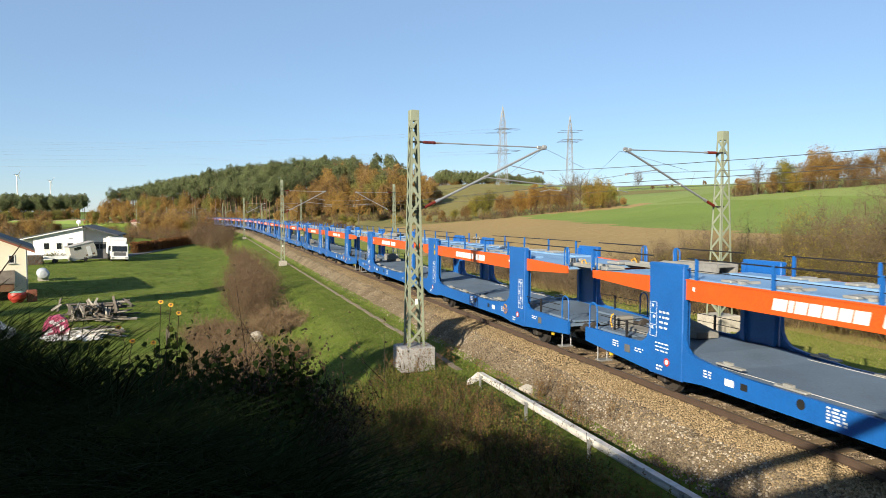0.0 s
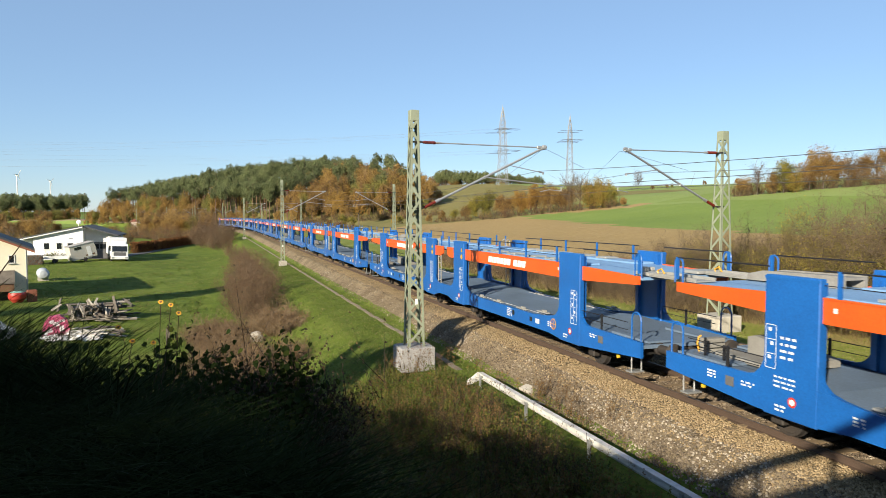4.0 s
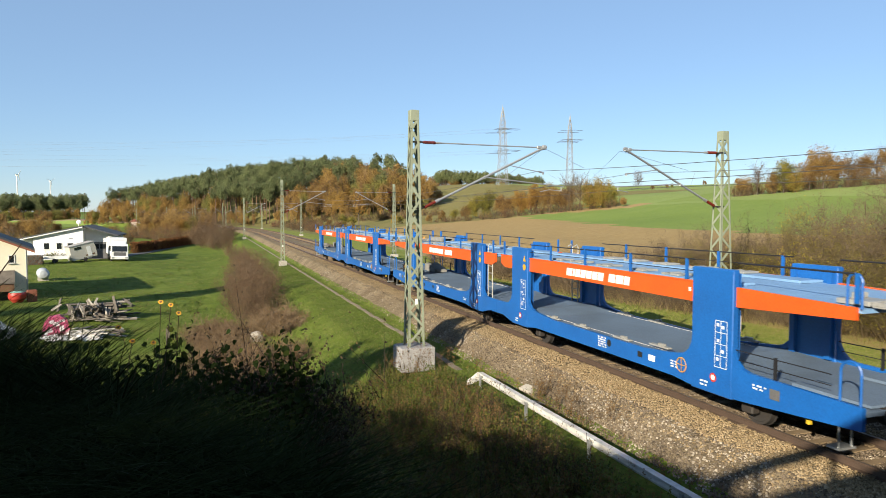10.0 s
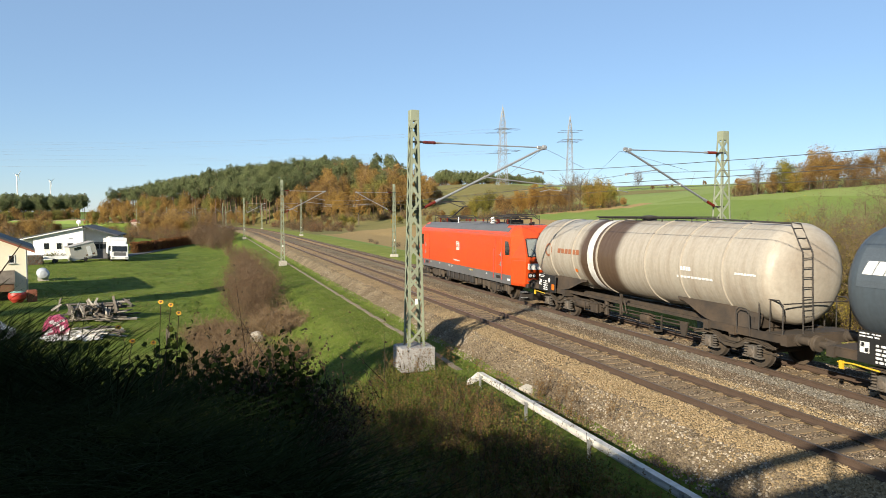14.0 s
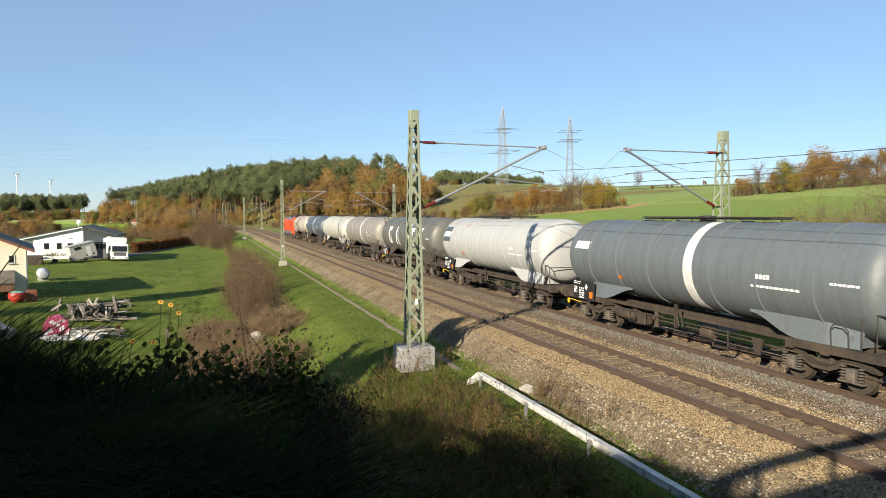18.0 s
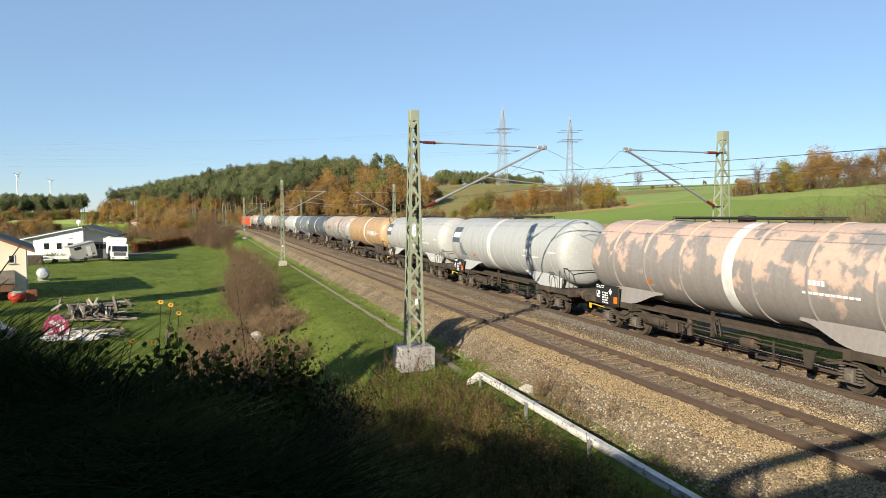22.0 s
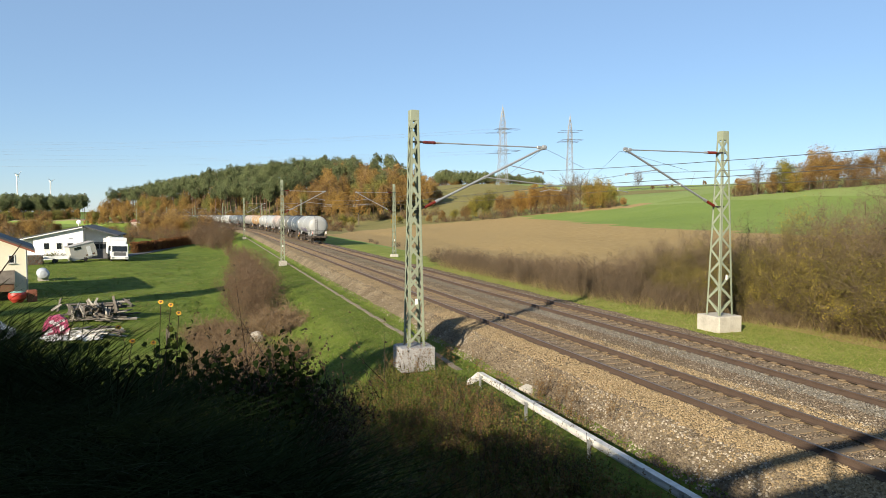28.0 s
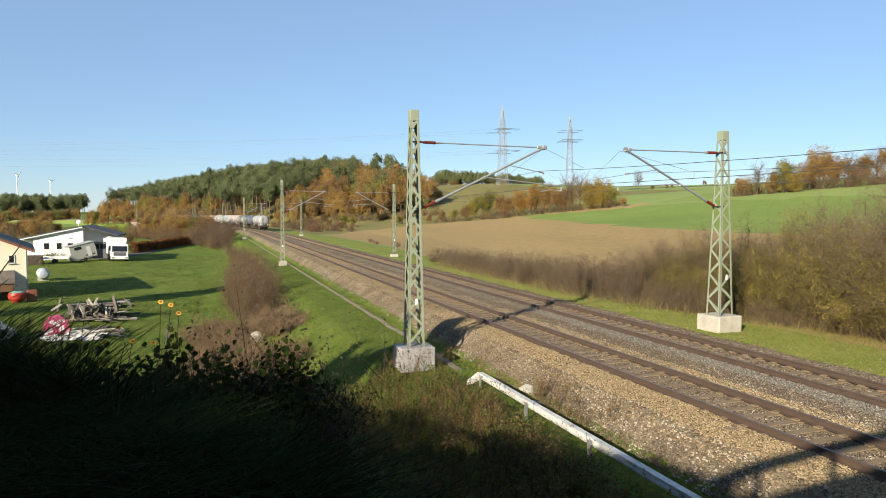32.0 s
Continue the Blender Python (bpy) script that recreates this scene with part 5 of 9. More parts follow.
    part("grid_mark", shared("grid_mark", lambda: Geo().box(0, 0.24, -0.003, 0, -0.26, 0).box(0.02, 0.11, -0.005, -0.002, -0.12, -0.02, mat=1).box(0.13, 0.22, -0.005, -0.002, -0.24, -0.14, mat=1), [M_BARS, M_BLACK]), None, bd, m=side_plate(-1.343, 6.68, 1.44))
    part("diamond", shared("diamond", lambda: Geo().prism([(0, -0.13), (0.11, 0), (0, 0.13), (-0.11, 0)], "y", -0.003, 0), M_WHITE), None, bd, m=side_plate(-1.343, 5.72, 1.46))
    if k in (11, 15, 8):
        part("diamond", shared("diamond:r", lambda: Geo().prism([(0, -0.14), (0.12, 0), (0, 0.14), (-0.12, 0)], "y", -0.003, 0), M_SIGNR), None, bd, m=side_plate(-1.343, 5.50, 1.32))
    part("hazard_plate", shared("hazard", lambda: Geo().box(0, 0.24, -0.006, 0, 0, 0.26), M_HAZARD), None, bd, "orange hazard plate", m=side_plate(-1.343, 5.48, 1.04))
    for u, v, w, h in ((-3.5, -0.75, 0.30, 0.16), ):
        part("hazard_plate", decal([rect(u, v, w, h)]), M_HAZARD, tank)
    part("lettering", shared("lettering:f", lambda: decal([rect(3.5 + a * 0.13, -0.10, 0.10, 0.13) for a in range(4)] + [rect(3.3 + a * 0.17, -0.34, 0.14, 0.07) for a in range(10)] + [rect(5.9 + a * 0.12, -0.05, 0.10, 0.06) for a in range(7)]), M_BARS), None, tank, "small white lettering")

    def name_blocks(u, v, h, mat):
        h, v = h * 0.9, v + 0.02
        w = h * 0.76
        polys = []
        for a in range(4):
            x = u + a * w * 1.13
            polys += [rect(x, v, w, h, 0.10)]
        for q in polys:
            part("letter_block", decal([q], 0.019), mat, tank)

    if deco == "plate" or deco == "chef":
        part("name_plate", decal([rect(-6.72, 0.0, 1.25, 0.98)]), M_PLATE, tank, "dark slate name field")
        name_blocks(-6.6, 0.28, 0.36, M_WHITE)
    if k == 11:
        part("dark_belly", decal([[(-5.45, -0.75), (5.9, -1.35), (5.9, -1.0), (-5.45, 0.02)]], 0.009), surface("belly_grey", (0.122, 0.134, 0.141), (0.09, 0.096, 0.096), 0.55, 0, 1, 20), tank, "darker repainted belly")
    if deco in ("name", "knak"):
        name_blocks(-6.45, 0.28, 0.36, M_WHITE)
    if deco == "chef":
        wrapped_text("CHEF", 0.85, M_WHITE, tank, 2.05, 0.10, "white graffiti capitals", 0.0, 0.03)
        words("CHEF", 0.30, M_WHITE, th, Matrix(((0, -0.2, -1, -1.17), (-1, 0, 0, -5.0), (0, 1, -0.2, 1.26), (0, 0, 0, 1))), "graffiti", "small white graffiti on the saddle")
    if deco == "knak":
        wrapped_text("KNAK", 1.15, M_FADED, tank, 1.5, -1.18, "pale edge of purple graffiti", 0.25, 0.055)
        wrapped_text("KNAK", 1.15, M_PURPLE, tank, 1.5, -1.18, "purple graffiti letters", 0.25, 0.015, 0.027)
        wrapped_text("NK", 0.95, M_PURPLE, tank, -2.2, -1.02, "purple graffiti letters", 0.25, 0.02)
        for s in (-1, 1):
            sg = part("tail_sign", Geo().box(s * 1.0 - 0.11, s * 1.0 + 0.11, -7.78, -7.765, 1.45, 1.85), M_WHITE, th, "red and white tail sign", m=pose(0, 0, 0, 0, 0, 0))
            part("red_triangle", Geo().prism([(s * 1.0 - 0.1, 1.83), (s * 1.0 + 0.1, 1.83), (s * 1.0, 1.66)], "y", -7.785, -7.78).prism([(s * 1.0 - 0.1, 1.47), (s * 1.0 + 0.1, 1.47), (s * 1.0, 1.64)], "y", -7.785, -7.78), M_SIGNR, sg)
            part("sign_holder", Geo().tube((s * 1.0, -7.75, 1.1), (s * 1.0, -7.75, 1.5), 0.02), M_DARKSTEEL, th)
    if deco == "tall":
        polys = []
        for u, w in ((-4.35, 1.0), (-2.25, 1.0), (1.95, 1.15), (3.85, 1.35)):
            if w == 1.15:
                polys += [rect(u + 0.35, -0.75, 0.42, 1.15, 0.0), rect(u, 0.40, 1.15, 0.32, 0.0)]
            elif w > 1.2:
                polys += [rect(u, -0.85, 0.40, 1.6), [(u + 0.42, -0.05), (u + 0.75, -0.05), (u + 1.3, 0.75), (u + 0.85, 0.75)], [(u + 0.85, -0.85), (u + 1.35, -0.85), (u + 0.75, 0.0), (u + 0.42, -0.12)]]
            elif u < -4:
                polys += [rect(u, -0.70, w, 0.34), rect(u, -0.36, 0.34, 0.75), rect(u + 0.6, -0.36, 0.36, 0.36), rect(u, 0.39, w, 0.34)]
            else:
                polys += [[(u, -0.75), (u + 0.34, -0.75), (u + 0.62, 0.72), (u + 0.34, 0.72)], [(u + 0.68, -0.75), (u + 1.05, -0.75), (u + 0.72, 0.72), (u + 0.52, 0.72)], rect(u + 0.3, -0.30, 0.42, 0.26)]
        for poly in polys:
            part("brand_block", decal([poly]), M_STRIPE, tank)
    if deco == "ring":
        g = Geo()
        for a in range(20):
            t0, t1 = 2 * math.pi * a / 20, 2 * math.pi * (a + 0.72) / 20
            g.add([on_barrel(-5.55 + r * math.cos(t), 0.12 + r * math.sin(t)) for t, r in ((t0, 0.20), (t1, 0.20), (t1, 0.31), (t0, 0.31))], [(0, 1, 2, 3)])
        part("brand_ring", g, M_RUSTY, tank, "rust-red ring of a brand mark")
        for a in range(6):
            part("brand_block", decal([rect(-4.7 + a * 0.31, 0.02, 0.24, 0.20)]), M_RUSTY, tank)
    if deco == "bars":
        for a in range(7):
            part("brand_block", decal([rect(2.2 + a * 0.5, -0.2, 0.38, 0.36)]), M_FADED, tank)
    if k == 5:
        g = Geo()
        for u, v, r in ((-5.7, 1.3, 0.22), (-3.2, 1.2, 0.3), (-1.2, 1.5, 0.15)):
            g.add([on_barrel(u + r * (0.7 + 0.4 * math.sin(a * 2.3)) * math.cos(a), v + 0.6 * r * (0.7 + 0.4 * math.cos(a * 1.7)) * math.sin(a)) for a in [6.283 * i / 14 for i in range(14)]], [tuple(range(14))])
        part("rust_blotch", g, surface("rust_blotch", (0.397, 0.269, 0.141), (0.32, 0.32, 0.307), 0.7, 0, 4, 20, 0.7), tank, "rust blotches near the top")
    return th


# ---- the red electric locomotive; its front is at +y, its near side at -x ----
def locomotive():
    th = thing("electric_locomotive", "red electric locomotive with grey roof and grey skirt", "locomotive", "tank train")
    lv = [  # height; side: half width, where it ends; nose: half width, where it lies
        (0.86, 1.44, 7.70, 1.16, 8.72), (1.00, 1.485, 7.75, 1.22, 8.86), (2.12, 1.485, 7.80, 1.22, 8.96), (2.25, 1.485, 7.80, 1.20, 8.93), (3.30, 1.47, 7.66, 1.10, 8.42),
        (3.46, 1.44, 7.55, 1.06, 8.26), (3.74, 1.18, 7.40, 0.98, 7.96), (3.88, 1.02, 7.20, 0.85, 7.66)]
    v, f = [], []
    for z, sx, sy, nxx, ny_ in lv:
        v += [(-sx, -sy, z), (-nxx, -ny_, z), (nxx, -ny_, z), (sx, -sy, z), (sx, sy, z), (nxx, ny_, z), (-nxx, ny_, z), (-sx, sy, z)]
    n = 8
    for k in range(len(lv) - 1):
        f += [(k * n + i, k * n + (i + 1) % n, k * n + n + (i + 1) % n, k * n + n + i) for i in range(n)]
    f += [tuple(range(n - 1, -1, -1)), tuple(range((len(lv) - 1) * n, len(lv) * n))]
    part("body", Geo().add(v, f), M_RED, th, "bright red body")
    g = Geo()
    for s in (-1, 1):
        g.box(*sorted((s * 1.484, s * 1.489)), -8.02 + 0.27, 8.02 - 0.27, 0.868, 1.345)
    part("skirt", g, M_LGREY, th, "grey skirt band")
    rf = [(-1.448, 3.40), (-1.20, 3.76), (-1.04, 3.92), (1.04, 3.92), (1.20, 3.76), (1.448, 3.40)]
    part("roof", Geo().prism(rf, "y", -6.55, 6.55), M_LGREY, th, "dark grey roof")
    for s in (-1, 1):
        for y in np.arange(-6.0, 6.2, 2.4):
            part("roof_slat", Geo().add([(s * 1.457, y - 1.19, 3.405), (s * 1.457, y + 1.19, 3.405), (s * 1.214, y + 1.19, 3.757), (s * 1.214, y - 1.19, 3.757), (s * 1.437, y - 1.19, 3.40), (s * 1.437, y + 1.19, 3.40), (s * 1.19, y + 1.19, 3.75), (s * 1.19, y - 1.19, 3.75)],
                                        [(0, 1, 2, 3), (0, 4, 5, 1), (2, 6, 7, 3), (1, 5, 6, 2), (3, 7, 4, 0)]), M_LGREY, th)
    M_GLASS = M_GLASS_DARK
    M_SCREEN = surface("windscreen_glass", (0.192, 0.211, 0.205), (0.128, 0.141, 0.128), 0.12, 0, 1, 10, 0.3, 0)
    for e in (-1, 1):
        # windscreens lie on the sloping front
        front = lambda z, lift=0.0: e * (8.93 + (z - 2.25) * (8.42 - 8.93) / 1.05 + lift)
        for s in (-1, 1):
            q = [(s * 0.05, 2.36), (s * 1.08, 2.36), (s * 1.02, 3.22), (s * 0.05, 3.22)]
            g = Geo().add([(x, front(z, 0.014), z) for x, z in q] + [(x, front(z, -0.02), z) for x, z in q], [(0, 1, 2, 3), (4, 7, 6, 5)] + [(i, (i + 1) % 4, 4 + (i + 1) % 4, 4 + i) for i in range(4)])
            w = part("windscreen", g, M_SCREEN, th, "pale reflecting windscreen")
            rim = Geo()
            for a, b in zip(q, q[1:] + q[:1]):
                rim.tube((a[0], front(a[1], 0.012), a[1]), (b[0], front(b[1], 0.012), b[1]), 0.028, 5)
            part("seal", rim, M_BLACK, w)
            part("wiper", Geo().tube((s * 0.55, front(2.4, 0.03), 2.40), (s * 0.85, front(2.75, 0.03), 2.75), 0.012), M_BLACK, w)
            part("white_field", Geo().box(*sorted((s * 0.35, s * 1.12)), *sorted((e * 8.94, e * 8.955 + e * 0.004)), 1.72, 2.02), M_WHITE, th, "white contrast field")
            part("headlight", Geo().box(*sorted((s * 0.68, s * 1.1)), *sorted((e * 8.90, e * 8.945)), 1.30, 1.54, bevel=0.01), M_BLACK, th)
            for q2 in (0.78, 0.98):
                part("lamp_lens", Geo().lathe([(0, 0.03), (0.07, 0.02), (0.08, 0)], "y", 12), M_WHITE, th, m=pose(s * q2, e * 8.945, 1.42, 0, 0, 0 if e > 0 else 180))
            part("buffer", shared("buffer:l", buffer_geo, M_BOGIE, True), None, th, m=pose(s * 0.875, e * 8.82, 1.04, 0, 0, 0 if e > 0 else 180))
            part("buffer_housing", Geo().box(s * 0.875 - 0.26, s * 0.875 + 0.26, *sorted((e * 8.5, e * 8.9)), 0.80, 1.02, bevel=0.02), M_DARKSTEEL, th)
            part("front_step", Geo().box(*sorted((s * 0.6, s * 1.1)), *sorted((e * 8.86, e * 9.05)), 1.145, 1.165).box(*sorted((s * 1.0, s * 1.3)), *sorted((e * 8.5, e * 8.75)), 0.30, 0.33).box(*sorted((s * 1.0, s * 1.3)), *sorted((e * 8.5, e * 8.75)), 0.58, 0.61), M_GALV, th)
        part("number_bars", bars_geo(1, 0.7, 0.1, 0.11, 31), M_BARS, th, m=Matrix(((-e, 0, 0, e * 0.35), (0, -e, 0, e * 8.925), (0, 0, 1, 1.58), (0, 0, 0, 1))))
        part("brand_square", Geo().box(-0.26, 0.26, -0.012, 0, 0, 0.38).box(-0.17, -0.03, -0.016, -0.01, 0.07, 0.31, mat=1).box(0.03, 0.17, -0.016, -0.01, 0.07, 0.31, mat=1), [M_WHITE, M_RED], th, "white square of a brand mark", m=Matrix(((-e, 0, 0, 0), (0, -e, 0, e * 8.945), (0, 0, 1, 1.68), (0, 0, 0, 1))))
        part("top_lamp", Geo().box(-0.14, 0.14, *sorted((e * 8.90, e * 8.955)), 2.10, 2.30, bevel=0.01), M_BLACK, th)
        part("plough", Geo().prism([(-1.35, 0.14), (1.35, 0.14), (1.25, 0.5), (-1.25, 0.5)], "y", *sorted((e * 8.35, e * 8.55))), M_DARKSTEEL, th)
        part("draw_gear", Geo().tube((0, e * 8.8, 1.02), (0, e * 9.3, 0.95), 0.06).tube((0, e * 9.3, 0.97), (0, e * 9.4, 0.7), 0.04), M_BOGIE, th)
        part("horn", Geo().lathe([(0.05, 0), (0.03, 0.2), (0.09, 0.36)], "y", 10).box(-0.06, 0.06, 0.0, 0.08, -0.1, 0.0), M_BLACK, th, m=pose(0.2 * e, e * 7.3, 3.98, 0, 0, 0 if e > 0 else 180))
        for s in (-1, 1):
            # cab window, door, hand rails
            part("cab_window", Geo().prism([(e * 7.02, 2.36), (e * 7.02, 3.06), (e * 7.38, 3.06), (e * 7.55, 2.75), (e * 7.55, 2.36)], "x", *sorted((s * 1.47, s * 1.492))), M_GLASS, th, "dark cab side window")
            dr = Geo()
            for a, b in (((e * 5.75, 1.40), (e * 5.75, 3.2)), ((e * 6.55, 1.40), (e * 6.55, 3.2)), ((e * 5.75, 3.2), (e * 6.55, 3.2))):
                dr.tube((s * 1.486, *a), (s * 1.486, *b), 0.010, 4)
            part("cab_door", dr, M_SIGNR, th)
            for y in (5.62, 6.70):
                part("hand_rail", Geo().tube((s * 1.53, e * y, 1.05), (s * 1.53, e * y, 2.62), 0.014).tube((s * 1.48, e * y, 2.62), (s * 1.53, e * y, 2.62), 0.012), M_SIGNR, th)
            for z in (1.75, 2.25):
                part("door_handle", Geo().box(*sorted((s * 1.49, s * 1.52)), e * 6.5 - 0.04, e * 6.5 + 0.04, z, z + 0.22).box(*sorted((s * 1.5, s * 1.53)), *sorted((e * 6.3, e * 6.5)), z + 0.06, z + 0.09), M_GALV, th, "bright door handle")
            st = Geo()
            for z in (0.42, 0.74):
                st.box(*sorted((s * 1.3, s * 1.49)), *sorted((e * 5.85, e * 6.5)), z, z + 0.03)
            for y in (5.85, 6.5):
                st.box(*sorted((s * 1.42, s * 1.46)), e * y - 0.02, e * y + 0.02, 0.40, 1.0)
            part("entry_step", st, M_DARKSTEEL, th)
            # thin black plate on the skirt for the shade in the step recess
            part("step_pocket", Geo().box(*sorted((s * 1.488, s * 1.492)), *sorted((e * 5.9, e * 6.45)), 1.08, 1.24), M_BLACK, th)
            part("white_mark", Geo().box(*sorted((s * 1.488, s * 1.492)), *sorted((e * 7.3, e * 7.65)), 1.06, 1.16), M_WHITE, th)
    for s in (-1, 1):
        part("brand_square", Geo().box(0, 0.52, -0.006, 0, 0, 0.50).box(0.04, 0.48, -0.009, -0.004, 0.04, 0.46, mat=1).box(0.07, 0.45, -0.011, -0.006, 0.07, 0.43).box(0.11, 0.24, -0.014, -0.009, 0.12, 0.38, mat=1).box(0.28, 0.41, -0.014, -0.009, 0.12, 0.38, mat=1), [M_WHITE, M_RED], th, "white framed square of a brand mark", m=side_plate(s * 1.487, 0.3 if s < 0 else -0.45, 2.28))
        part("number_bars", bars_geo(1, 1.15, 0.08, 0.065, 33), M_BARS, th, m=side_plate(s * 1.488, 0.75 if s < 0 else -0.95, 1.66))
        for y in (5.4, 3.6, 1.7, 1.2, -2.0, -4.5):
            part("stencil", bars_geo(2, 0.24, 0.06, 0.025, int(y * 10)), M_BARS, th, m=side_plate(s * 1.4915, y, 1.26))
        part("yellow_mark", Geo().box(0, 0.6, -0.003, 0, 0, 0.045), M_YELLOW, th, m=side_plate(s * 1.4915, -1.9, 1.2))
    for y in (-5.22, 5.22):
        b = part("bogie", Geo().box(-1.1, 1.1, -0.5, 0.5, 0.45, 0.85).prism([(-1.95, 0.55), (-1.7, 0.42), (-0.8, 0.42), (-0.5, 0.3), (0.5, 0.3), (0.8, 0.42), (1.7, 0.42), (1.95, 0.55), (1.9, 0.82), (-1.9, 0.82)], "x", -1.16, -1.06).prism([(-1.95, 0.55), (-1.7, 0.42), (-0.8, 0.42), (-0.5, 0.3), (0.5, 0.3), (0.8, 0.42), (1.7, 0.42), (1.95, 0.55), (1.9, 0.82), (-1.9, 0.82)], "x", 1.06, 1.16), M_BOGIE, th, "dark grimy bogie", m=pose(0, y, 0))
        for yy in (-1.325, 1.325):
            part("wheelset", shared("wheelset:l", lambda: wheelset_geo(0.61), M_BOGIE, True), None, b, m=pose(0, yy, 0))
            for s in (-1, 1):
                part("axle_box", Geo().box(s * 1.18 - 0.1, s * 1.18 + 0.1, yy - 0.22, yy + 0.22, 0.42, 0.82, bevel=0.04).lathe([(0.09, 0.3), (0.11, 0.5), (0.09, 0.9)], "z", 10, (s * 1.18, yy - 0.36, 0)).lathe([(0.09, 0.3), (0.11, 0.5), (0.09, 0.9)], "z", 10, (s * 1.18, yy + 0.36, 0)), M_BOGIE, b)
        for s in (-1, 1):
            part("sand_box", Geo().box(s * 1.2 - 0.12, s * 1.2 + 0.12, 2.0, 2.35, 0.5, 0.95, bevel=0.03), M_BOGIE, b)
            part("damper", Geo().tube((s * 1.24, -0.9, 0.7), (s * 1.24, 0.7, 0.78), 0.05, 8), M_BOGIE, b)
    part("transformer", Geo().box(-1.25, 1.25, -2.4, 2.4, 0.32, 0.98, bevel=0.06), M_BOGIE, th)
    for y in (-2.0, -1.2, -0.4, 0.5, 1.3, 2.1):
        part("under_box", Geo().box(-1.40, -1.2, y - 0.28, y + 0.28, 0.45, 0.94, bevel=0.03), M_DARKSTEEL, th)
    # roof gear
    for e in (-1, 1):
        pb = part("pantograph_base", Geo().box(-0.75, 0.75, e * 5.6 - 0.04, e * 5.6 + 0.04, 4.18, 4.26).box(-0.75, 0.75, e * 4.2 - 0.04, e * 4.2 + 0.04, 4.18, 4.26).box(-0.75, -0.68, *sorted((e * 4.2, e * 5.6)), 4.18, 4.26).box(0.68, 0.75, *sorted((e * 4.2, e * 5.6)), 4.18, 4.26), M_DARKSTEEL, th)
        for x in (-0.7, 0.7):
            for y in (4.2, 5.6):
                ins = Geo()
                for k in range(4):
                    ins.lathe([(0.035, 3.92 + k * 0.07), (0.065, 3.945 + k * 0.07), (0.035, 3.98 + k * 0.07)], "z", 10, (x, e * y, 0))
                part("insulator", ins, M_INSUL, pb)
        if e > 0:
            el = (0, e * 4.15 - 1.25, 4.95)
            part("lower_arm", Geo().tube((0, e * 5.3, 4.24), el, 0.05, 8), M_DARKSTEEL, th)
            part("upper_arm", Geo().tube((-0.25, el[1], el[2]), (-0.45, e * 5.1, 5.36), 0.025).tube((0.25, el[1], el[2]), (0.45, e * 5.1, 5.36), 0.025).tube((-0.3, el[1], el[2]), (0.3, el[1], el[2]), 0.03), M_DARKSTEEL, th)
            part("collector_head", Geo().line([(-0.97, e * 5.1, 5.16), (-0.75, e * 5.1, 5.36), (0.75, e * 5.1, 5.36), (0.97, e * 5.1, 5.16)], 0.022).line([(-0.97, e * 5.45, 5.16), (-0.75, e * 5.45, 5.36), (0.75, e * 5.45, 5.36), (0.97, e * 5.45, 5.16)], 0.022).box(-0.5, 0.5, *sorted((e * 5.1, e * 5.45)), 5.30, 5.33), M_DARKSTEEL, th)
        else:
            part("lower_arm", Geo().tube((0, e * 5.5, 4.30), (0, e * 3.2, 4.36), 0.05, 8), M_DARKSTEEL, th)
            part("upper_arm", Geo().tube((-0.3, e * 3.2, 4.40), (-0.4, e * 5.6, 4.42), 0.025).tube((0.3, e * 3.2, 4.40), (0.4, e * 5.6, 4.42), 0.025), M_DARKSTEEL, th)
            part("collector_head", Geo().line([(-0.97, e * 5.6, 4.26), (-0.75, e * 5.6, 4.44), (0.75, e * 5.6, 4.44), (0.97, e * 5.6, 4.26)], 0.022).line([(-0.97, e * 5.9, 4.26), (-0.75, e * 5.9, 4.44), (0.75, e * 5.9, 4.44), (0.97, e * 5.9, 4.26)], 0.022), M_DARKSTEEL, th)
        part("second_collector", Geo().line([(-0.9, e * 2.9, 4.2), (-0.7, e * 2.9, 4.36), (0.7, e * 2.9, 4.36), (0.9, e * 2.9, 4.2)], 0.02).tube((0, e * 2.9, 4.33), (0, e * 4.4, 4.3), 0.04), M_DARKSTEEL, th)
    for e in (-1, 1):
        for x in (-0.55, 0.55):
            part("spring_box", Geo().tube((x, e * 4.4, 4.22), (x, e * 5.3, 4.22), 0.055, 8).tube((x * 0.6, e * 5.0, 4.18), (x * 0.6, e * 5.9, 4.30), 0.03), M_DARKSTEEL, th)
            part("guide_rod", Geo().line([(x * 1.3, e * 3.3, 4.10), (x * 1.3, e * 4.3, 4.32), (x * 1.2, e * 6.1, 4.30), (x * 1.5, e * 6.35, 4.14)], 0.022), M_DARKSTEEL, th)
            part("isolator_arm", Geo().line([(x, e * 2.4, 3.95), (x, e * 2.5, 4.25), (x * 0.3, e * 3.4, 4.30)], 0.03), M_DARKSTEEL, th)
        part("drive_box", Geo().box(-0.35, 0.35, *sorted((e * 4.6, e * 5.4)), 3.93, 4.15, bevel=0.03), M_DARKSTEEL, th)
        part("stop_frame", Geo().line([(-0.85, e * 6.3, 3.92), (-0.85, e * 6.3, 4.36), (0.85, e * 6.3, 4.36), (0.85, e * 6.3, 3.92)], 0.025), M_DARKSTEEL, th)
    bus = Geo().line([(0.2, -4.0, 4.17), (0.2, -2.4, 4.17), (0.05, -1.6, 4.1), (0.2, 0.0, 4.17), (0.2, 4.0, 4.17)], 0.016)
    part("roof_cable", bus, M_DARKSTEEL, th)
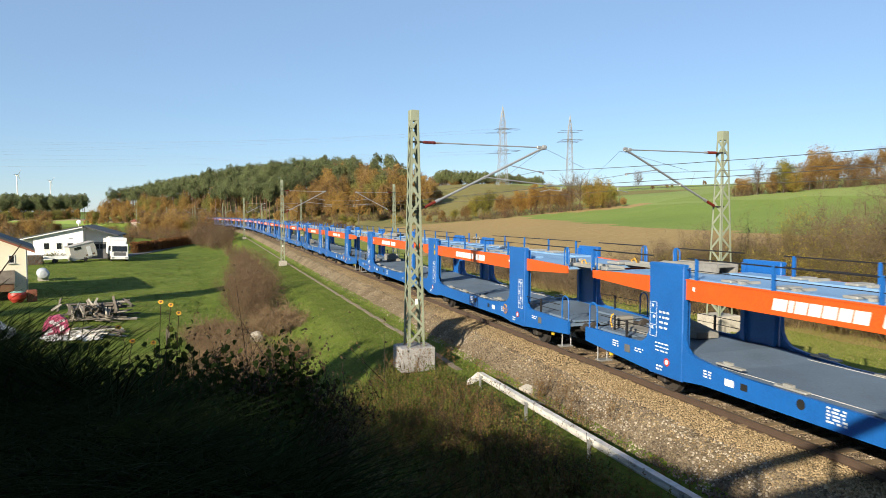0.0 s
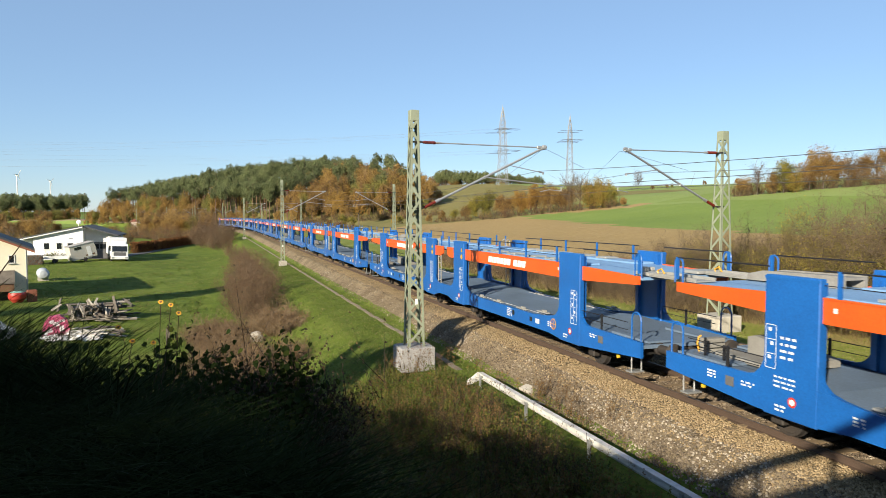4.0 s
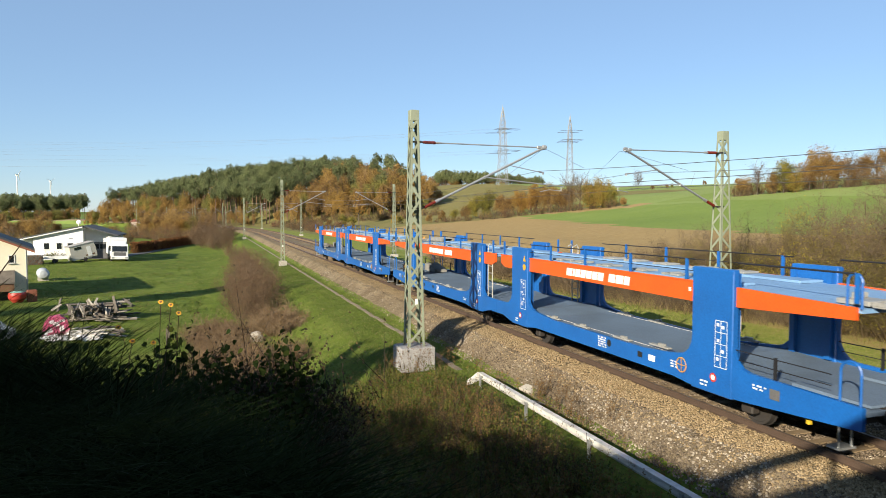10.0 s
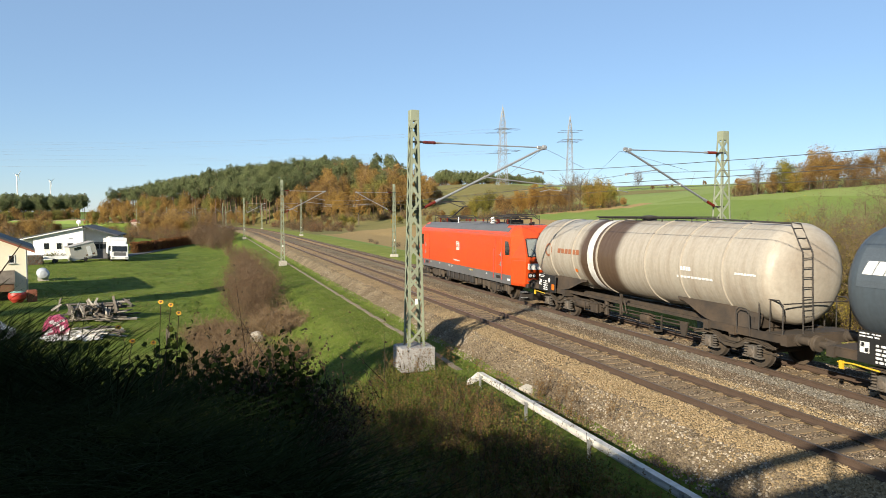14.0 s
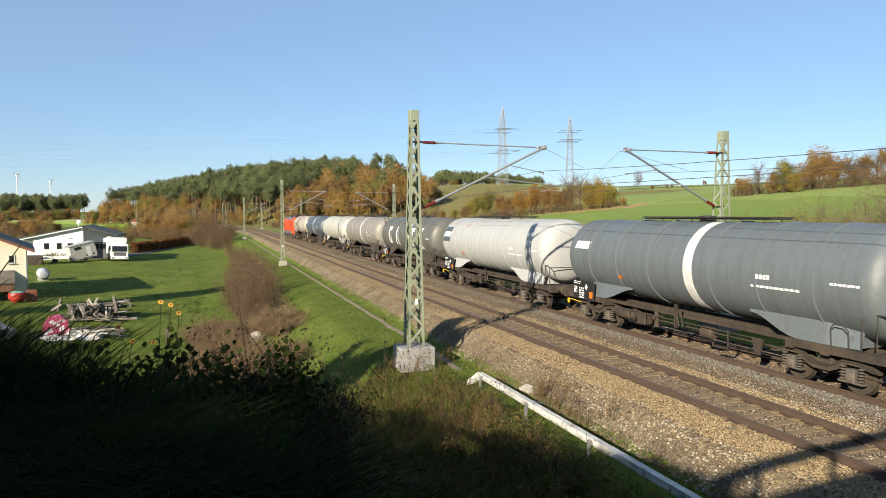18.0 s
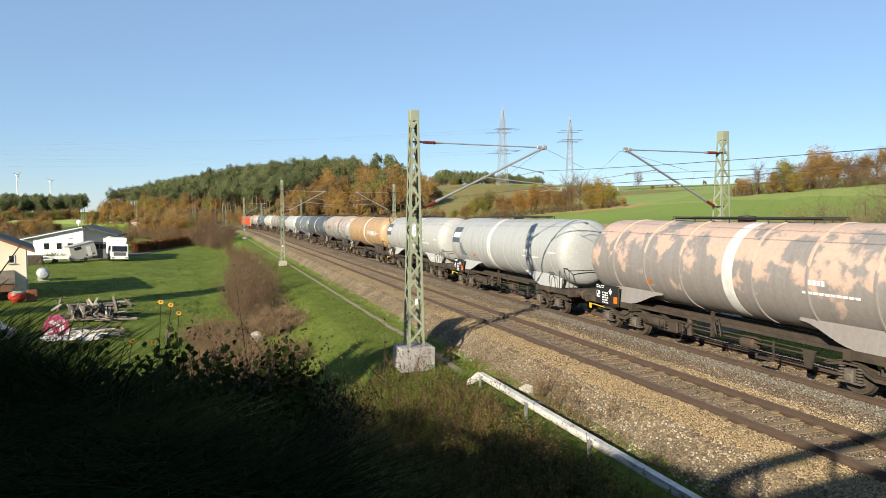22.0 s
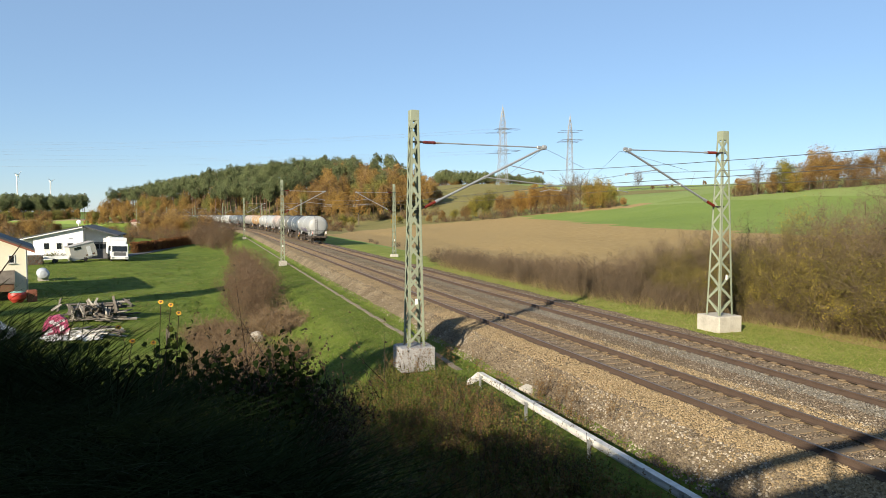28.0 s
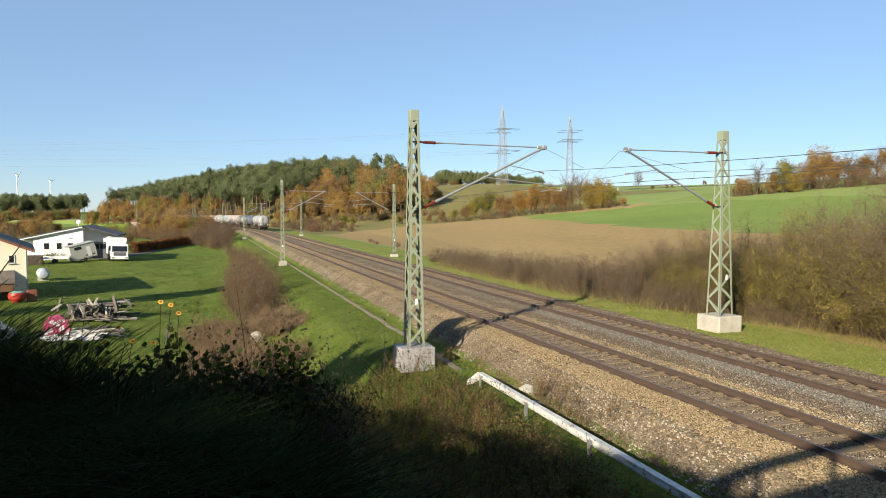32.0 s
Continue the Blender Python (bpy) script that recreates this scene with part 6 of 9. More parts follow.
    for y in (-2.4, -1.2, 0.0, 1.3, 2.3):
        part("roof_insulator", Geo().lathe([(0.04, 3.92), (0.075, 3.95), (0.04, 4.0), (0.075, 4.04), (0.04, 4.08), (0.06, 4.11), (0.03, 4.16)], "z", 12, (0.2, y, 0)), M_INSUL, th)
    part("white_insulator", Geo().lathe([(0.1, 3.92), (0.16, 3.97), (0.1, 4.02), (0.16, 4.07), (0.1, 4.12), (0.14, 4.2), (0.05, 4.3)], "z", 12, (-0.5, -3.1, 0)), M_WHITE, th)
    part("roof_hatch", Geo().box(-0.9, 0.9, -2.2, 1.4, 3.92, 4.0, bevel=0.02), M_LGREY, th)
    part("aerial", Geo().box(-0.95, -0.89, 1.4, 1.46, 3.9, 4.28), M_WHITE, th)
    return th


V_BLUE, V_TANK = -32.35, 24.2
# small unevenness of the tank train's run: seconds, metres
RUN_T, RUN_S = (12.0, 12.5, 13.0, 13.5, 14.0, 14.3, 17.0, 21.0, 22.0, 23.0, 24.0, 25.0, 28.0), (-0.4, 0.0, 0.40, 0.48, 0.72, 0.7, 0.0, 0.05, 0.75, 0.3, 0.05, 0.45, 0.45)
unit = transporter()
blue_things = []
for k in range(13):
    for turned in (True, False):
        ob = unit if not blue_things else copy_thing(unit, Matrix())
        blue_things.append((ob, 31.5 * k + (0.0 if turned else 30.05), turned))


def folded_ramps(turned):
    """The hinged ramps at a transporter's outer end: folded up thick on one wagon, laid flat on its neighbour."""
    out = []
    if not turned:
        out.append(("ramp_plate", Geo().box(-1.15, -0.55, 0.0, 0.65, 2.86, 2.95, bevel=0.01).box(-1.1, -0.95, 0.25, 0.4, 2.94, 3.08, bevel=0.02).box(-0.75, -0.6, 0.45, 0.57, 2.94, 3.05, bevel=0.02), M_CHOCK, "grey hinged plate at the end of the upper deck"))
        out.append(("ramp_plate", Geo().box(0.4, 1.1, 0.0, 0.65, 2.86, 2.945, bevel=0.01), M_CHOCK, "grey hinged plate at the end of the upper deck"))
        return out
    g = Geo().prism([(0.1, 2.87), (0.15, 3.02), (0.6, 3.12), (2.75, 3.16), (2.75, 2.90)], "x", -1.22, -1.14).prism([(0.1, 2.87), (0.15, 3.02), (0.6, 3.12), (2.75, 3.16), (2.75, 2.90)], "x", -0.62, -0.54)
    g.prism([(0.15, 3.00), (0.6, 3.09), (2.75, 3.13), (2.75, 3.07), (0.6, 3.03), (0.15, 2.94)], "x", -1.14, -0.62)
    for y in (1.0, 1.6, 2.2):
        g.box(-1.14, -0.62, y, y + 0.06, 2.88, 3.05)
    out.append(("folded_ramp", g, M_RAMP, "thick grey folded ramp on the upper deck"))
    for x in (-0.88, 0.88):
        g = Geo().box(x - 0.30, x + 0.30, -1.38, 0.35, 2.855, 2.895, bevel=0.01).box(x - 0.30, x - 0.25, -1.38, 0.35, 2.895, 2.96).box(x + 0.25, x + 0.30, -1.38, 0.35, 2.895, 2.96)
        out.append(("bridging_ramp", g, M_CHOCK, "grey bridging ramp across the gap of the upper decks"))
        out.append(("ramp_handle", Geo().line([(x + 0.2, -1.1, 2.89), (x + 0.2, -1.16, 3.02), (x + 0.2, -1.0, 3.08), (x + 0.2, -0.9, 2.98), (x + 0.2, -0.92, 2.89)], 0.02), M_SIGNY, "yellow handle"))
    g = Geo()
    for z in (1.18, 1.30, 1.42):
        g.box(0.25, 0.80, 0.08, 0.34, z, z + 0.10, bevel=0.02)
    out.append(("folded_ramp", g, M_RAMP, "stack of grey folded ramp boards"))
    g = Geo().prism([(0.5, 1.18), (0.5, 1.56), (0.7, 1.62), (2.4, 1.34), (2.4, 1.18)], "x", -0.95, -0.25).box(0.25, 0.75, 0.55, 1.9, 1.18, 1.30, bevel=0.02)
    out.append(("folded_ramp", g, M_RAMP, "thick grey folded ramp on the lower deck"))
    out.append(("ramp_handle", Geo().line([(0.83, 0.12, 1.20), (0.86, 0.09, 1.38), (0.84, 0.11, 1.54), (0.78, 0.12, 1.58)], 0.022), M_SIGNY, "yellow handle"))
    out.append(("ramp_upright", Geo().box(1.02, 1.06, 0.55, 0.60, 1.16, 1.62).box(1.02, 1.06, 1.15, 1.20, 1.16, 1.55), M_CABLE, ""))
    return out


M_RAMP = surface("ramp_grey", (0.20, 0.195, 0.18), (0.12, 0.115, 0.10), 0.8, 0, 2.5, 25, 0.5, 0.3)
END_PARTS = {turned: [(name, g.mesh(name, m), label) for name, g, m, label in folded_ramps(turned)] for turned in (True, False)}
for ob, q, turned in blue_things:
    for name, me, label in END_PARTS[turned]:
        part(name, me, None, ob, label)
tank_things = [(tank_wagon(k), 16.55 * k + 8.24) for k in range(16)]
loco = locomotive()


def motions():
    times = [t / 2 for t in range(0, 65)]
    for ob, q, turned in blue_things:
        walk(ob, [(t, on_line(24.74 + 1.32 * (1 - float(smooth(3.3, 5.7, t))) + V_BLUE * (t - 11.4) - q) @ pose(0, 0, 0, 0, 0, 180 if turned else 0)) for t in times])
    for ob, q in tank_things:
        walk(ob, [(t, on_line(22.0 + float(np.interp(t, RUN_T, RUN_S)) + V_TANK * (t - 13.7) - q, GAP)) for t in times])
    turn_rotors()
    walk(loco, [(t, on_line(22.0 + float(np.interp(t, RUN_T, RUN_S)) - 0.4 + V_TANK * (t - 13.7) + 9.45, GAP)) for t in times])

# ---- guard rail by the path ----
M_GUARD = surface("guard_rail_white", (0.592, 0.584, 0.552), (0.269, 0.256, 0.224), 0.6, 0, 2.5, 20, 0.7, 0.1)
guard = thing("guard_rail", "low white-painted steel guard rail with peeling paint", "guard rail")
GA, GB = Vector((-3.80, 19.45, -0.63)), Vector((-3.78, 6.2, -0.63))
u = (GB - GA).normalized()
prof = [(-0.03, -0.15), (0.02, -0.13), (0.035, -0.05), (0.0, 0.0), (0.035, 0.05), (0.02, 0.13), (-0.03, 0.15), (-0.05, 0.15), (-0.03, 0.05), (-0.045, 0.0), (-0.03, -0.05), (-0.05, -0.15)]
g = Geo()
for p in (GA, GB):
    g.v.extend([(p.x + 0.02 - a * 1.6, p.y, p.z + 0.03 + b * 0.68) for a, b in prof])
g.f += [(i, (i + 1) % 12, 12 + (i + 1) % 12, 12 + i) for i in range(12)] + [tuple(range(11, -1, -1)), tuple(range(12, 24))]
g.m += [0] * 14
part("beam", g, M_GUARD, guard)
part("top_flange", Geo().add([(GA.x - 0.09, GA.y, GA.z + 0.135), (GA.x + 0.07, GA.y, GA.z + 0.135), (GB.x + 0.07, GB.y, GB.z + 0.135), (GB.x - 0.09, GB.y, GB.z + 0.135), (GA.x - 0.09, GA.y, GA.z + 0.15), (GA.x + 0.07, GA.y, GA.z + 0.15), (GB.x + 0.07, GB.y, GB.z + 0.15), (GB.x - 0.09, GB.y, GB.z + 0.15)],
                              [(3, 2, 1, 0), (4, 5, 6, 7), (0, 1, 5, 4), (1, 2, 6, 5), (2, 3, 7, 6), (3, 0, 4, 7)]), M_GUARD, guard)
part("end_piece", Geo().prism([(-4.22, -0.86), (-4.22, -0.74), (-3.86, -0.50), (-3.70, -0.50), (-3.70, -0.72), (-3.86, -0.74)], "y", 19.40, 19.54), M_GUARD, guard, "bent end piece", m=pose(0, 0, 0))
for y in (19.25, 16.05, 12.9, 9.8, 7.0):
    k = (y - GA.y) / (GB.y - GA.y)
    p = GA.lerp(GB, k)
    part("post", Geo().box(p.x - 0.115, p.x - 0.105, y - 0.04, y + 0.04, gz(p.x, y) - 0.3, p.z + 0.1).box(p.x - 0.105, p.x - 0.06, y - 0.04, y - 0.03, gz(p.x, y) - 0.3, p.z + 0.1), M_GALV, guard)
slab = Geo().box(-0.35, 0.35, -0.18, 0.18, 0.0, 0.05, bevel=0.01)
tagged(part("concrete_slab", slab, M_CONC, None, m=pose(-2.95, 17.0, gz(-2.95, 17.0), 4, 18, 30)), "pale loose concrete slab lying beside the ballast", "slab")


# ---- the road bridge behind the camera ----
bridge = thing("road_bridge", "concrete road bridge with a steel railing over the railway", "bridge", at=pose(-15.3, -2.45, 0, 0, 0, 4.4) @ pose(15.3, 2.45, 0))
part("deck", Geo().box(-17.5, 20.0, -9.5, -2.45, 5.9, 6.55, bevel=0.05), M_CONC, bridge)
for x in (-13.0, 19.0):
    part("abutment", Geo().box(x - 1.0, x + 1.0, -9.3, -2.6, -4.0, 5.9), M_CONC, bridge)
for y in (-2.55, -9.35):
    rise = lambda x: 7.0 + 0.045 * min(x + 18, 14)
    g = Geo()
    for a, b in ((-18.6, -4.0), (-4.0, 19.9)):
        q = [(-0.03, 0.0), (0.03, 0.06), (-0.02, 0.16), (0.03, 0.26), (-0.03, 0.34), (-0.045, 0.17)]
        g.add([(xx, y + u_, rise(xx) + w_) for xx in (a, b) for u_, w_ in q], [(5, 4, 3, 2, 1, 0), (6, 7, 8, 9, 10, 11)] + [(i, (i + 1) % 6, 6 + (i + 1) % 6, 6 + i) for i in range(6)])
    part("guard_beam", g, M_GALV, bridge, "galvanised guard beam")
    for x in np.arange(-17, 20, 2.0):
        part("railing_post", Geo().box(x - 0.05, x + 0.05, y - 0.04, y + 0.04, 6.55, rise(x) + 0.3), M_GALV, bridge)



# ---- houses and yard ----
M_RENDER_Y = surface("cream_render", (0.62, 0.585, 0.455), (0.53, 0.50, 0.39), 0.9, 0, 0.8, 30, 0.4, 0.1)
M_RENDER_W = surface("white_render", (0.64, 0.64, 0.632), (0.544, 0.544, 0.528), 0.9, 0, 0.8, 30, 0.4, 0.1)
M_ROOF = surface("dark_roof", (0.035, 0.038, 0.042), (0.058, 0.058, 0.058), 0.7, 0, 1.2, 20, 0.5, 0.2)
M_TILE = surface("red_tile", (0.211, 0.07, 0.038), (0.128, 0.051, 0.032), 0.8, 0, 1.2, 20, 0.6, 0.2)
M_WOOD = surface("brown_wood", (0.128, 0.064, 0.029), (0.07, 0.038, 0.019), 0.8, 0, 1.5, 20, 0.6, 0.15)
M_GREYWOOD = surface("weathered_timber", (0.128, 0.109, 0.09), (0.051, 0.044, 0.035), 0.9, 0, 1.5, 18, 0.8, 0.25)
M_PALEWOOD = surface("bleached_timber", (0.330, 0.300, 0.250), (0.180, 0.160, 0.130), 0.9, 0, 1.5, 18, 0.8, 0.25)
M_PINK = surface("pink_cover", (0.416, 0.064, 0.141), (0.32, 0.045, 0.102), 0.7, 0, 2.0, 20, 0.5, 0.2)
M_REDPL = surface("red_plastic", (0.352, 0.032, 0.022), (0.269, 0.026, 0.019), 0.45, 0, 2.0, 20, 0.4, 0.05)
M_CREAM = surface("cream_panel", (0.422, 0.403, 0.352), (0.32, 0.301, 0.256), 0.6, 0, 1.5, 20, 0.5, 0.05)
M_TYRE = surface("tyre_rubber", (0.013, 0.013, 0.013), (0.026, 0.022, 0.019), 0.85, 0, 3, 30, 0.5, 0.1)


def window(parent, x, y, z, w, h, name="window", shut=False):
    """A window in a wall that faces -y."""
    fr = part(name, Geo().box(x, x + w, y - 0.05, y + 0.02, z, z + 0.07).box(x, x + w, y - 0.05, y + 0.02, z + h - 0.07, z + h).box(x, x + 0.07, y - 0.05, y + 0.02, z, z + h).box(x + w - 0.07, x + w, y - 0.05, y + 0.02, z, z + h), M_WHITE, parent)
    part("pane", Geo().box(x + 0.07, x + w - 0.07, y - 0.025, y - 0.01, z + 0.07, z + h - 0.07), M_GLASS_DARK, fr)
    part("sill", Geo().box(x - 0.06, x + w + 0.06, y - 0.13, y, z - 0.05, z), M_CONC, fr)


YH = -3.1
yh = thing("yellow_house", "cream rendered house with a low gabled roof", "house", at=pose(-26.9, 68.3, 0, 0, 0, 13) @ pose(27.3, -67.0, 0))
hx0, hx1, hy0, hy1 = -37.0, -27.3, 67.0, 78.0
gab = [(hx0, YH - 0.6), (hx1, YH - 0.6), (hx1, 1.45), ((hx0 + hx1) / 2, 3.45), (hx0, 1.45)]
part("wall", Geo().prism(gab, "y", hy0, hy1), M_RENDER_Y, yh)
for s in (-1, 1):
    xm, xe = (hx0 + hx1) / 2, ((hx0 if s < 0 else hx1) + s * 0.55)
    q = [(xm, 3.62), (xe, 1.24), (xe, 1.42), (xm, 3.80)]
    part("roof", Geo().prism(q, "y", hy0 - 0.6, hy1 + 0.6), M_TILE if s < 0 else M_ROOF, yh)
    part("verge_board", Geo().prism([(xm, 3.46), (xe, 1.08), (xe, 1.26), (xm, 3.64)], "y", hy0 - 0.62, hy0 - 0.55), M_TILE, yh)
window(yh, -28.75, hy0, 0.18, 0.5, 0.74)
window(yh, -34.5, hy0, -0.75, 0.9, 1.0)
part("porch_roof", Geo().prism([(hy0 - 1.3, -1.50), (hy0 - 1.3, -1.38), (hy0, -0.42), (hy0, -0.55)], "x", -31.6, -28.3), M_GREYWOOD, yh, "weathered lean-to roof over the yard door")
part("porch_boarding", Geo().box(-31.5, -28.35, hy0 - 1.22, hy0 - 1.16, -2.15, -1.5), M_WOOD, yh, "brown boarding under the lean-to roof")
for px_ in (-31.4, -28.45):
    part("porch_post", Geo().box(px_ - 0.07, px_ + 0.07, hy0 - 1.22, hy0 - 1.08, YH - 0.1, -1.45), M_WOOD, yh)
# flat black panel stands for the shade inside the open doorway
part("lower_door", Geo().box(-30.6, -28.6, hy0 - 0.06, hy0 + 0.02, YH, -1.0), M_BLACK, yh, "open doorway, its inner shade drawn as a black panel")
part("downpipe", Geo().tube((hx1 - 0.1, hy0 - 0.08, YH), (hx1 - 0.1, hy0 - 0.08, 1.35), 0.05), M_GALV, yh)

WH = -3.3
wh = thing("white_house", "long white rendered house under a shallow dark roof", "house")
wx0, wx1, wx2, wy = -37.9, -30.85, -26.2, 121.5
part("wall", Geo().prism([(wx0, WH - 0.8), (wx1, WH - 0.8), (wx1, 2.42), (wx0, 0.86)], "y", wy, wy + 11), M_RENDER_W, wh)
part("side_wall", Geo().prism([(wx1 + 0.002, WH - 0.8), (wx2, WH - 0.8), (wx2, 1.0), (wx1 + 0.002, 2.42)], "y", wy + 2.2, wy + 11), M_RENDER_W, wh)
part("roof", Geo().prism([(wx0 - 1.9, 0.56), (wx1, 2.5), (wx1, 2.70), (wx0 - 1.9, 0.76)], "y", wy - 0.6, wy + 11.6), M_ROOF, wh)
part("roof", Geo().prism([(wx1, 2.5), (wx2 + 0.5, 0.92), (wx2 + 0.5, 1.10), (wx1, 2.70)], "y", wy - 0.2, wy + 11.6), M_ROOF, wh)
part("fascia", Geo().prism([(wx0 - 1.9, 0.42), (wx1, 2.36), (wx1, 2.5), (wx0 - 1.9, 0.56)], "y", wy - 0.6, wy - 0.5), M_RENDER_W, wh)
part("gutter", Geo().tube((wx0 - 1.95, wy - 0.6, 0.60), (wx0 - 1.95, wy + 11.6, 0.60), 0.07), M_GALV, wh)
for x in (-36.45, -34.7):
    window(wh, x, wy, -1.1, 0.85, 1.1)
part("door", Geo().box(-33.1, -32.3, wy - 0.05, wy + 0.02, -2.9, -0.05).box(-33.0, -32.4, wy - 0.07, wy - 0.05, -1.2, -0.2, mat=1), [M_LGREY, M_GLASS_DARK], wh, "grey door with a glass pane")
part("vent", Geo().box(-32.9, -32.3, wy - 0.04, wy, 0.55, 0.75), M_GALV, wh)
part("gate", Geo().box(wx1 + 0.9, wx2 - 0.5, wy + 2.12, wy + 2.2, WH, -0.05), M_LGREY, wh, "grey garage gate")
for k in range(3):
    part("gate_pane", Geo().box(wx1 + 1.1 + k * 1.02, wx1 + 1.95 + k * 1.02, wy + 2.09, wy + 2.13, -1.15, -0.4), M_GLASS_DARK, wh)
part("satellite_dish", Geo().lathe([(0.0, 0.0), (0.2, 0.03), (0.36, 0.11), (0.38, 0.14), (0.2, 0.07), (0.0, 0.03)], "y", 16, (-31.6, wy + 1, 3.2)).tube((-31.6, wy + 1, 2.4), (-31.6, wy + 1, 3.2), 0.03), M_WHITE, wh, "white satellite dish")
part("annexe", Geo().box(wx0 - 1.85, wx0 + 0.0, wy + 1.2, wy + 8, WH - 0.8, 0.5), M_RENDER_W, wh)

tw = thing("small_tower", "small pinkish transformer tower with a red roof", "tower")
tx, ty = -40.8, 305.0
tz = gz(tx, ty)
part("wall", Geo().box(tx - 1.1, tx + 1.1, ty - 1.1, ty + 1.1, tz - 0.5, tz + 4.6), surface("pink_render", (0.422, 0.333, 0.282), (0.32, 0.256, 0.211), 0.9), tw)
part("roof", Geo().add([(tx - 1.5, ty - 1.5, tz + 4.5), (tx + 1.5, ty - 1.5, tz + 4.5), (tx + 1.5, ty + 1.5, tz + 4.5), (tx - 1.5, ty + 1.5, tz + 4.5), (tx, ty, tz + 5.6)], [(3, 2, 1, 0), (0, 1, 4), (1, 2, 4), (2, 3, 4), (3, 0, 4)]), M_TILE, tw)
part("door", Geo().box(tx - 0.4, tx + 0.4, ty - 1.13, ty - 1.09, tz, tz + 2.0), M_LGREY, tw)


def wheel(parent, x, y, z, r, w=0.25, axis="x"):
    t = part("wheel", Geo().lathe([(r * 0.55, -w / 2), (r * 0.95, -w / 2), (r, -w / 3), (r, w / 3), (r * 0.95, w / 2), (r * 0.55, w / 2)], axis, 18, (x, y, z)), M_TYRE, parent)
    part("rim", Geo().lathe([(0.0, -w * 0.3), (r * 0.58, -w * 0.45), (r * 0.58, w * 0.45), (0.0, w * 0.3)], axis, 14, (x, y, z)), M_GALV, t)


# lorry
lz = gz(-27.6, 124)
lorry = thing("lorry", "white lorry with a tall cab parked beside the house", "lorry", at=pose(-24.9, 115.0, lz, 0, 2, 12))
part("cab", Geo().prism([(-0.2, 0.75), (-0.18, 1.55), (0.12, 2.45), (0.35, 2.68), (2.1, 2.76), (2.1, 0.75)], "x", -1.18, 1.18), M_WHITE, lorry)
part("windscreen", Geo().add([(-1.06, -0.19, 1.58), (1.06, -0.19, 1.58), (1.06, 0.08, 2.42), (-1.06, 0.08, 2.42), (-1.06, -0.1, 1.57), (1.06, -0.1, 1.57), (1.06, 0.2, 2.42), (-1.06, 0.2, 2.42)], [(0, 1, 2, 3), (0, 4, 5, 1), (2, 6, 7, 3)]), M_GLASS_DARK, lorry)
part("grille", Geo().box(-0.85, 0.85, -0.23, -0.19, 0.95, 1.5), M_LGREY, lorry)
part("bumper", Geo().box(-1.24, 1.24, -0.35, 0.0, 0.4, 0.85, bevel=0.05), M_WHITE, lorry)
for s in (-1, 1):
    part("headlight", Geo().box(s * 0.95 - 0.18, s * 0.95 + 0.18, -0.37, -0.33, 0.55, 0.75), M_GALV, lorry)
    part("mirror", Geo().box(s * 1.42 - 0.1, s * 1.42 + 0.1, 0.0, 0.12, 1.8, 2.5, bevel=0.03), M_BLACK, lorry)
    for y in (0.8, 5.6):
        wheel(lorry, s * 1.05, y, 0.5, 0.5, 0.3)
part("box_body", Geo().box(-1.25, 1.25, 2.25, 7.5, 1.0, 3.62, bevel=0.04), M_WHITE, lorry)
part("chassis", Geo().box(-0.5, 0.5, 0.3, 7.4, 0.55, 0.95), M_BLACK, lorry)
for s_ in (-1, 1):
    part("side_window", Geo().prism([(0.25, 1.62), (0.45, 2.40), (1.2, 2.42), (1.2, 1.62)], "x", *sorted((s_ * 1.18, s_ * 1.195))), M_GLASS_DARK, lorry)
    part("side_guard", Geo().box(*sorted((s_ * 1.2, s_ * 1.23)), 2.6, 4.8, 0.5, 0.9), M_LGREY, lorry)
part("roof_fairing", Geo().prism([(0.7, 2.72), (1.9, 2.75), (1.9, 3.3), (1.3, 3.2)], "x", -0.95, 0.95), M_WHITE, lorry)

# caravan
cz = gz(-31.2, 113)
van = thing("caravan", "cream touring caravan with a faded roof", "caravan", at=pose(-29.9, 115.5, cz + 0.15, 0, -13, 28))
part("body", Geo().prism([(-1.75, 0.45), (-1.9, 0.8), (-1.8, 2.55), (1.7, 2.62), (1.85, 1.9), (1.8, 0.45)], "y", -1.0, 1.0), M_CREAM, van)
part("roof", Geo().box(-1.9, 1.8, -1.06, 1.06, 2.56, 2.70, bevel=0.03), M_CONC_GREY, van)
part("window", Geo().box(-1.2, -0.2, -1.03, -1.0, 1.95, 2.35), M_GLASS_DARK, van)
part("name_strip", Geo().box(0.2, 1.5, -1.02, -1.0, 0.75, 0.95), M_WOOD, van)
part("door", Geo().box(0.5, 1.1, -1.03, -1.0, 0.6, 2.1), M_WHITE, van)
for s in (-1, 1):
    wheel(van, 0.0, s * 0.9, 0.32, 0.32, 0.2, "y")
part("drawbar", Geo().tube((-2.0, 0, 0.45), (-3.1, 0, 0.4), 0.05), M_GALV, van)

# flat trailer
tz2 = gz(-36.0, 112.5)
tr = thing("flat_trailer", "small white flat trailer loaded with brushwood", "trailer", at=pose(-33.4, 112.5, tz2, 0, 0, 6))
part("bed", Geo().box(-2.0, 2.0, -0.9, 0.9, 0.6, 0.75), M_WHITE, tr)
for s in (-1, 1):
    part("side_board", Geo().box(-2.0, 2.0, s * 0.9 - 0.03, s * 0.9 + 0.03, 0.75, 1.1), M_WHITE, tr)
    wheel(tr, 0.2, s * 0.8, 0.33, 0.33, 0.2, "y")
part("drawbar", Geo().tube((-2.0, 0, 0.62), (-3.2, 0, 0.45), 0.05), M_GALV, tr)
firewood = thing("firewood_stack", "stack of split grey-brown firewood beside the house", "firewood")
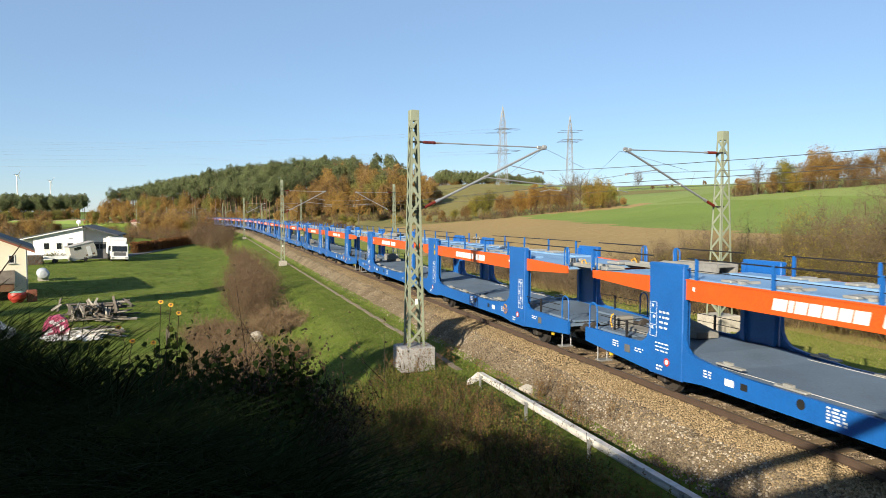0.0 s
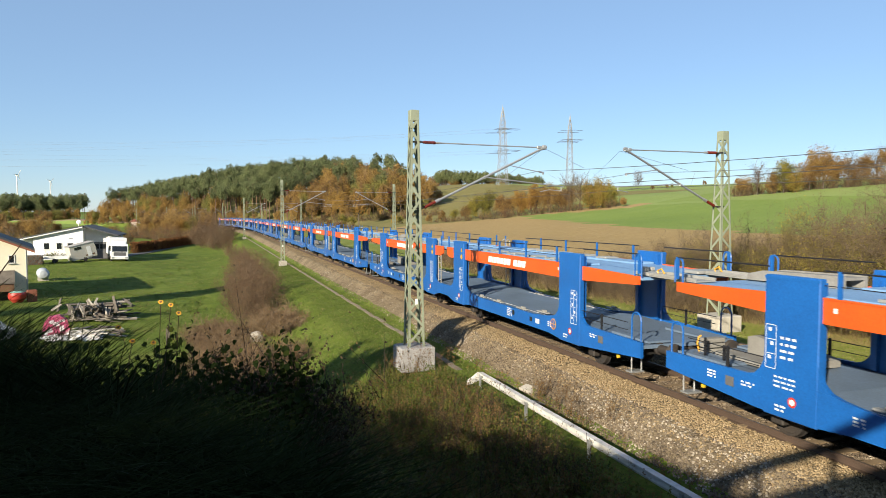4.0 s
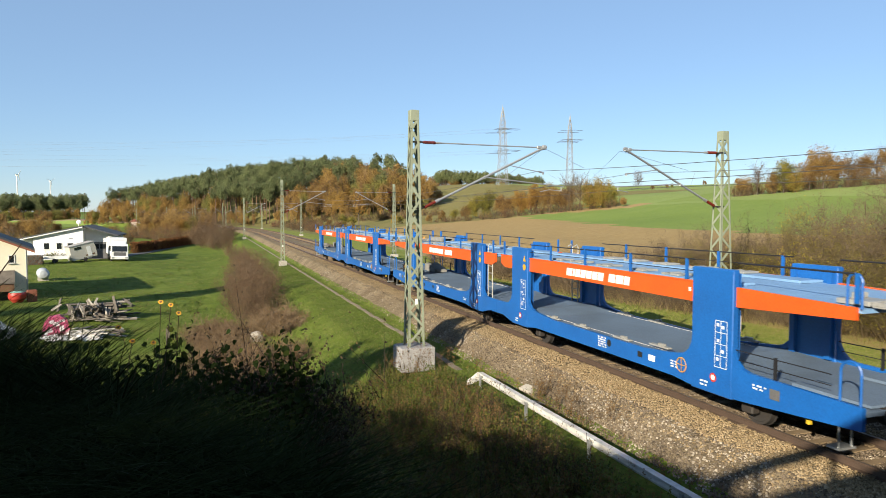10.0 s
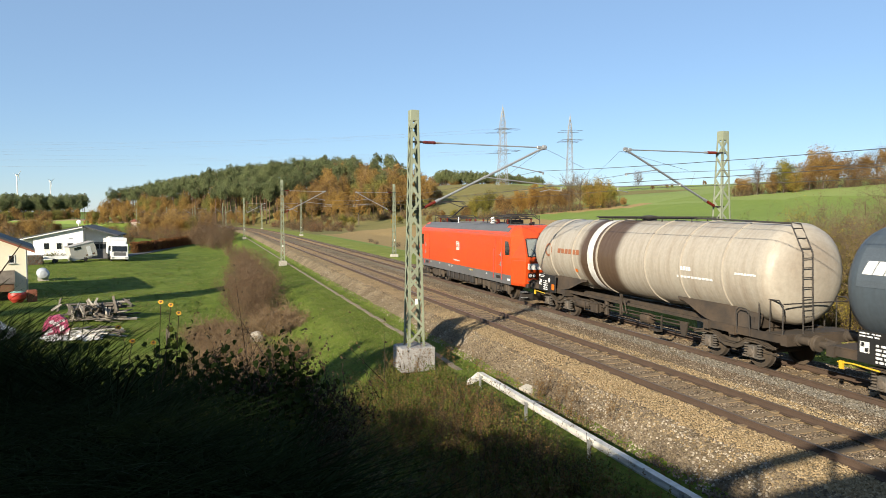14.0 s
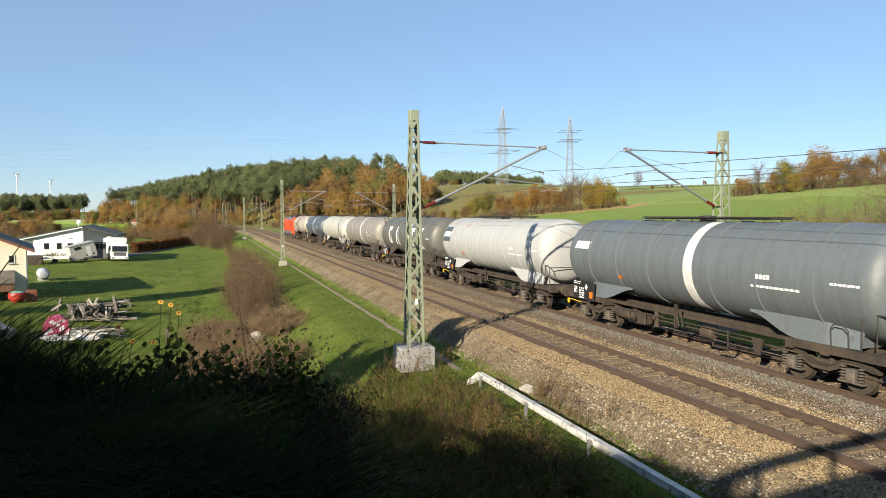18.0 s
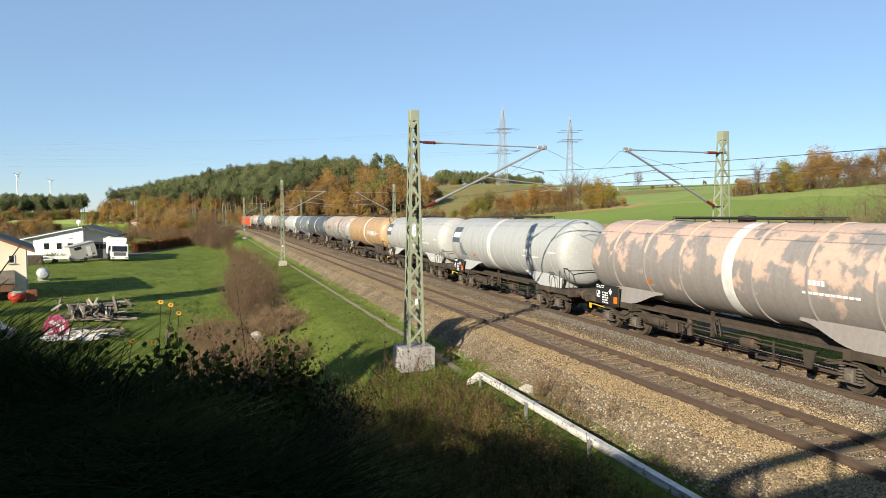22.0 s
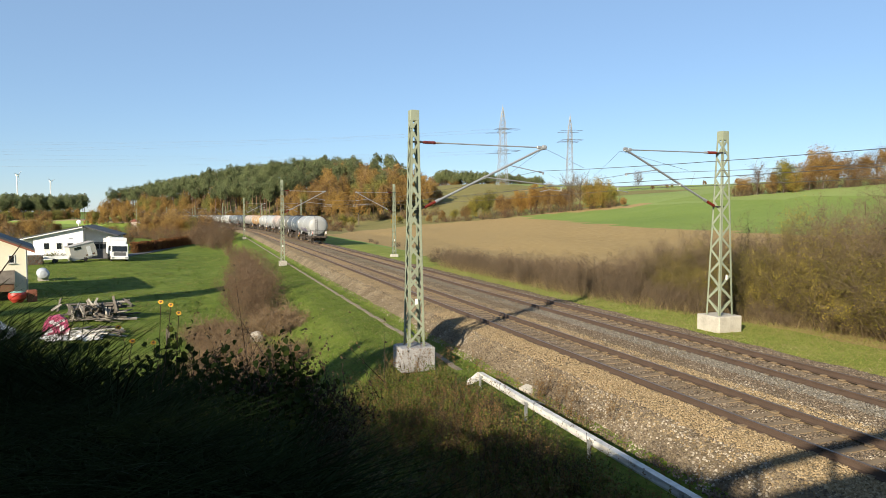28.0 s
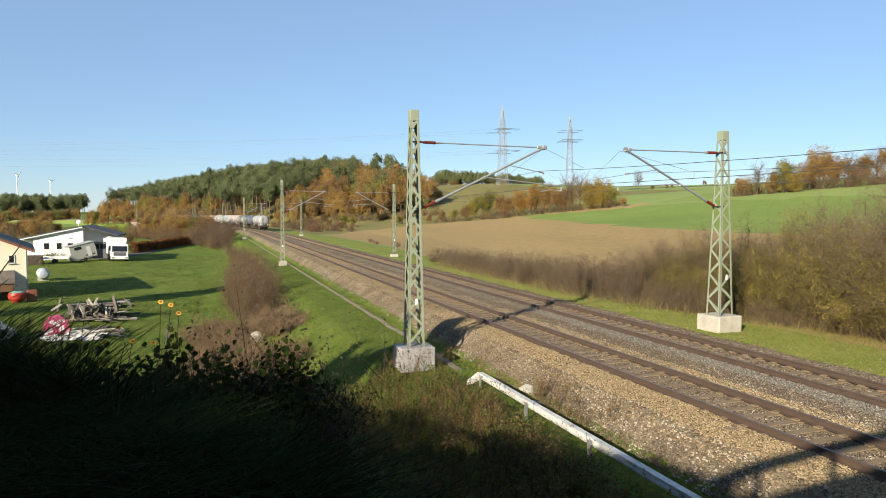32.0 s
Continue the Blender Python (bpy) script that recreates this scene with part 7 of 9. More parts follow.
for k in range(66):
    c_, r_ = k % 11, k // 11
    part("log", Geo().tube((0, 0, 0), (0, 1.0, 0), 0.115 + 0.03 * ((k * 7) % 5) / 5, 7), M_GREYWOOD if k % 3 else M_WOOD, firewood,
         m=pose(-37.0 + c_ * 0.25 + 0.12 * (r_ % 2), 109.6 + 0.1 * ((k * 5) % 4), gz(-36, 110) + 0.12 + r_ * 0.225, 0, 0, 0))

# gas tank on the lawn
gzt = gz(-29.6, 88)
gt = thing("gas_tank", "pale grey-blue cylindrical gas tank on short feet", "gas tank", at=pose(-29.8, 88.0, gzt, 0, 0, 15))
part("vessel", Geo().lathe([(0, -1.4), (0.4, -1.33), (0.6, -1.05), (0.62, -0.9), (0.62, 0.9), (0.6, 1.05), (0.45, 1.33), (0, 1.4)], "y", 20, (0, 0, 0.80)), surface("tank_grey_blue", (0.34, 0.37, 0.40), (0.25, 0.27, 0.29), 0.5), gt, smooth=True)
for y in (-0.8, 0.8):
    part("foot", Geo().box(-0.5, 0.5, y - 0.1, y + 0.1, -0.1, 0.35), M_CONC, gt)

# red tub and orange box
rz = gz(-28.4, 63)
tub = thing("red_tub", "large red plastic water tub with rounded sides", "tub", at=pose(-27.15, 65.6, rz))
tub.scale = (0.68, 0.68, 0.85)
part("basin", Geo().lathe([(0, 0.0), (0.55, 0.0), (0.95, 0.35), (1.02, 0.75), (0.9, 0.98), (0.84, 0.98), (0.92, 0.72), (0.0, 0.3)], "z", 22), M_REDPL, tub, smooth=True)
part("lid_cloth", Geo().lathe([(0.0, 1.12), (0.4, 1.1), (0.8, 1.0), (0.84, 0.98)], "z", 16), surface("teal_cloth", (0.16, 0.32, 0.269), (0.128, 0.224, 0.192), 0.8), tub)
ob_ = part("plastic_crate", Geo().box(-0.35, 0.35, -0.35, 0.35, 0, 0.05, bevel=0.01).box(-0.35, 0.35, -0.35, -0.3, 0.05, 1.0).box(-0.35, 0.35, 0.3, 0.35, 0.05, 1.0).box(-0.35, -0.3, -0.3, 0.3, 0.05, 1.0).box(0.3, 0.35, -0.3, 0.3, 0.05, 1.0), M_TILE, None, m=pose(-26.2, 66.2, gz(-26.2, 66.2), 0, 0, 20))
tagged(ob_, "orange-red open plastic crate on the grass", "crate")

# stack of old timber
rt = random.Random(5)
pile = thing("timber_stack", "untidy stack of weathered grey beams and boards", "timber stack")
px, py = -19.2, 52.8
pz = gz(px, py)
for k in range(84):
    layer = k // 14
    L = rt.uniform(1.4, 3.4)
    a = rt.uniform(-24, 24) + (90 if rt.random() < 0.3 else 0)
    w, h = rt.uniform(.05, .11), rt.uniform(.05, .10)
    spread_ = 1.0 - 0.11 * layer
    part("beam", Geo().box(-L / 2, L / 2, -w, w, -h * 0.6, h * 0.6, bevel=0.01), M_PALEWOOD if k % 5 == 0 else M_GREYWOOD, pile,
         m=pose(px + rt.uniform(-1.5, 1.5) * spread_, py + rt.uniform(-1.3, 1.3) * spread_, pz + 0.08 + layer * 0.18 + rt.uniform(0, .08), rt.uniform(-25, 25), rt.uniform(-8, 8), a))
for k in range(24):
    L = rt.uniform(0.7, 1.35)
    part("board", Geo().box(-rt.uniform(.05, .11), rt.uniform(.05, .11), -0.03, 0.03, -L / 2, L / 2), M_PALEWOOD if k % 2 else M_GREYWOOD, pile, m=pose(px + rt.uniform(-2.4, 2.2), py - 0.9 + rt.uniform(-.5, .5), pz + 0.95 + rt.uniform(-.35, .25), rt.uniform(-80, -30), rt.uniform(-35, 35), rt.uniform(-40, 40)))
heap = thing("board_heap", "flat heap of pale boards and rubble on the ground", "board heap")
for k in range(30):
    x, y = rt.uniform(-19.6, -16.8), rt.uniform(43.5, 47)
    part("board", Geo().box(-rt.uniform(.4, 1.1), rt.uniform(.4, 1.1), -0.1, 0.1, 0, 0.05), M_CREAM if k % 3 else M_GREYWOOD, heap, m=pose(x, y, gz(x, y) + 0.03 + 0.012 * k, rt.uniform(-8, 8), rt.uniform(-10, 10), rt.uniform(0, 180)))
sheet = thing("white_sheeting", "crumpled white plastic sheeting on the ground", "sheeting")
for k in range(9):
    x, y, r = -19.6 + rt.uniform(-1.6, 1.6), 44.5 + rt.uniform(-1, 1.2), rt.uniform(0.5, 0.9)
    z = gz(x, y)
    n = 9
    v = [(x, y, z + rt.uniform(.2, .45))] + [(x + r * math.cos(a * 6.283 / n) * rt.uniform(.8, 1.3), y + 0.6 * r * math.sin(a * 6.283 / n), z + rt.uniform(-.02, .12)) for a in range(n)]
    part("fold", Geo().add(v, [(0, 1 + a, 1 + (a + 1) % n) for a in range(n)]), M_WHITE, sheet)

# covered cart in pink and white
cv = thing("covered_cart", "small cart under a pink and white patterned cover", "covered cart", at=pose(-20.7, 46.6, gz(-20.7, 46.6), 0, 0, 12))
cv.scale = (0.82, 0.82, 0.9)
cov = [(-0.95, -0.05), (-0.72, 0.75), (-0.35, 1.18), (0.3, 1.25), (0.75, 0.95), (0.92, 0.3), (1.0, -0.05)]
part("cover", Geo().prism(cov, "y", -0.55, 0.55), M_PINK, cv)
for k, (x, z, w, h) in enumerate(((-0.55, 0.15, 0.35, 0.3), (-0.15, 0.55, 0.4, 0.35), (0.25, 0.2, 0.3, 0.4), (-0.4, 0.75, 0.3, 0.25), (0.3, 0.8, 0.3, 0.22), (-0.75, 0.0, 0.25, 0.22))):
    part("white_patch", Geo().prism([(x, z), (x + w, z + 0.05), (x + w * 0.9, z + h), (x - 0.05, z + h * 0.8)], "y", -0.565, -0.55), M_WHITE, cv)
for s in (-1, 1):
    wheel(cv, s * 0.6, 0.45, 0.22, 0.22, 0.12, "y")

# car seen beyond the grass
car = thing("car", "silver-white car parked on the yard", "car", at=pose(-24.6, 44.6, gz(-24.6, 44.6), 0, 0, -25))
part("body", Geo().prism([(-2.1, 0.35), (-2.15, 0.75), (-1.2, 0.92), (-0.6, 1.42), (0.9, 1.45), (1.6, 0.95), (2.1, 0.85), (2.15, 0.35)], "y", -0.85, 0.85), surface("car_silver", (0.496, 0.512, 0.528), (0.32, 0.32, 0.333), 0.3, 0.3, 1, 20, 0.3, 0), car)
part("side_window", Geo().prism([(-1.0, 0.95), (-0.55, 1.36), (0.85, 1.38), (1.3, 0.97)], "y", -0.862, 0.862), M_GLASS_DARK, car)
for x in (-1.35, 1.35):
    for s in (-1, 1):
        wheel(car, x, s * 0.78, 0.32, 0.32, 0.2, "y")
st_ = thing("fence_post", "short grey wooden fence post in the scrub", "post", at=pose(-14.0, 40.0, gz(-14, 40)))
part("stake", Geo().box(-0.08, 0.0, -0.06, 0.06, -0.2, 1.2).box(0.02, 0.12, -0.06, 0.06, -0.2, 1.05), M_GREYWOOD, st_)
wb = part("white_stone", Geo().lathe([(0, 0), (0.35, 0.05), (0.42, 0.3), (0.25, 0.55), (0, 0.62)], "z", 9), M_CREAM, None, m=pose(-9.3, 39.5, gz(-9.3, 39.5)))
tagged(wb, "pale stone marker half hidden in brown scrub", "stone")


slab = part("concrete_slab", Geo().box(-0.17, 0.17, -0.26, 0.26, -0.05, 0.035, bevel=0.012), M_CONC, None, m=pose(-2.78, 18.1, gz(-2.78, 18.1) + 0.03, 6, -12, 20))
tagged(slab, "pale broken concrete slab at the ballast foot", "slab")

# ---- farm lane past the hedge ----
lane = Geo()
pts = [(-30.0, 121.0), (-27.0, 133), (-23.6, 150), (-18.5, 178), (-15.0, 200), (-16, 230)]
vv = []
for x, y in pts:
    for o in (-1.6, 1.6):
        vv.append((x + o, y, gz(x + o, y) + 0.05))
lane.add(vv, [(2 * k, 2 * k + 1, 2 * k + 3, 2 * k + 2) for k in range(len(pts) - 1)])
tagged(part("farm_lane", lane, surface("lane_asphalt", (0.083, 0.08, 0.077), (0.058, 0.054, 0.051), 0.9, 0, 0.6, 12)), "narrow grey asphalt lane beside the meadow", "lane", kind="structure")


# ---- electricity pylons ----
M_PYLON = surface("pylon_steel", (0.269, 0.282, 0.288), (0.192, 0.198, 0.205), 0.6, 0.3, 0.4, 5)
M_STRING = surface("insulator_string", (0.07, 0.075, 0.08), (0.05, 0.05, 0.055), 0.4, 0, 1, 10, 0.3, 0)


def pylon(x, y, height, arms, turn, girth):
    z0 = gz(x, y)
    th = thing("electricity_pylon", "grey steel lattice electricity pylon on the hill", "pylon", "pylons on the hill", at=pose(x, y, z0 - 0.5, 0, 0, turn))
    w = lambda z: girth * float(np.interp(z / height, [0, 0.10, 0.80, 1.0], [4.7, 3.7, 2.1, 0.15]))
    zs = [height * q for q in (0, 0.10, 0.19, 0.28, 0.36, 0.44, 0.51, 0.58, 0.64, 0.70, 0.75, 0.80, 0.85, 0.90, 0.95, 1.0)]
    for sx in (-1, 1):
        for sy in (-1, 1):
            part("leg", Geo().line([(sx * w(a), sy * w(a), a) for a in zs], 0.15, 4), M_PYLON, th)
    g = Geo()
    for a, b in zip(zs, zs[1:]):
        for s in (-1, 1):
            g.tube((-w(a), s * w(a), a), (w(b), s * w(b), b), 0.09, 4, caps=False).tube((w(a), s * w(a), a), (-w(b), s * w(b), b), 0.09, 4, caps=False)
            g.tube((s * w(a), -w(a), a), (s * w(b), w(b), b), 0.09, 4, caps=False).tube((s * w(a), w(a), a), (s * w(b), -w(b), b), 0.09, 4, caps=False)
    part("lattice", g, M_PYLON, th)
    tips = []
    for z, half in arms:
        g = Geo()
        q = w(z)
        for s in (-1, 1):
            for o in (-1, 1):
                g.tube((s * q, o * q, z), (s * half, 0, z), 0.11, 4).tube((s * q, o * q, z + 1.8), (s * half, 0, z), 0.10, 4)
            for t in (0.3, 0.6):
                g.tube((s * (q + (half - q) * t), 0, z), (s * (q + (half - q) * t * 0.9), 0, z + 1.8 * (1 - t)), 0.07, 4)
        part("cross_arm", g, M_PYLON, th)
        # tension strings along the line on both sides of the arm
        for s in (-1, 1):
            for fr in ((1.0, 0.55) if half > 7 else (1.0,)):
                for e in (-1, 1):
                    g = Geo()
                    for k in range(3):
                        g.tube((s * half * fr, e * (0.6 + 2.4 * k), z - 0.1 * k), (s * half * fr, e * (2.4 + 2.4 * k), z - 0.1 * k - 0.08), 0.13, 5)
                    g.tube((s * half * fr, 0, z), (s * half * fr, e * 7.6, z - 0.32), 0.05, 4)
                    part("insulator", g, M_STRING, th, "dark insulator string")
                tips.append((s * half * fr, z - 0.32))
    part("spire", Geo().tube((0, 0, height - 1), (0, 0, height + 1.5), 0.10, 4), M_PYLON, th)
    return th, [th.matrix_basis @ Vector((tx_, 7.6, tz_)) for tx_, tz_ in tips]


z1, z2 = gz(161.1, 388) - 0.5, gz(225, 417.6) - 0.5
p1, t1 = pylon(161.1, 388, 71 - z1, [(56.3 - z1, 12.0), (43.3 - z1, 13.0)], 83, 0.70)
p2, t2 = pylon(225, 417.6, 72.5 - z2, [(62.0 - z2, 6.0), (55.5 - z2, 8.5)], 72, 0.60)
power = thing("power_lines", "thin sagging power lines between pylons", "power line")
far_w = [Vector((-620, 560, 52 + 9 * (k % 3))) for k in range(len(t1))]
for a, b in zip(t1, far_w):
    part("conductor", Geo().line(sag(a, b + Vector((0, (b.z - 52), 0)), 15, 16), 0.02, 4), M_PYLON, power)

# ---- wind turbines on the horizon; the rotors turn ----
rotors = []


def turbine(x, y, hub, blade, turn, phase, rate):
    th = thing("wind_turbine", "white wind turbine far off on the horizon", "wind turbine", "wind turbines", at=pose(x, y, gz(x, y) - 5, 0, 0, turn))
    part("tower", Geo().tube((0, 0, 0), (0, 0, hub), 1.9, 10, 1.1), M_WHITE, th)
    part("nacelle", Geo().box(-1.8, 1.8, -3.5, 5, hub - 1.6, hub + 2, bevel=0.4), M_WHITE, th)
    ro = part("rotor", Geo().lathe([(0, -1.6), (1.3, -0.6), (1.6, 1.0)], "y", 10), M_WHITE, th, m=pose(0, -4.5, hub))
    for k in range(3):
        a = k * 2 * math.pi / 3
        c, s = math.cos(a), math.sin(a)
        pr = [(0.7, 0), (1.7, blade * 0.2), (0.3, blade), (-0.2, blade), (-1.0, blade * 0.2), (-0.7, 0)]
        v = [(px_ * c - pz_ * s, dy, px_ * s + pz_ * c) for dy in (-0.25, 0.25) for px_, pz_ in pr]
        part("blade", Geo().add(v, [tuple(range(5, -1, -1)), tuple(range(6, 12))] + [(i, (i + 1) % 6, 6 + (i + 1) % 6, 6 + i) for i in range(6)]), M_WHITE, ro)
    rotors.append((ro, hub, phase, rate))
    return th


turbine(-555, 2350, 128 - gz(-555, 2350), 20, 66, 34, 0.4)
turbine(-593, 3000, 139 - gz(-593, 3000), 22, 58, 44, 0.7)


def turn_rotors():
    for ro, hub, phase, rate in rotors:
        walk(ro, [(t, pose(0, -4.5, hub, 0, phase + rate * t, 0)) for t in [k for k in range(0, 33)]])

# ---- plants: leaves and twigs as many small pieces ----
RNG = np.random.RandomState(77)


def ribbons(base, top, bend, width, segs=3):
    """Blades or twigs from base to top, bowed by bend, tapering: points and quads."""
    n = len(base)
    d = top - base
    side = np.cross(d, RNG.normal(size=(n, 3)))
    side /= np.maximum(np.linalg.norm(side, axis=1, keepdims=True), 1e-6)
    rows = []
    for k in range(segs + 1):
        t = k / segs
        c = base + d * t + bend * (t * t)
        w = (width * (1 - 0.85 * t))[:, None]
        rows.append(c - side * w)
        rows.append(c + side * w)
    co = np.stack(rows, 1).reshape(-1, 3)
    q = np.array([(2 * k, 2 * k + 1, 2 * k + 3, 2 * k + 2) for k in range(segs)])
    return co, q[None] + (np.arange(n) * 2 * (segs + 1))[:, None, None]


def leaf_quads(c, size, flat=0.0):
    """Small bent leaves at the points c."""
    n = len(c)
    a = RNG.normal(size=(n, 3))
    a[:, 2] *= 1 - flat
    a /= np.linalg.norm(a, axis=1, keepdims=True)
    b = np.cross(a, RNG.normal(size=(n, 3)))
    b /= np.maximum(np.linalg.norm(b, axis=1, keepdims=True), 1e-6)
    nn = np.cross(a, b)
    s = np.asarray(size).reshape(-1, 1)
    co = np.stack([c - a * s, c - b * s * 0.55 + nn * s * 0.15, c + a * s, c + b * s * 0.55 + nn * s * 0.15], 1).reshape(-1, 3)
    return co, np.arange(4)[None, None] + (np.arange(n) * 4)[:, None, None]


def heart_quads(c, size):
    """Broad leaves of two halves with a pointed tip that hangs down, at the points c."""
    n = len(c)
    a = RNG.normal(size=(n, 3)) + np.array([0, 0, -0.9])
    a /= np.linalg.norm(a, axis=1, keepdims=True)
    b = np.cross(a, RNG.normal(size=(n, 3)))
    b /= np.maximum(np.linalg.norm(b, axis=1, keepdims=True), 1e-6)
    nn = np.cross(a, b) * 0.22
    s = np.asarray(size).reshape(-1, 1)
    row = lambda u, v: c + (a * u + b * v + nn * abs(v)) * s
    co = np.stack([row(-0.72, 0), row(-0.95, 0.52), row(-0.1, 0.80), row(1.1, 0), row(-0.95, -0.52), row(-0.1, -0.80)], 1).reshape(-1, 3)
    q = np.array([(0, 1, 2, 3), (0, 3, 5, 4)])
    return co, q[None] + (np.arange(n) * 6)[:, None, None]


def joined(pieces):
    """Joins (points, quads, slot) pieces into one set."""
    co, gr, mt, at = [], [], [], 0
    for c, q, s in pieces:
        co.append(c)
        q = q.reshape(-1, 4) + at
        gr.append(q)
        mt.append(np.full(len(q), s))
        at += len(c)
    return np.concatenate(co), np.concatenate(gr), np.concatenate(mt)


def plant_mesh(name, pieces, mats):
    co, q, mt = joined(pieces)
    return raw_mesh(name, co, [q], mats, mt, 1)


M_TWIG = leafy("twig_bark", [(0.0, (0.044, 0.032, 0.021)), (0.5, (0.096, 0.070, 0.044)), (1.0, (0.165, 0.122, 0.078))], 0.9)
M_BARK = surface("tree_bark", (0.102, 0.077, 0.058), (0.051, 0.038, 0.032), 0.95, 0, 1.5, 8, 0.7, 0.4)
M_PINEBARK = surface("pine_bark", (0.127, 0.071, 0.041), (0.061, 0.042, 0.032), 0.95, 0, 0.6, 5, 0.7, 0.4)
M_LEAF_BROWN = leafy("leaf_brown", [(0.0, (0.074, 0.046, 0.020)), (0.5, (0.147, 0.085, 0.030)), (1.0, (0.221, 0.141, 0.047))], 0.8, 0.2, 0.7, 0.2, 0.45)
M_LEAF_RED = leafy("leaf_red_brown", [(0.0, (0.087, 0.027, 0.014)), (0.5, (0.173, 0.063, 0.026)), (1.0, (0.240, 0.126, 0.038))], 0.8, 0.2, 0.7, 0.2, 0.45)
M_LEAF_GOLD = leafy("leaf_gold", [(0.0, (0.165, 0.092, 0.026)), (0.4, (0.281, 0.160, 0.039)), (0.75, (0.347, 0.213, 0.050)), (1.0, (0.281, 0.229, 0.067))], 0.7, 0.3, 0.7, 0.2, 0.45)
M_LEAF_EMB = leafy("leaf_grey_brown", [(0.0, (0.070, 0.040, 0.024)), (0.5, (0.138, 0.079, 0.042)), (0.85, (0.195, 0.125, 0.058)), (1.0, (0.170, 0.150, 0.050))], 0.8, 0.2, 0.7, 0.2, 0.45)
M_LEAF_OCHRE = leafy("leaf_ochre", [(0.0, (0.154, 0.093, 0.035)), (0.4, (0.247, 0.150, 0.051)), (0.75, (0.324, 0.205, 0.065)), (1.0, (0.277, 0.216, 0.077))], 0.8, 0.3, 0.7, 0.2, 0.45)
M_LEAF_OLIVE = leafy("leaf_olive", [(0.0, (0.071, 0.076, 0.017)), (0.4, (0.153, 0.139, 0.027)), (0.75, (0.260, 0.216, 0.041)), (1.0, (0.358, 0.269, 0.053))], 0.7, 0.25, 0.7, 0.2, 0.45)
M_TWIG_PALE = leafy("bramble_cane", [(0.0, (0.064, 0.042, 0.026)), (0.5, (0.125, 0.086, 0.052)), (1.0, (0.225, 0.165, 0.104))], 0.9)
# blades and herbs in near-black green: the bank's shade is in the colour
M_BLADE_SHADE_TINT = leafy("blade_shade_tint", [(0.0, (0.006, 0.010, 0.003)), (0.5, (0.010, 0.018, 0.005)), (1.0, (0.020, 0.030, 0.008))], 0.85, 0.0, 1.0, 0.05)
M_HERB_SHADE_TINT = leafy("herb_shade_tint", [(0.0, (0.009, 0.017, 0.005)), (0.7, (0.021, 0.033, 0.007)), (1.0, (0.087, 0.096, 0.018))], 0.8, 0.2, 1.0, 0.05)
M_GRASS_BLADE = leafy("grass_blade", [(0.0, (0.027, 0.048, 0.007)), (0.4, (0.061, 0.089, 0.011)), (0.75, (0.093, 0.127, 0.020)), (1.0, (0.153, 0.165, 0.050))], 0.5, 0.25)
M_VERGE_BLADE = leafy("verge_blade", [(0.0, (0.084, 0.112, 0.016)), (0.5, (0.160, 0.192, 0.032)), (1.0, (0.280, 0.270, 0.076))], 0.6, 0.3)
M_GRASS_DRY = leafy("dry_grass_blade", [(0.0, (0.118, 0.084, 0.038)), (0.5, (0.215, 0.160, 0.074)), (1.0, (0.330, 0.262, 0.138))], 0.7, 0.25)
M_HERB = leafy("herb_leaf", [(0.0, (0.030, 0.050, 0.008)), (0.4, (0.061, 0.090, 0.013)), (0.7, (0.104, 0.120, 0.019)), (1.0, (0.185, 0.152, 0.027))], 0.55, 0.35)
# dead leaves and stalks coloured dark in place of deeper shade
M_WEED_SHADE_TINT = leafy("dead_leaf_shade_tint", [(0.0, (0.017, 0.014, 0.009)), (0.6, (0.054, 0.036, 0.019)), (1.0, (0.173, 0.109, 0.044))], 0.9)
M_STALK_SHADE_TINT = leafy("stalk_shade_tint", [(0.0, (0.012, 0.009, 0.006)), (1.0, (0.048, 0.033, 0.019))], 0.9)
M_STALK = leafy("dead_stalk", [(0.0, (0.032, 0.02, 0.013)), (0.5, (0.07, 0.045, 0.026)), (1.0, (0.141, 0.096, 0.051))], 0.9)


def blob_points(n, rx, ry, rz, lumps=9, shell=0.5):
    """Points in an uneven crown made of lumps."""
    cs = RNG.normal(size=(lumps, 3))
    cs /= np.linalg.norm(cs, axis=1, keepdims=True)
    cs *= RNG.uniform(0.2, 0.78, (lumps, 1))
    rs = RNG.uniform(0.20, 0.46, lumps)
    k = RNG.randint(0, lumps, n)
    p = RNG.normal(size=(n, 3))
    p /= np.linalg.norm(p, axis=1, keepdims=True)
    p *= (RNG.uniform(0, 1, (n, 1)) ** (1 - shell)) * rs[k][:, None]
    p += cs[k]
    return p * np.array([rx, ry, rz])


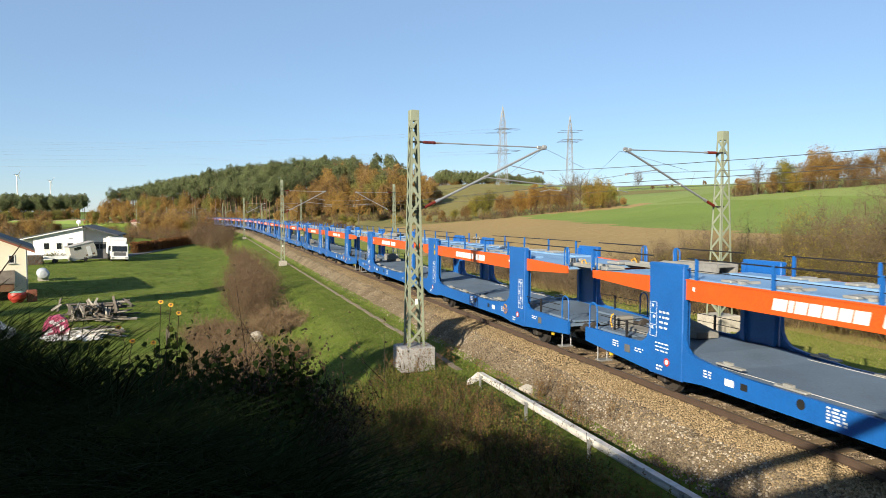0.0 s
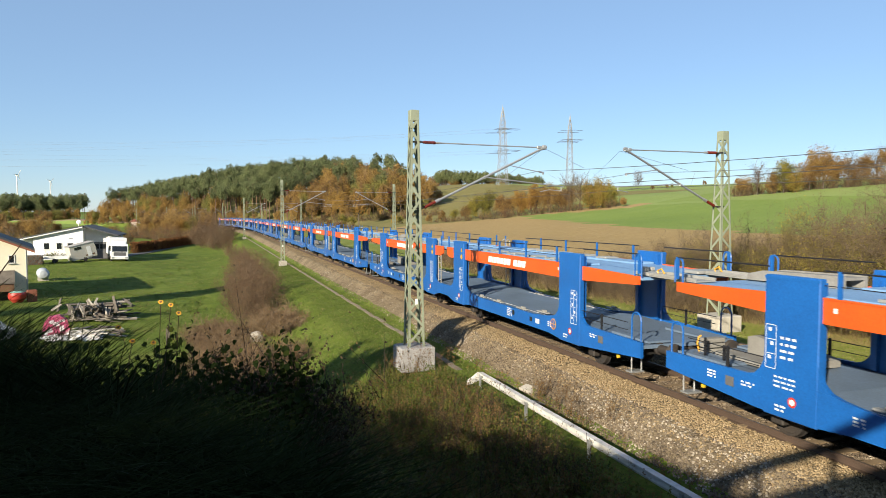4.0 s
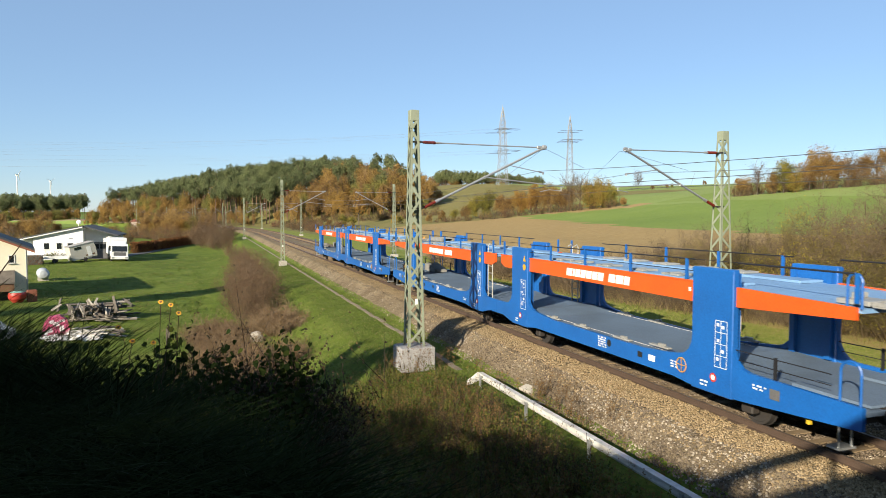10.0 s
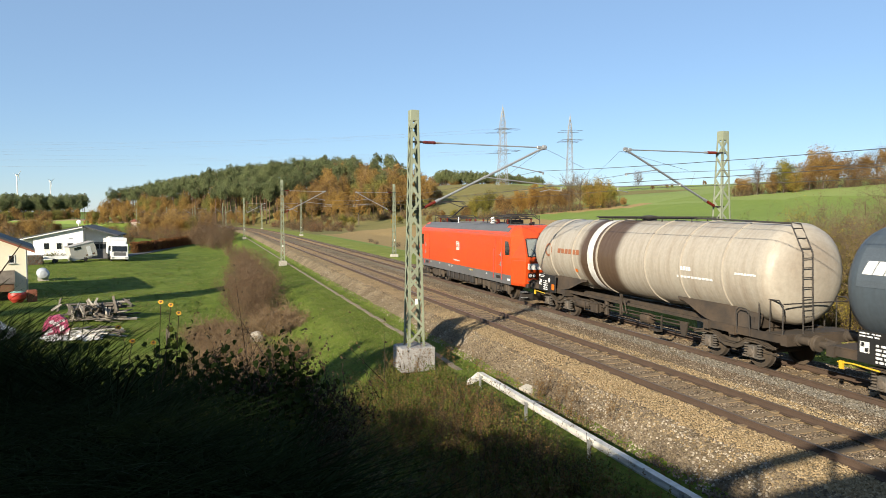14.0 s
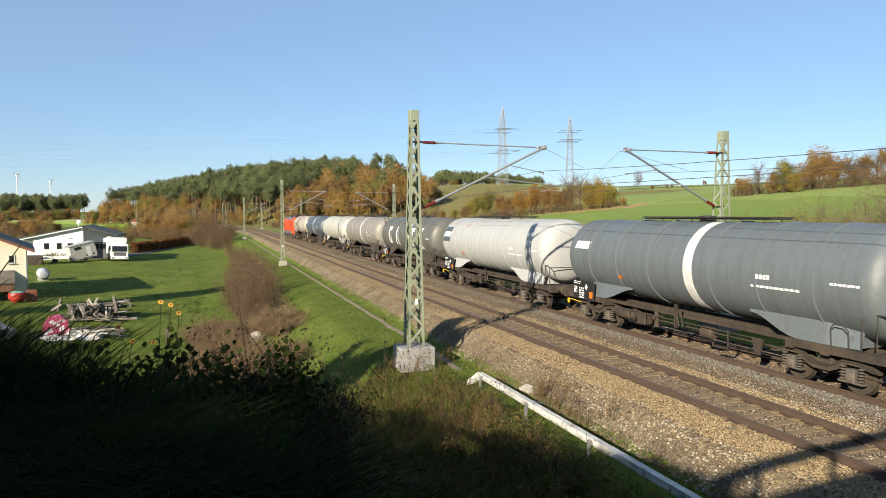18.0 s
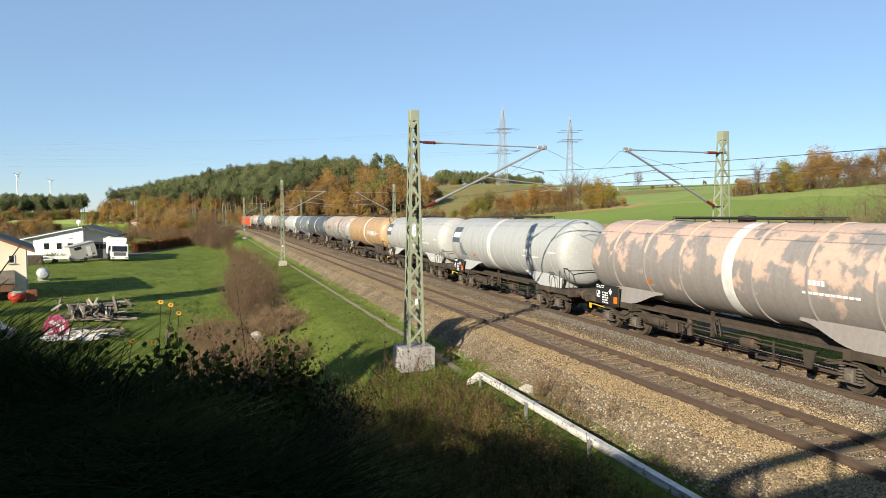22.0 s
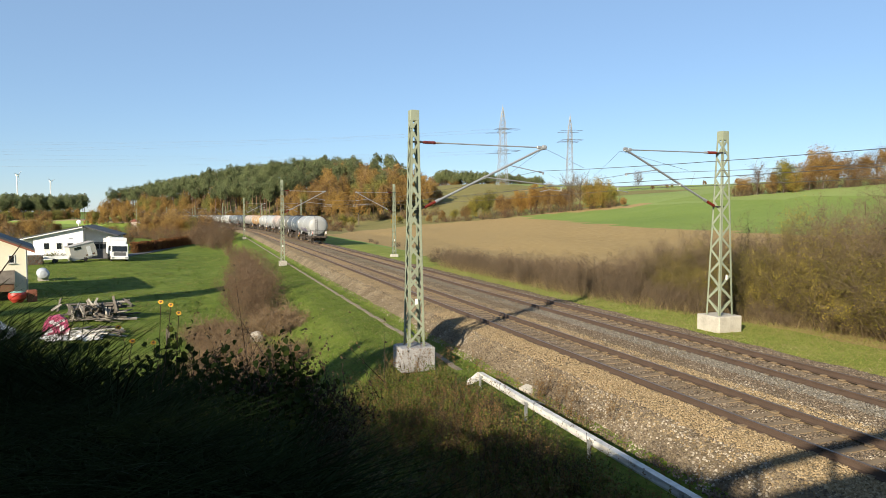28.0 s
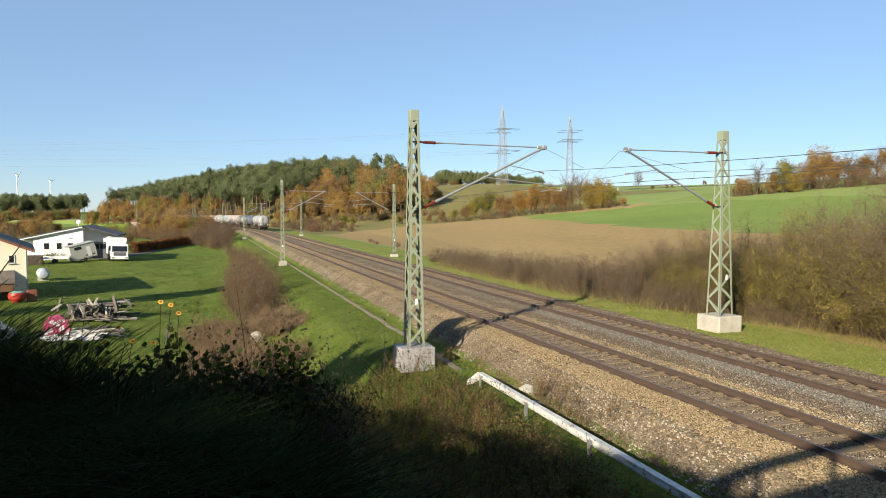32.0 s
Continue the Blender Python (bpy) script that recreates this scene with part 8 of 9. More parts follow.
def shrub_meshes(name, r, h, stems, twigs, leaves, leaf_size, leaf_mat, twig_w=0.012, droop=0.25, boughs=0):
    """A shrub: stems from the ground, boughs, twigs, small leaves. Two meshes: branches and leaves."""
    ang, rad = RNG.uniform(0, 6.283, stems), np.sqrt(RNG.uniform(0, 1, stems))
    base = np.stack([np.cos(ang) * rad * r * 0.45, np.sin(ang) * rad * r * 0.45, np.full(stems, -0.1)], 1)
    hh = h * (1 - 0.45 * rad ** 2) * RNG.uniform(0.7, 1.05, stems)
    top = np.stack([np.cos(ang) * rad * r, np.sin(ang) * rad * r, hh], 1) + RNG.normal(size=(stems, 3)) * 0.12 * r
    bend = np.stack([np.cos(ang) * r * 0.15, np.sin(ang) * r * 0.15, -droop * h * 0.3 * RNG.uniform(0, 1, stems)], 1)
    pieces = [(*ribbons(base, top, bend, np.full(stems, twig_w * 2.2), 4), 0)]
    k = RNG.randint(0, stems, boughs or twigs)
    t = RNG.uniform(0.25, 1.0, len(k))[:, None]
    b2 = base[k] + (top - base)[k] * t + bend[k] * t * t
    dirn = RNG.normal(size=(len(k), 3)) + np.array([0, 0, 0.5])
    dirn /= np.linalg.norm(dirn, axis=1, keepdims=True)
    L = RNG.uniform(0.12, 0.34, (len(k), 1)) * (r + h) * (0.38 if boughs else 0.5)
    t2 = b2 + dirn * L
    t2[:, 2] = np.maximum(t2[:, 2], 0.05)
    sagging = np.stack([np.zeros(len(k)), np.zeros(len(k)), -0.1 * L[:, 0]], 1)
    if boughs:
        curl = RNG.normal(size=(boughs, 3)) * 0.22 * L
        pieces.append((*ribbons(b2, t2, curl, np.full(boughs, twig_w * 1.2), 3), 0))
        k3 = RNG.randint(0, boughs, twigs)
        t3 = RNG.uniform(0.15, 1.0, (twigs, 1))
        b3 = b2[k3] + (t2 - b2)[k3] * t3 + curl[k3] * t3 * t3
        d3 = RNG.normal(size=(twigs, 3)) + np.array([0, 0, 0.6])
        d3 /= np.linalg.norm(d3, axis=1, keepdims=True)
        l3 = RNG.uniform(0.03, 0.11, (twigs, 1)) * (r + h)
        b2, t2 = b3, b3 + d3 * l3
        t2[:, 2] = np.maximum(t2[:, 2], 0.04)
        pieces.append((*ribbons(b2, t2, RNG.normal(size=(twigs, 3)) * 0.12 * l3, np.full(twigs, twig_w * 0.62), 2), 0))
    else:
        pieces.append((*ribbons(b2, t2, sagging, np.full(twigs, twig_w), 1), 0))
    k3 = RNG.randint(0, twigs, leaves)
    t3 = RNG.uniform(0.2, 1.1, (leaves, 1))
    lc = b2[k3] + (t2 - b2)[k3] * t3 + RNG.normal(size=(leaves, 3)) * 0.05
    p3 = leaf_quads(lc, RNG.uniform(0.6, 1.2, leaves) * leaf_size)
    return plant_mesh("branchwork", pieces, [M_TWIG_PALE if name == "bramble" else M_TWIG]), plant_mesh("foliage", [(*p3, 0)], [leaf_mat])


def tree_meshes(h, crown_r, crown_z, crown_h, leaves, leaf_size, mats, trunk_r=0.22, limbs=9, lumps=11, bark=None, shell=0.55):
    g = Geo()
    zt = crown_z + crown_h * 0.2
    pts = [Vector((0, 0, -0.3))]
    for k in range(1, 6):
        pts.append(Vector((RNG.normal() * 0.06 * k, RNG.normal() * 0.06 * k, zt * k / 5)))
    for k, (a, b) in enumerate(zip(pts, pts[1:])):
        g.tube(a, b, trunk_r * (1 - 0.12 * k), 8, trunk_r * (1 - 0.12 * (k + 1)), caps=False)
    for k in range(limbs):
        a = RNG.uniform(0, 6.283)
        z0 = crown_z - crown_h * 0.35 + crown_h * 0.5 * RNG.uniform(0, 1)
        z0 = min(max(z0, h * 0.15), zt)
        s = pts[min(4, int(5 * z0 / zt))]
        e = Vector((math.cos(a) * crown_r * RNG.uniform(0.55, 0.9), math.sin(a) * crown_r * RNG.uniform(0.55, 0.9), z0 + crown_h * RNG.uniform(0.1, 0.45)))
        m = Vector((s.x, s.y, z0)).lerp(e, 0.5) + Vector((0, 0, 0.25))
        g.tube((s.x, s.y, z0), m, trunk_r * 0.42, 5, trunk_r * 0.28, caps=False).tube(m, e, trunk_r * 0.28, 5, trunk_r * 0.08, caps=False)
        for _ in range(2):
            g.tube(m, m + Vector((RNG.normal() * crown_r * .3, RNG.normal() * crown_r * .3, crown_h * .22)), trunk_r * 0.16, 4, trunk_r * 0.05, caps=False)
    p = blob_points(leaves, crown_r, crown_r, crown_h / 2, lumps, shell) + np.array([0, 0, crown_z])
    slot = RNG.randint(0, len(mats), leaves)
    pieces = []
    for s in range(len(mats)):
        pieces.append((*leaf_quads(p[slot == s], RNG.uniform(0.6, 1.25, (slot == s).sum()) * leaf_size), s))
    return g.mesh("trunk", bark or M_BARK, True), plant_mesh("crown", pieces, mats)


def pine_meshes(h, leaves, leaf_size, mat):
    """A tall pine: bare reddish trunk, rounded uneven crown on its upper half."""
    g = Geo()
    g.tube((0, 0, -0.3), (0.1, 0.05, h * 0.55), 0.22, 7, 0.16, caps=False).tube((0.1, 0.05, h * 0.55), (0.2, 0.1, h * 0.93), 0.16, 6, 0.04, caps=False)
    for k in range(9):
        a, z = RNG.uniform(0, 6.283), h * RNG.uniform(0.5, 0.85)
        g.tube((0.1, 0.05, z), (math.cos(a) * 2.2, math.sin(a) * 2.2, z + h * 0.06), 0.06, 4, 0.02, caps=False)
    p = blob_points(leaves, 4.4, 4.4, h * 0.23, 22, 0.55) + np.array([0, 0, h * 0.74])
    return g.mesh("trunk", M_PINEBARK, True), plant_mesh("crown", [(*leaf_quads(p, RNG.uniform(0.6, 1.2, leaves) * leaf_size), 0)], [mat])


def put_plant(name, meshes, names, label, category, group, x, y, scale=1.0, sink=0.05):
    th = thing(name, label, category, group, at=pose(x, y, gz(x, y) - sink, 0, 0, RNG.uniform(0, 360)))
    th.scale = (scale, scale, scale * RNG.uniform(0.92, 1.08))
    for me, nm in zip(meshes, names):
        part(nm, me, None, th)
    return th


BR = ("branchwork", "foliage")
TR_ = ("trunk", "crown")

# hedgerow of bare shrubs beyond the far track
M_LEAF_HEDGE = leafy("hedgerow_leaf", [(0.0, (0.056, 0.050, 0.016)), (0.4, (0.128, 0.112, 0.024)), (0.75, (0.250, 0.205, 0.034)), (1.0, (0.400, 0.300, 0.050))], 0.75, 0.3, 1.0, 0.2, 0.5)
shr = [shrub_meshes("shrub", 2.2, 3.6, 80, 13000, 7000, 0.015, M_LEAF_BROWN, 0.0050, 0.25, 1500) for _ in range(3)]
shr_o = [shrub_meshes("shrub", 2.2, 3.4, 70, 8000, 44000, 0.021, M_LEAF_HEDGE, 0.0050, 0.35, 1200) for _ in range(3)]
low = [shrub_meshes("shrub", 1.15, 1.75, 80, 3200, 700, 0.020, M_LEAF_BROWN, 0.0050, 0.2, 480) for _ in range(3)]
far_shr = [shrub_meshes("shrub", 2.3, 3.9, 30, 420, 900, 0.085, m, 0.022) for m in (M_LEAF_BROWN, M_LEAF_OLIVE, M_LEAF_RED, M_LEAF_BROWN, M_LEAF_OCHRE)]
row = [(13.6, 38.5, .55, 0), (14.2, 35.8, .72, 1), (13.2, 34.0, .80, 2), (14.6, 32.6, .98, 0), (13.3, 31.2, .86, 4), (15.2, 30.6, 1.08, 1), (13.5, 29.0, .90, 3), (14.9, 28.4, 1.08, 2), (13.0, 26.8, .84, 5), (14.8, 26.2, 1.02, 0), (13.3, 24.6, .98, 4), (15.4, 24.2, 1.22, 1),
       (13.8, 22.6, 1.10, 3), (15.8, 22.2, 1.42, 2), (13.9, 20.6, 1.18, 5), (16.0, 20.0, 1.55, 0), (14.2, 18.4, 1.25, 4), (16.6, 17.6, 1.62, 1), (14.6, 16.2, 1.3, 3), (17.0, 15.0, 1.65, 2), (15.0, 13.6, 1.35, 5), (17.6, 12.4, 1.7, 0), (18.6, 19.0, 1.6, 1), (17.8, 24.5, 1.3, 0), (16.8, 29.5, 1.0, 2)]
for x, y, s, k in row:
    ms = (shr + shr_o)[k]
    put_plant("shrub", ms, BR, "leafless grey-brown shrub in the trackside hedgerow" if k < 3 else "shrub with sparse olive and yellow leaves in the hedgerow", "shrub", "hedgerow shrubs", x, y, s * (1.2 if y < 25 else 1.16))
for k in range(22):
    y = 12.5 + 22 * k / 21 + RNG.uniform(-.4, .4)
    put_plant("low_shrub", low[k % 3], BR, "low brown brushwood at the foot of the hedgerow", "shrub", "hedge foot", float(np.interp(y, [12, 20, 24, 27, 31, 36], [14.4, 13.6, 12.3, 11.2, 10.4, 9.8])) + RNG.uniform(-.2, .9), y, RNG.uniform(0.75, 1.1))
for k in range(44):
    t = k / 43
    y = 36 + 30 * t + RNG.uniform(-.5, .5)
    x = 9.7 + 1.5 * RNG.uniform(-.4, 1) + t * 0.8
    put_plant("low_shrub", low[k % 3], BR, "low leafless brown thicket beside the field", "shrub", "low thicket", x, y, RNG.uniform(0.95, 1.35) * (1.12 - 0.42 * t))

# scrub at the foot of the embankment and along the meadow
red = [shrub_meshes("shrub", 2.0, 4.2, 70, 5200, 11000, 0.032, M_LEAF_EMB, 0.006, 0.25, 900) for _ in range(2)]
brm = [shrub_meshes("bramble", 1.6, 1.7, 90, 2300, 1500, 0.035, M_LEAF_BROWN, 0.008, 0.8) for _ in range(3)]
brg = [shrub_meshes("bramble", 1.5, 1.7, 70, 900, 4200, 0.04, M_HERB, 0.007, 0.8) for _ in range(2)]
for x, y, s in ((-9.4, 45.0, .66), (-8.5, 47.0, .82), (-9.4, 49.5, .84), (-8.3, 52.5, .90), (-9.0, 56, .92), (-8.2, 60, .90), (-8.7, 65, .88), (-8.0, 71, .86), (-8.2, 78, .80), (-7.8, 86, .74), (-8.0, 95, .66)):
    put_plant("shrub", red[int(y) % 2], BR, "dense dark brown half-bare shrub at the embankment foot", "shrub", "embankment shrubs", x, y, s)
for k in range(40):
    y = RNG.uniform(24, 44)
    x = -8.4 - RNG.uniform(0, 5.0) + (y - 30) * 0.08
    put_plant("bramble", brm[k % 3], BR, "tangled leafless brown bramble", "bramble", "bramble thicket", x, y, RNG.uniform(0.6, 1.05))
for x, y, s in ((-9.6, 156, 1.75), (-12.2, 163, 1.7), (-8.6, 166, 1.6), (-13.6, 172, 1.4), (-10.5, 149, 1.1), (-8.6, 120, .6), (-8.4, 132, .7)):
    put_plant("shrub", (red[int(y) % 2] if s > 1 else far_shr[0]), BR, "tall brown shrub beside the railway", "shrub", "shrubs by the line", x, y, s)
for k in range(30):
    y = RNG.uniform(190, 300)
    o = RNG.uniform(-32, -9) - (y - 190) * 0.06
    put_plant("shrub", far_shr[k % 5], BR, "large autumn shrub in the scrub by the line", "shrub", "far scrub", o + float(line_x(y)), y, RNG.uniform(0.8, 1.4))
for k in range(5):
    y = 84 + k * 9.2
    put_plant("low_shrub", low[k % 3], BR, "low brown scrub along the far trackside", "shrub", "trackside scrub", 15.0 + RNG.uniform(-1, 1.5) + float(line_x(y)), y, RNG.uniform(0.4, 0.7))

# scrub along the upper edge of the ploughed field
for k in range(46):
    t = k / 45
    put_plant("edge_shrub", far_shr[(0, 3, 1, 0, 4, 1, 3)[k % 7]], BR, "brown and olive shrub above the ploughed field", "shrub", "shrubs above the field", 30 + 46 * t + RNG.uniform(-2, 3), 306 - 52 * t + RNG.uniform(0, 16), RNG.uniform(0.6, 1.15))

# rough scrub on the strip between the line and the wood
for k in range(44):
    y = RNG.uniform(196, 300)
    put_plant("strip_shrub", far_shr[(0, 2, 3, 4, 0)[k % 5]], BR, "brown autumn shrub on the rough strip below the wood", "shrub", "scrub below the wood", float(line_x(y)) + RNG.uniform(16, 44) * (0.55 + 0.45 * (y - 196) / 104) + 6, y, RNG.uniform(0.45, 0.95))

# clipped beech hedge along the lane
hedge = thing("beech_hedge", "long clipped hedge with rust-brown leaves", "hedge")
n = 26000
t = RNG.uniform(0, 1, n)
hx, hy = -26.0 + 13.5 * t, 146.0 + 50 * t
wv = RNG.uniform(-0.7, 0.7, n)
hz_ = RNG.uniform(0, 1, n) ** 0.8 * (2.1 + 0.12 * np.sin(t * 60) + 0.1 * np.sin(t * 23))
c = np.stack([hx + wv, hy - wv * 0.2, ground(hx, hy) + hz_], 1)
part("foliage", plant_mesh("foliage", [(*leaf_quads(c, RNG.uniform(0.09, 0.17, n)), 0)], [leafy("hedge_leaf", [(0.0, (0.077, 0.032, 0.013)), (0.5, (0.154, 0.067, 0.022)), (1.0, (0.211, 0.115, 0.038))], 0.8, 0.2, 0.7, 0.2, 0.4)]), None, hedge)
n = 500
t = RNG.uniform(0, 1, n)
b = np.stack([-26.0 + 13.5 * t, 146.0 + 50 * t, ground(-26.0 + 13.5 * t, 146.0 + 50 * t) - 0.1], 1)
part("stemwork", plant_mesh("stemwork", [(*ribbons(b, b + np.array([0, 0, 1.9]), RNG.normal(size=(n, 3)) * 0.15, np.full(n, 0.03), 2), 0)], [M_TWIG]), None, hedge)

# field hedge with autumn trees below the pylons
aut = [tree_meshes(10, 4.2, 4.7, 10.2, 7500, 0.15, m, 0.14, 12, 30) for m in ([M_LEAF_OLIVE], [M_LEAF_GOLD, M_LEAF_OLIVE], [M_LEAF_GOLD], [M_LEAF_OCHRE, M_LEAF_BROWN], [M_LEAF_OCHRE])]
aut.append(tree_meshes(10, 3.6, 5.4, 9.4, 1300, 0.12, [M_LEAF_BROWN], 0.13, 34, 26))
birch = tree_meshes(17, 3.4, 9.5, 14.0, 3000, 0.22, [M_LEAF_GOLD], 0.2, 14, 18)
roadside = tree_meshes(17, 2.6, 9.5, 14.0, 15000, 0.26, [M_LEAF_OCHRE], 0.24, 12, 16)
roadside_high = tree_meshes(12.4, 1.75, 9.0, 6.4, 9000, 0.22, [M_LEAF_OCHRE], 0.2, 12, 16)
TREE_WORDS = ("olive-green tree turning yellow", "yellow and olive autumn tree", "golden yellow autumn tree", "brown half-bare autumn tree", "rust-orange autumn tree", "bare pale-brown tree")
for x, y, k, s in ((75, 217, 0, .80), (78, 213, 0, .93), (81, 209, 3, .72), (72, 219, 3, .55), (68, 219, 0, .44), (64, 221, 3, .40), (60, 223, 3, .32), (55, 226, 3, .26), (84, 200, 2, .86), (87, 195, 2, 1.0), (89, 191, 4, .82), (90.5, 187, 3, .75),
                   (92.5, 184, 5, 1.12), (94.5, 181, 5, 1.0), (96, 178, 1, .86), (98, 175, 1, .95), (99.5, 172.5, 0, .60), (100.8, 167.5, 4, .27), (82, 205, 3, .60), (93.5, 188, 3, .70), (86, 203, 0, .62), (79, 219, 5, .8)):
    put_plant("field_tree", aut[k], TR_, TREE_WORDS[k] + " in the field hedge", "tree", "trees of the field hedge", x, y, s * 1.16)
for k in range(30):
    t = k / 29
    put_plant("hedge_shrub", far_shr[k % 5], BR, "brown and olive shrub under the field trees", "shrub", "field hedge shrubs", 62 + 38 * t + RNG.uniform(-1.5, 1.5), 221 - 49 * t + RNG.uniform(-1.5, 1.5), RNG.uniform(0.6, 1.15) * (0.75 + 0.25 * t))
# belt of autumn scrub between the valley and the curve of the line
for k in range(26):
    t = (k % 13) / 12 + RNG.uniform(-.03, .03)
    kk = (3, 5, 0, 2, 3, 4, 5)[k % 7]
    x, y = -12.5 - 20 * t + RNG.uniform(-1, 1), 196 + 52 * t + RNG.uniform(-3, 3) + (16 if k > 12 else 0)
    put_plant("valley_tree", aut[kk], TR_, TREE_WORDS[kk] + " in the belt by the curve", "tree", "trees by the curve", x, y, RNG.uniform(0.72, 0.96))
for k in range(26):
    t = k / 25
    put_plant("valley_shrub", far_shr[k % 5], BR, "brown autumn shrub below the trees by the curve", "shrub", "shrubs by the curve", -11 - 22 * t + RNG.uniform(-2, 1), 186 + 54 * t + RNG.uniform(-3, 3), RNG.uniform(0.7, 1.2))
for x, y, k, s in ((34, 243, 0, .46), (37, 241, 0, .40), (50, 232, 1, .36), (53, 234, 0, .30), (28, 238, 3, .34), (61, 246, 5, .5)):
    put_plant("strip_tree", aut[k], TR_, TREE_WORDS[k] + " on the rough strip", "tree", "trees below the wood", x, y, s * 1.2)
put_plant("birch_tree", birch, TR_, "tall slender golden birch at the edge of the wood", "tree", "trees below the wood", 45, 268, 1.0)
# trees on the rise to the right
for x, y, k, s in ((114, 136, 4, .52), (114.5, 131.5, 5, .72), (116, 128.5, 3, .52), (116.5, 125.5, 0, .74), (117, 122.5, 1, .52), (120.5, 122, 4, .82), (122.5, 120, 4, .92), (124.5, 118, 4, .78), (125, 115.5, 5, .70), (127, 114, 3, .72), (129, 112, 5, .82), (130.5, 110, 3, .78), (132, 108, 3, .72), (134, 106, 3, .76), (136, 104, 3, .70), (138, 101, 4, .7)):
    put_plant("hillside_tree", aut[k], TR_, TREE_WORDS[k] + " on the grassy rise", "tree", "trees on the rise", x, y, s * 1.12)
for k in range(40):
    t = k / 39
    put_plant("hillside_shrub", far_shr[(0, 3, 1, 0, 4)[k % 5]], BR, "brown autumn shrub on the grassy rise", "shrub", "shrubs on the rise", 112.5 + 24 * t + RNG.uniform(-1, 2), 138 - 40 * t + RNG.uniform(-1, 1), RNG.uniform(0.6, 1.0))
for x, y, k, s in ((176, 268, 5, .95), (181, 264, 3, .28), (186, 260, 3, .25), (190, 262, 0, .22), (232, 290, 3, .30), (262, 300, 3, .35)):
    put_plant("lone_tree", aut[k], TR_, "lone bare tree on the skyline field", "tree", "lone trees", x, y, s)


# ---- the wooded hill: pines above, autumn leaves below ----
def forest(name, variants, spots, label, parts_n=("trunks", "crowns"), sink=0.0):
    th = thing(name, label, "wood", kind="stuff")
    for slot in (0, 1):
        co, qs, mt, at = [], [], [], 0
        polys = []
        for (x, y, s, k, a) in spots:
            me = variants[k][slot]
            v = np.empty(len(me.vertices) * 3, np.float32)
            me.vertices.foreach_get("co", v)
            v = v.reshape(-1, 3) * s
            c_, s_ = math.cos(a), math.sin(a)
            w = np.stack([v[:, 0] * c_ - v[:, 1] * s_ + x, v[:, 0] * s_ + v[:, 1] * c_ + y, v[:, 2] + gz(x, y) - sink], 1)
            lp = np.empty(len(me.loops), np.int32)
            me.loops.foreach_get("vertex_index", lp)
            mi = np.empty(len(me.polygons), np.int32)
            me.polygons.foreach_get("material_index", mi)
            base = MATS.setdefault((name, slot), [])
            remap = []
            for m in me.materials:
                if m not in base:
                    base.append(m)
                remap.append(base.index(m))
            co.append(w)
            qs.append(lp.reshape(-1, 4) + at)
            mt.append(np.array(remap, np.int32)[mi])
            at += len(w)
        me = raw_mesh(parts_n[slot], np.concatenate(co), [np.concatenate(qs)], MATS[(name, slot)], np.concatenate(mt), 1)
        tagged(part(parts_n[slot], me, None, th), kind="stuff")
    return th


MATS = {}
F_OCHRE = leafy("wood_ochre", [(0.0, (0.190, 0.118, 0.038)), (0.4, (0.310, 0.196, 0.056)), (0.75, (0.410, 0.262, 0.070)), (1.0, (0.470, 0.330, 0.094))], 0.8, 0.3, 0.45, 0.2, 0.10)
F_RUST = leafy("wood_rust", [(0.0, (0.155, 0.096, 0.040)), (0.4, (0.250, 0.156, 0.060)), (0.75, (0.330, 0.208, 0.076)), (1.0, (0.390, 0.270, 0.100))], 0.8, 0.3, 0.45, 0.2, 0.10)
F_OLIVE = leafy("wood_olive", [(0.0, (0.120, 0.122, 0.036)), (0.5, (0.210, 0.196, 0.050)), (1.0, (0.340, 0.284, 0.068))], 0.8, 0.3, 0.45, 0.2, 0.10)
F_PINE = leafy("wood_pine", [(0.0, (0.078, 0.096, 0.044)), (0.5, (0.134, 0.156, 0.068)), (1.0, (0.204, 0.220, 0.096))], 0.85, 0.25, 0.5, 0.2, 0.11)
SHAPES = ((15, 3.8, 8.6, 11, [F_OCHRE]), (13, 3.6, 7.4, 10, [F_OCHRE, F_RUST]), (14, 3.6, 8, 10.5, [F_OLIVE]), (12, 3.4, 6.6, 9, [F_RUST]), (16, 4.2, 9, 12, [F_RUST, F_OCHRE]))
wood_tree = lambda n, size: [tree_meshes(h * 1.2, r * 1.3, z * 1.1, ch * 1.4, n, size, m, 0.18, 6, 24, shell=0.55) for h, r, z, ch, m in SHAPES]
near_kinds = [pine_meshes(h, 3200, 0.25, F_PINE) for h in (21.5, 22.5, 20.5, 23)] + wood_tree(3400, 0.25)
back_kinds = [pine_meshes(h, 1300, 0.37, F_PINE) for h in (21.5, 22.5, 20.5, 23)] + wood_tree(1300, 0.37)
VAR = near_kinds + back_kinds
rf_ = random.Random(9)
spots = []
# the edge of the wood follows the curve of the line and then the field
el_ = [0.0]
for (x0, y0), (x1, y1) in zip(WOOD_EDGE, WOOD_EDGE[1:]):
    el_.append(el_[-1] + math.hypot(x1 - x0, y1 - y0))


def along_edge(s):
    k = min(max(i for i in range(len(el_)) if el_[i] <= s), len(WOOD_EDGE) - 2)
    t = (s - el_[k]) / (el_[k + 1] - el_[k])
    (x0, y0), (x1, y1) = WOOD_EDGE[k], WOOD_EDGE[k + 1]
    L = math.hypot(x1 - x0, y1 - y0)
    return x0 + (x1 - x0) * t, y0 + (y1 - y0) * t, -(y1 - y0) / L, (x1 - x0) / L


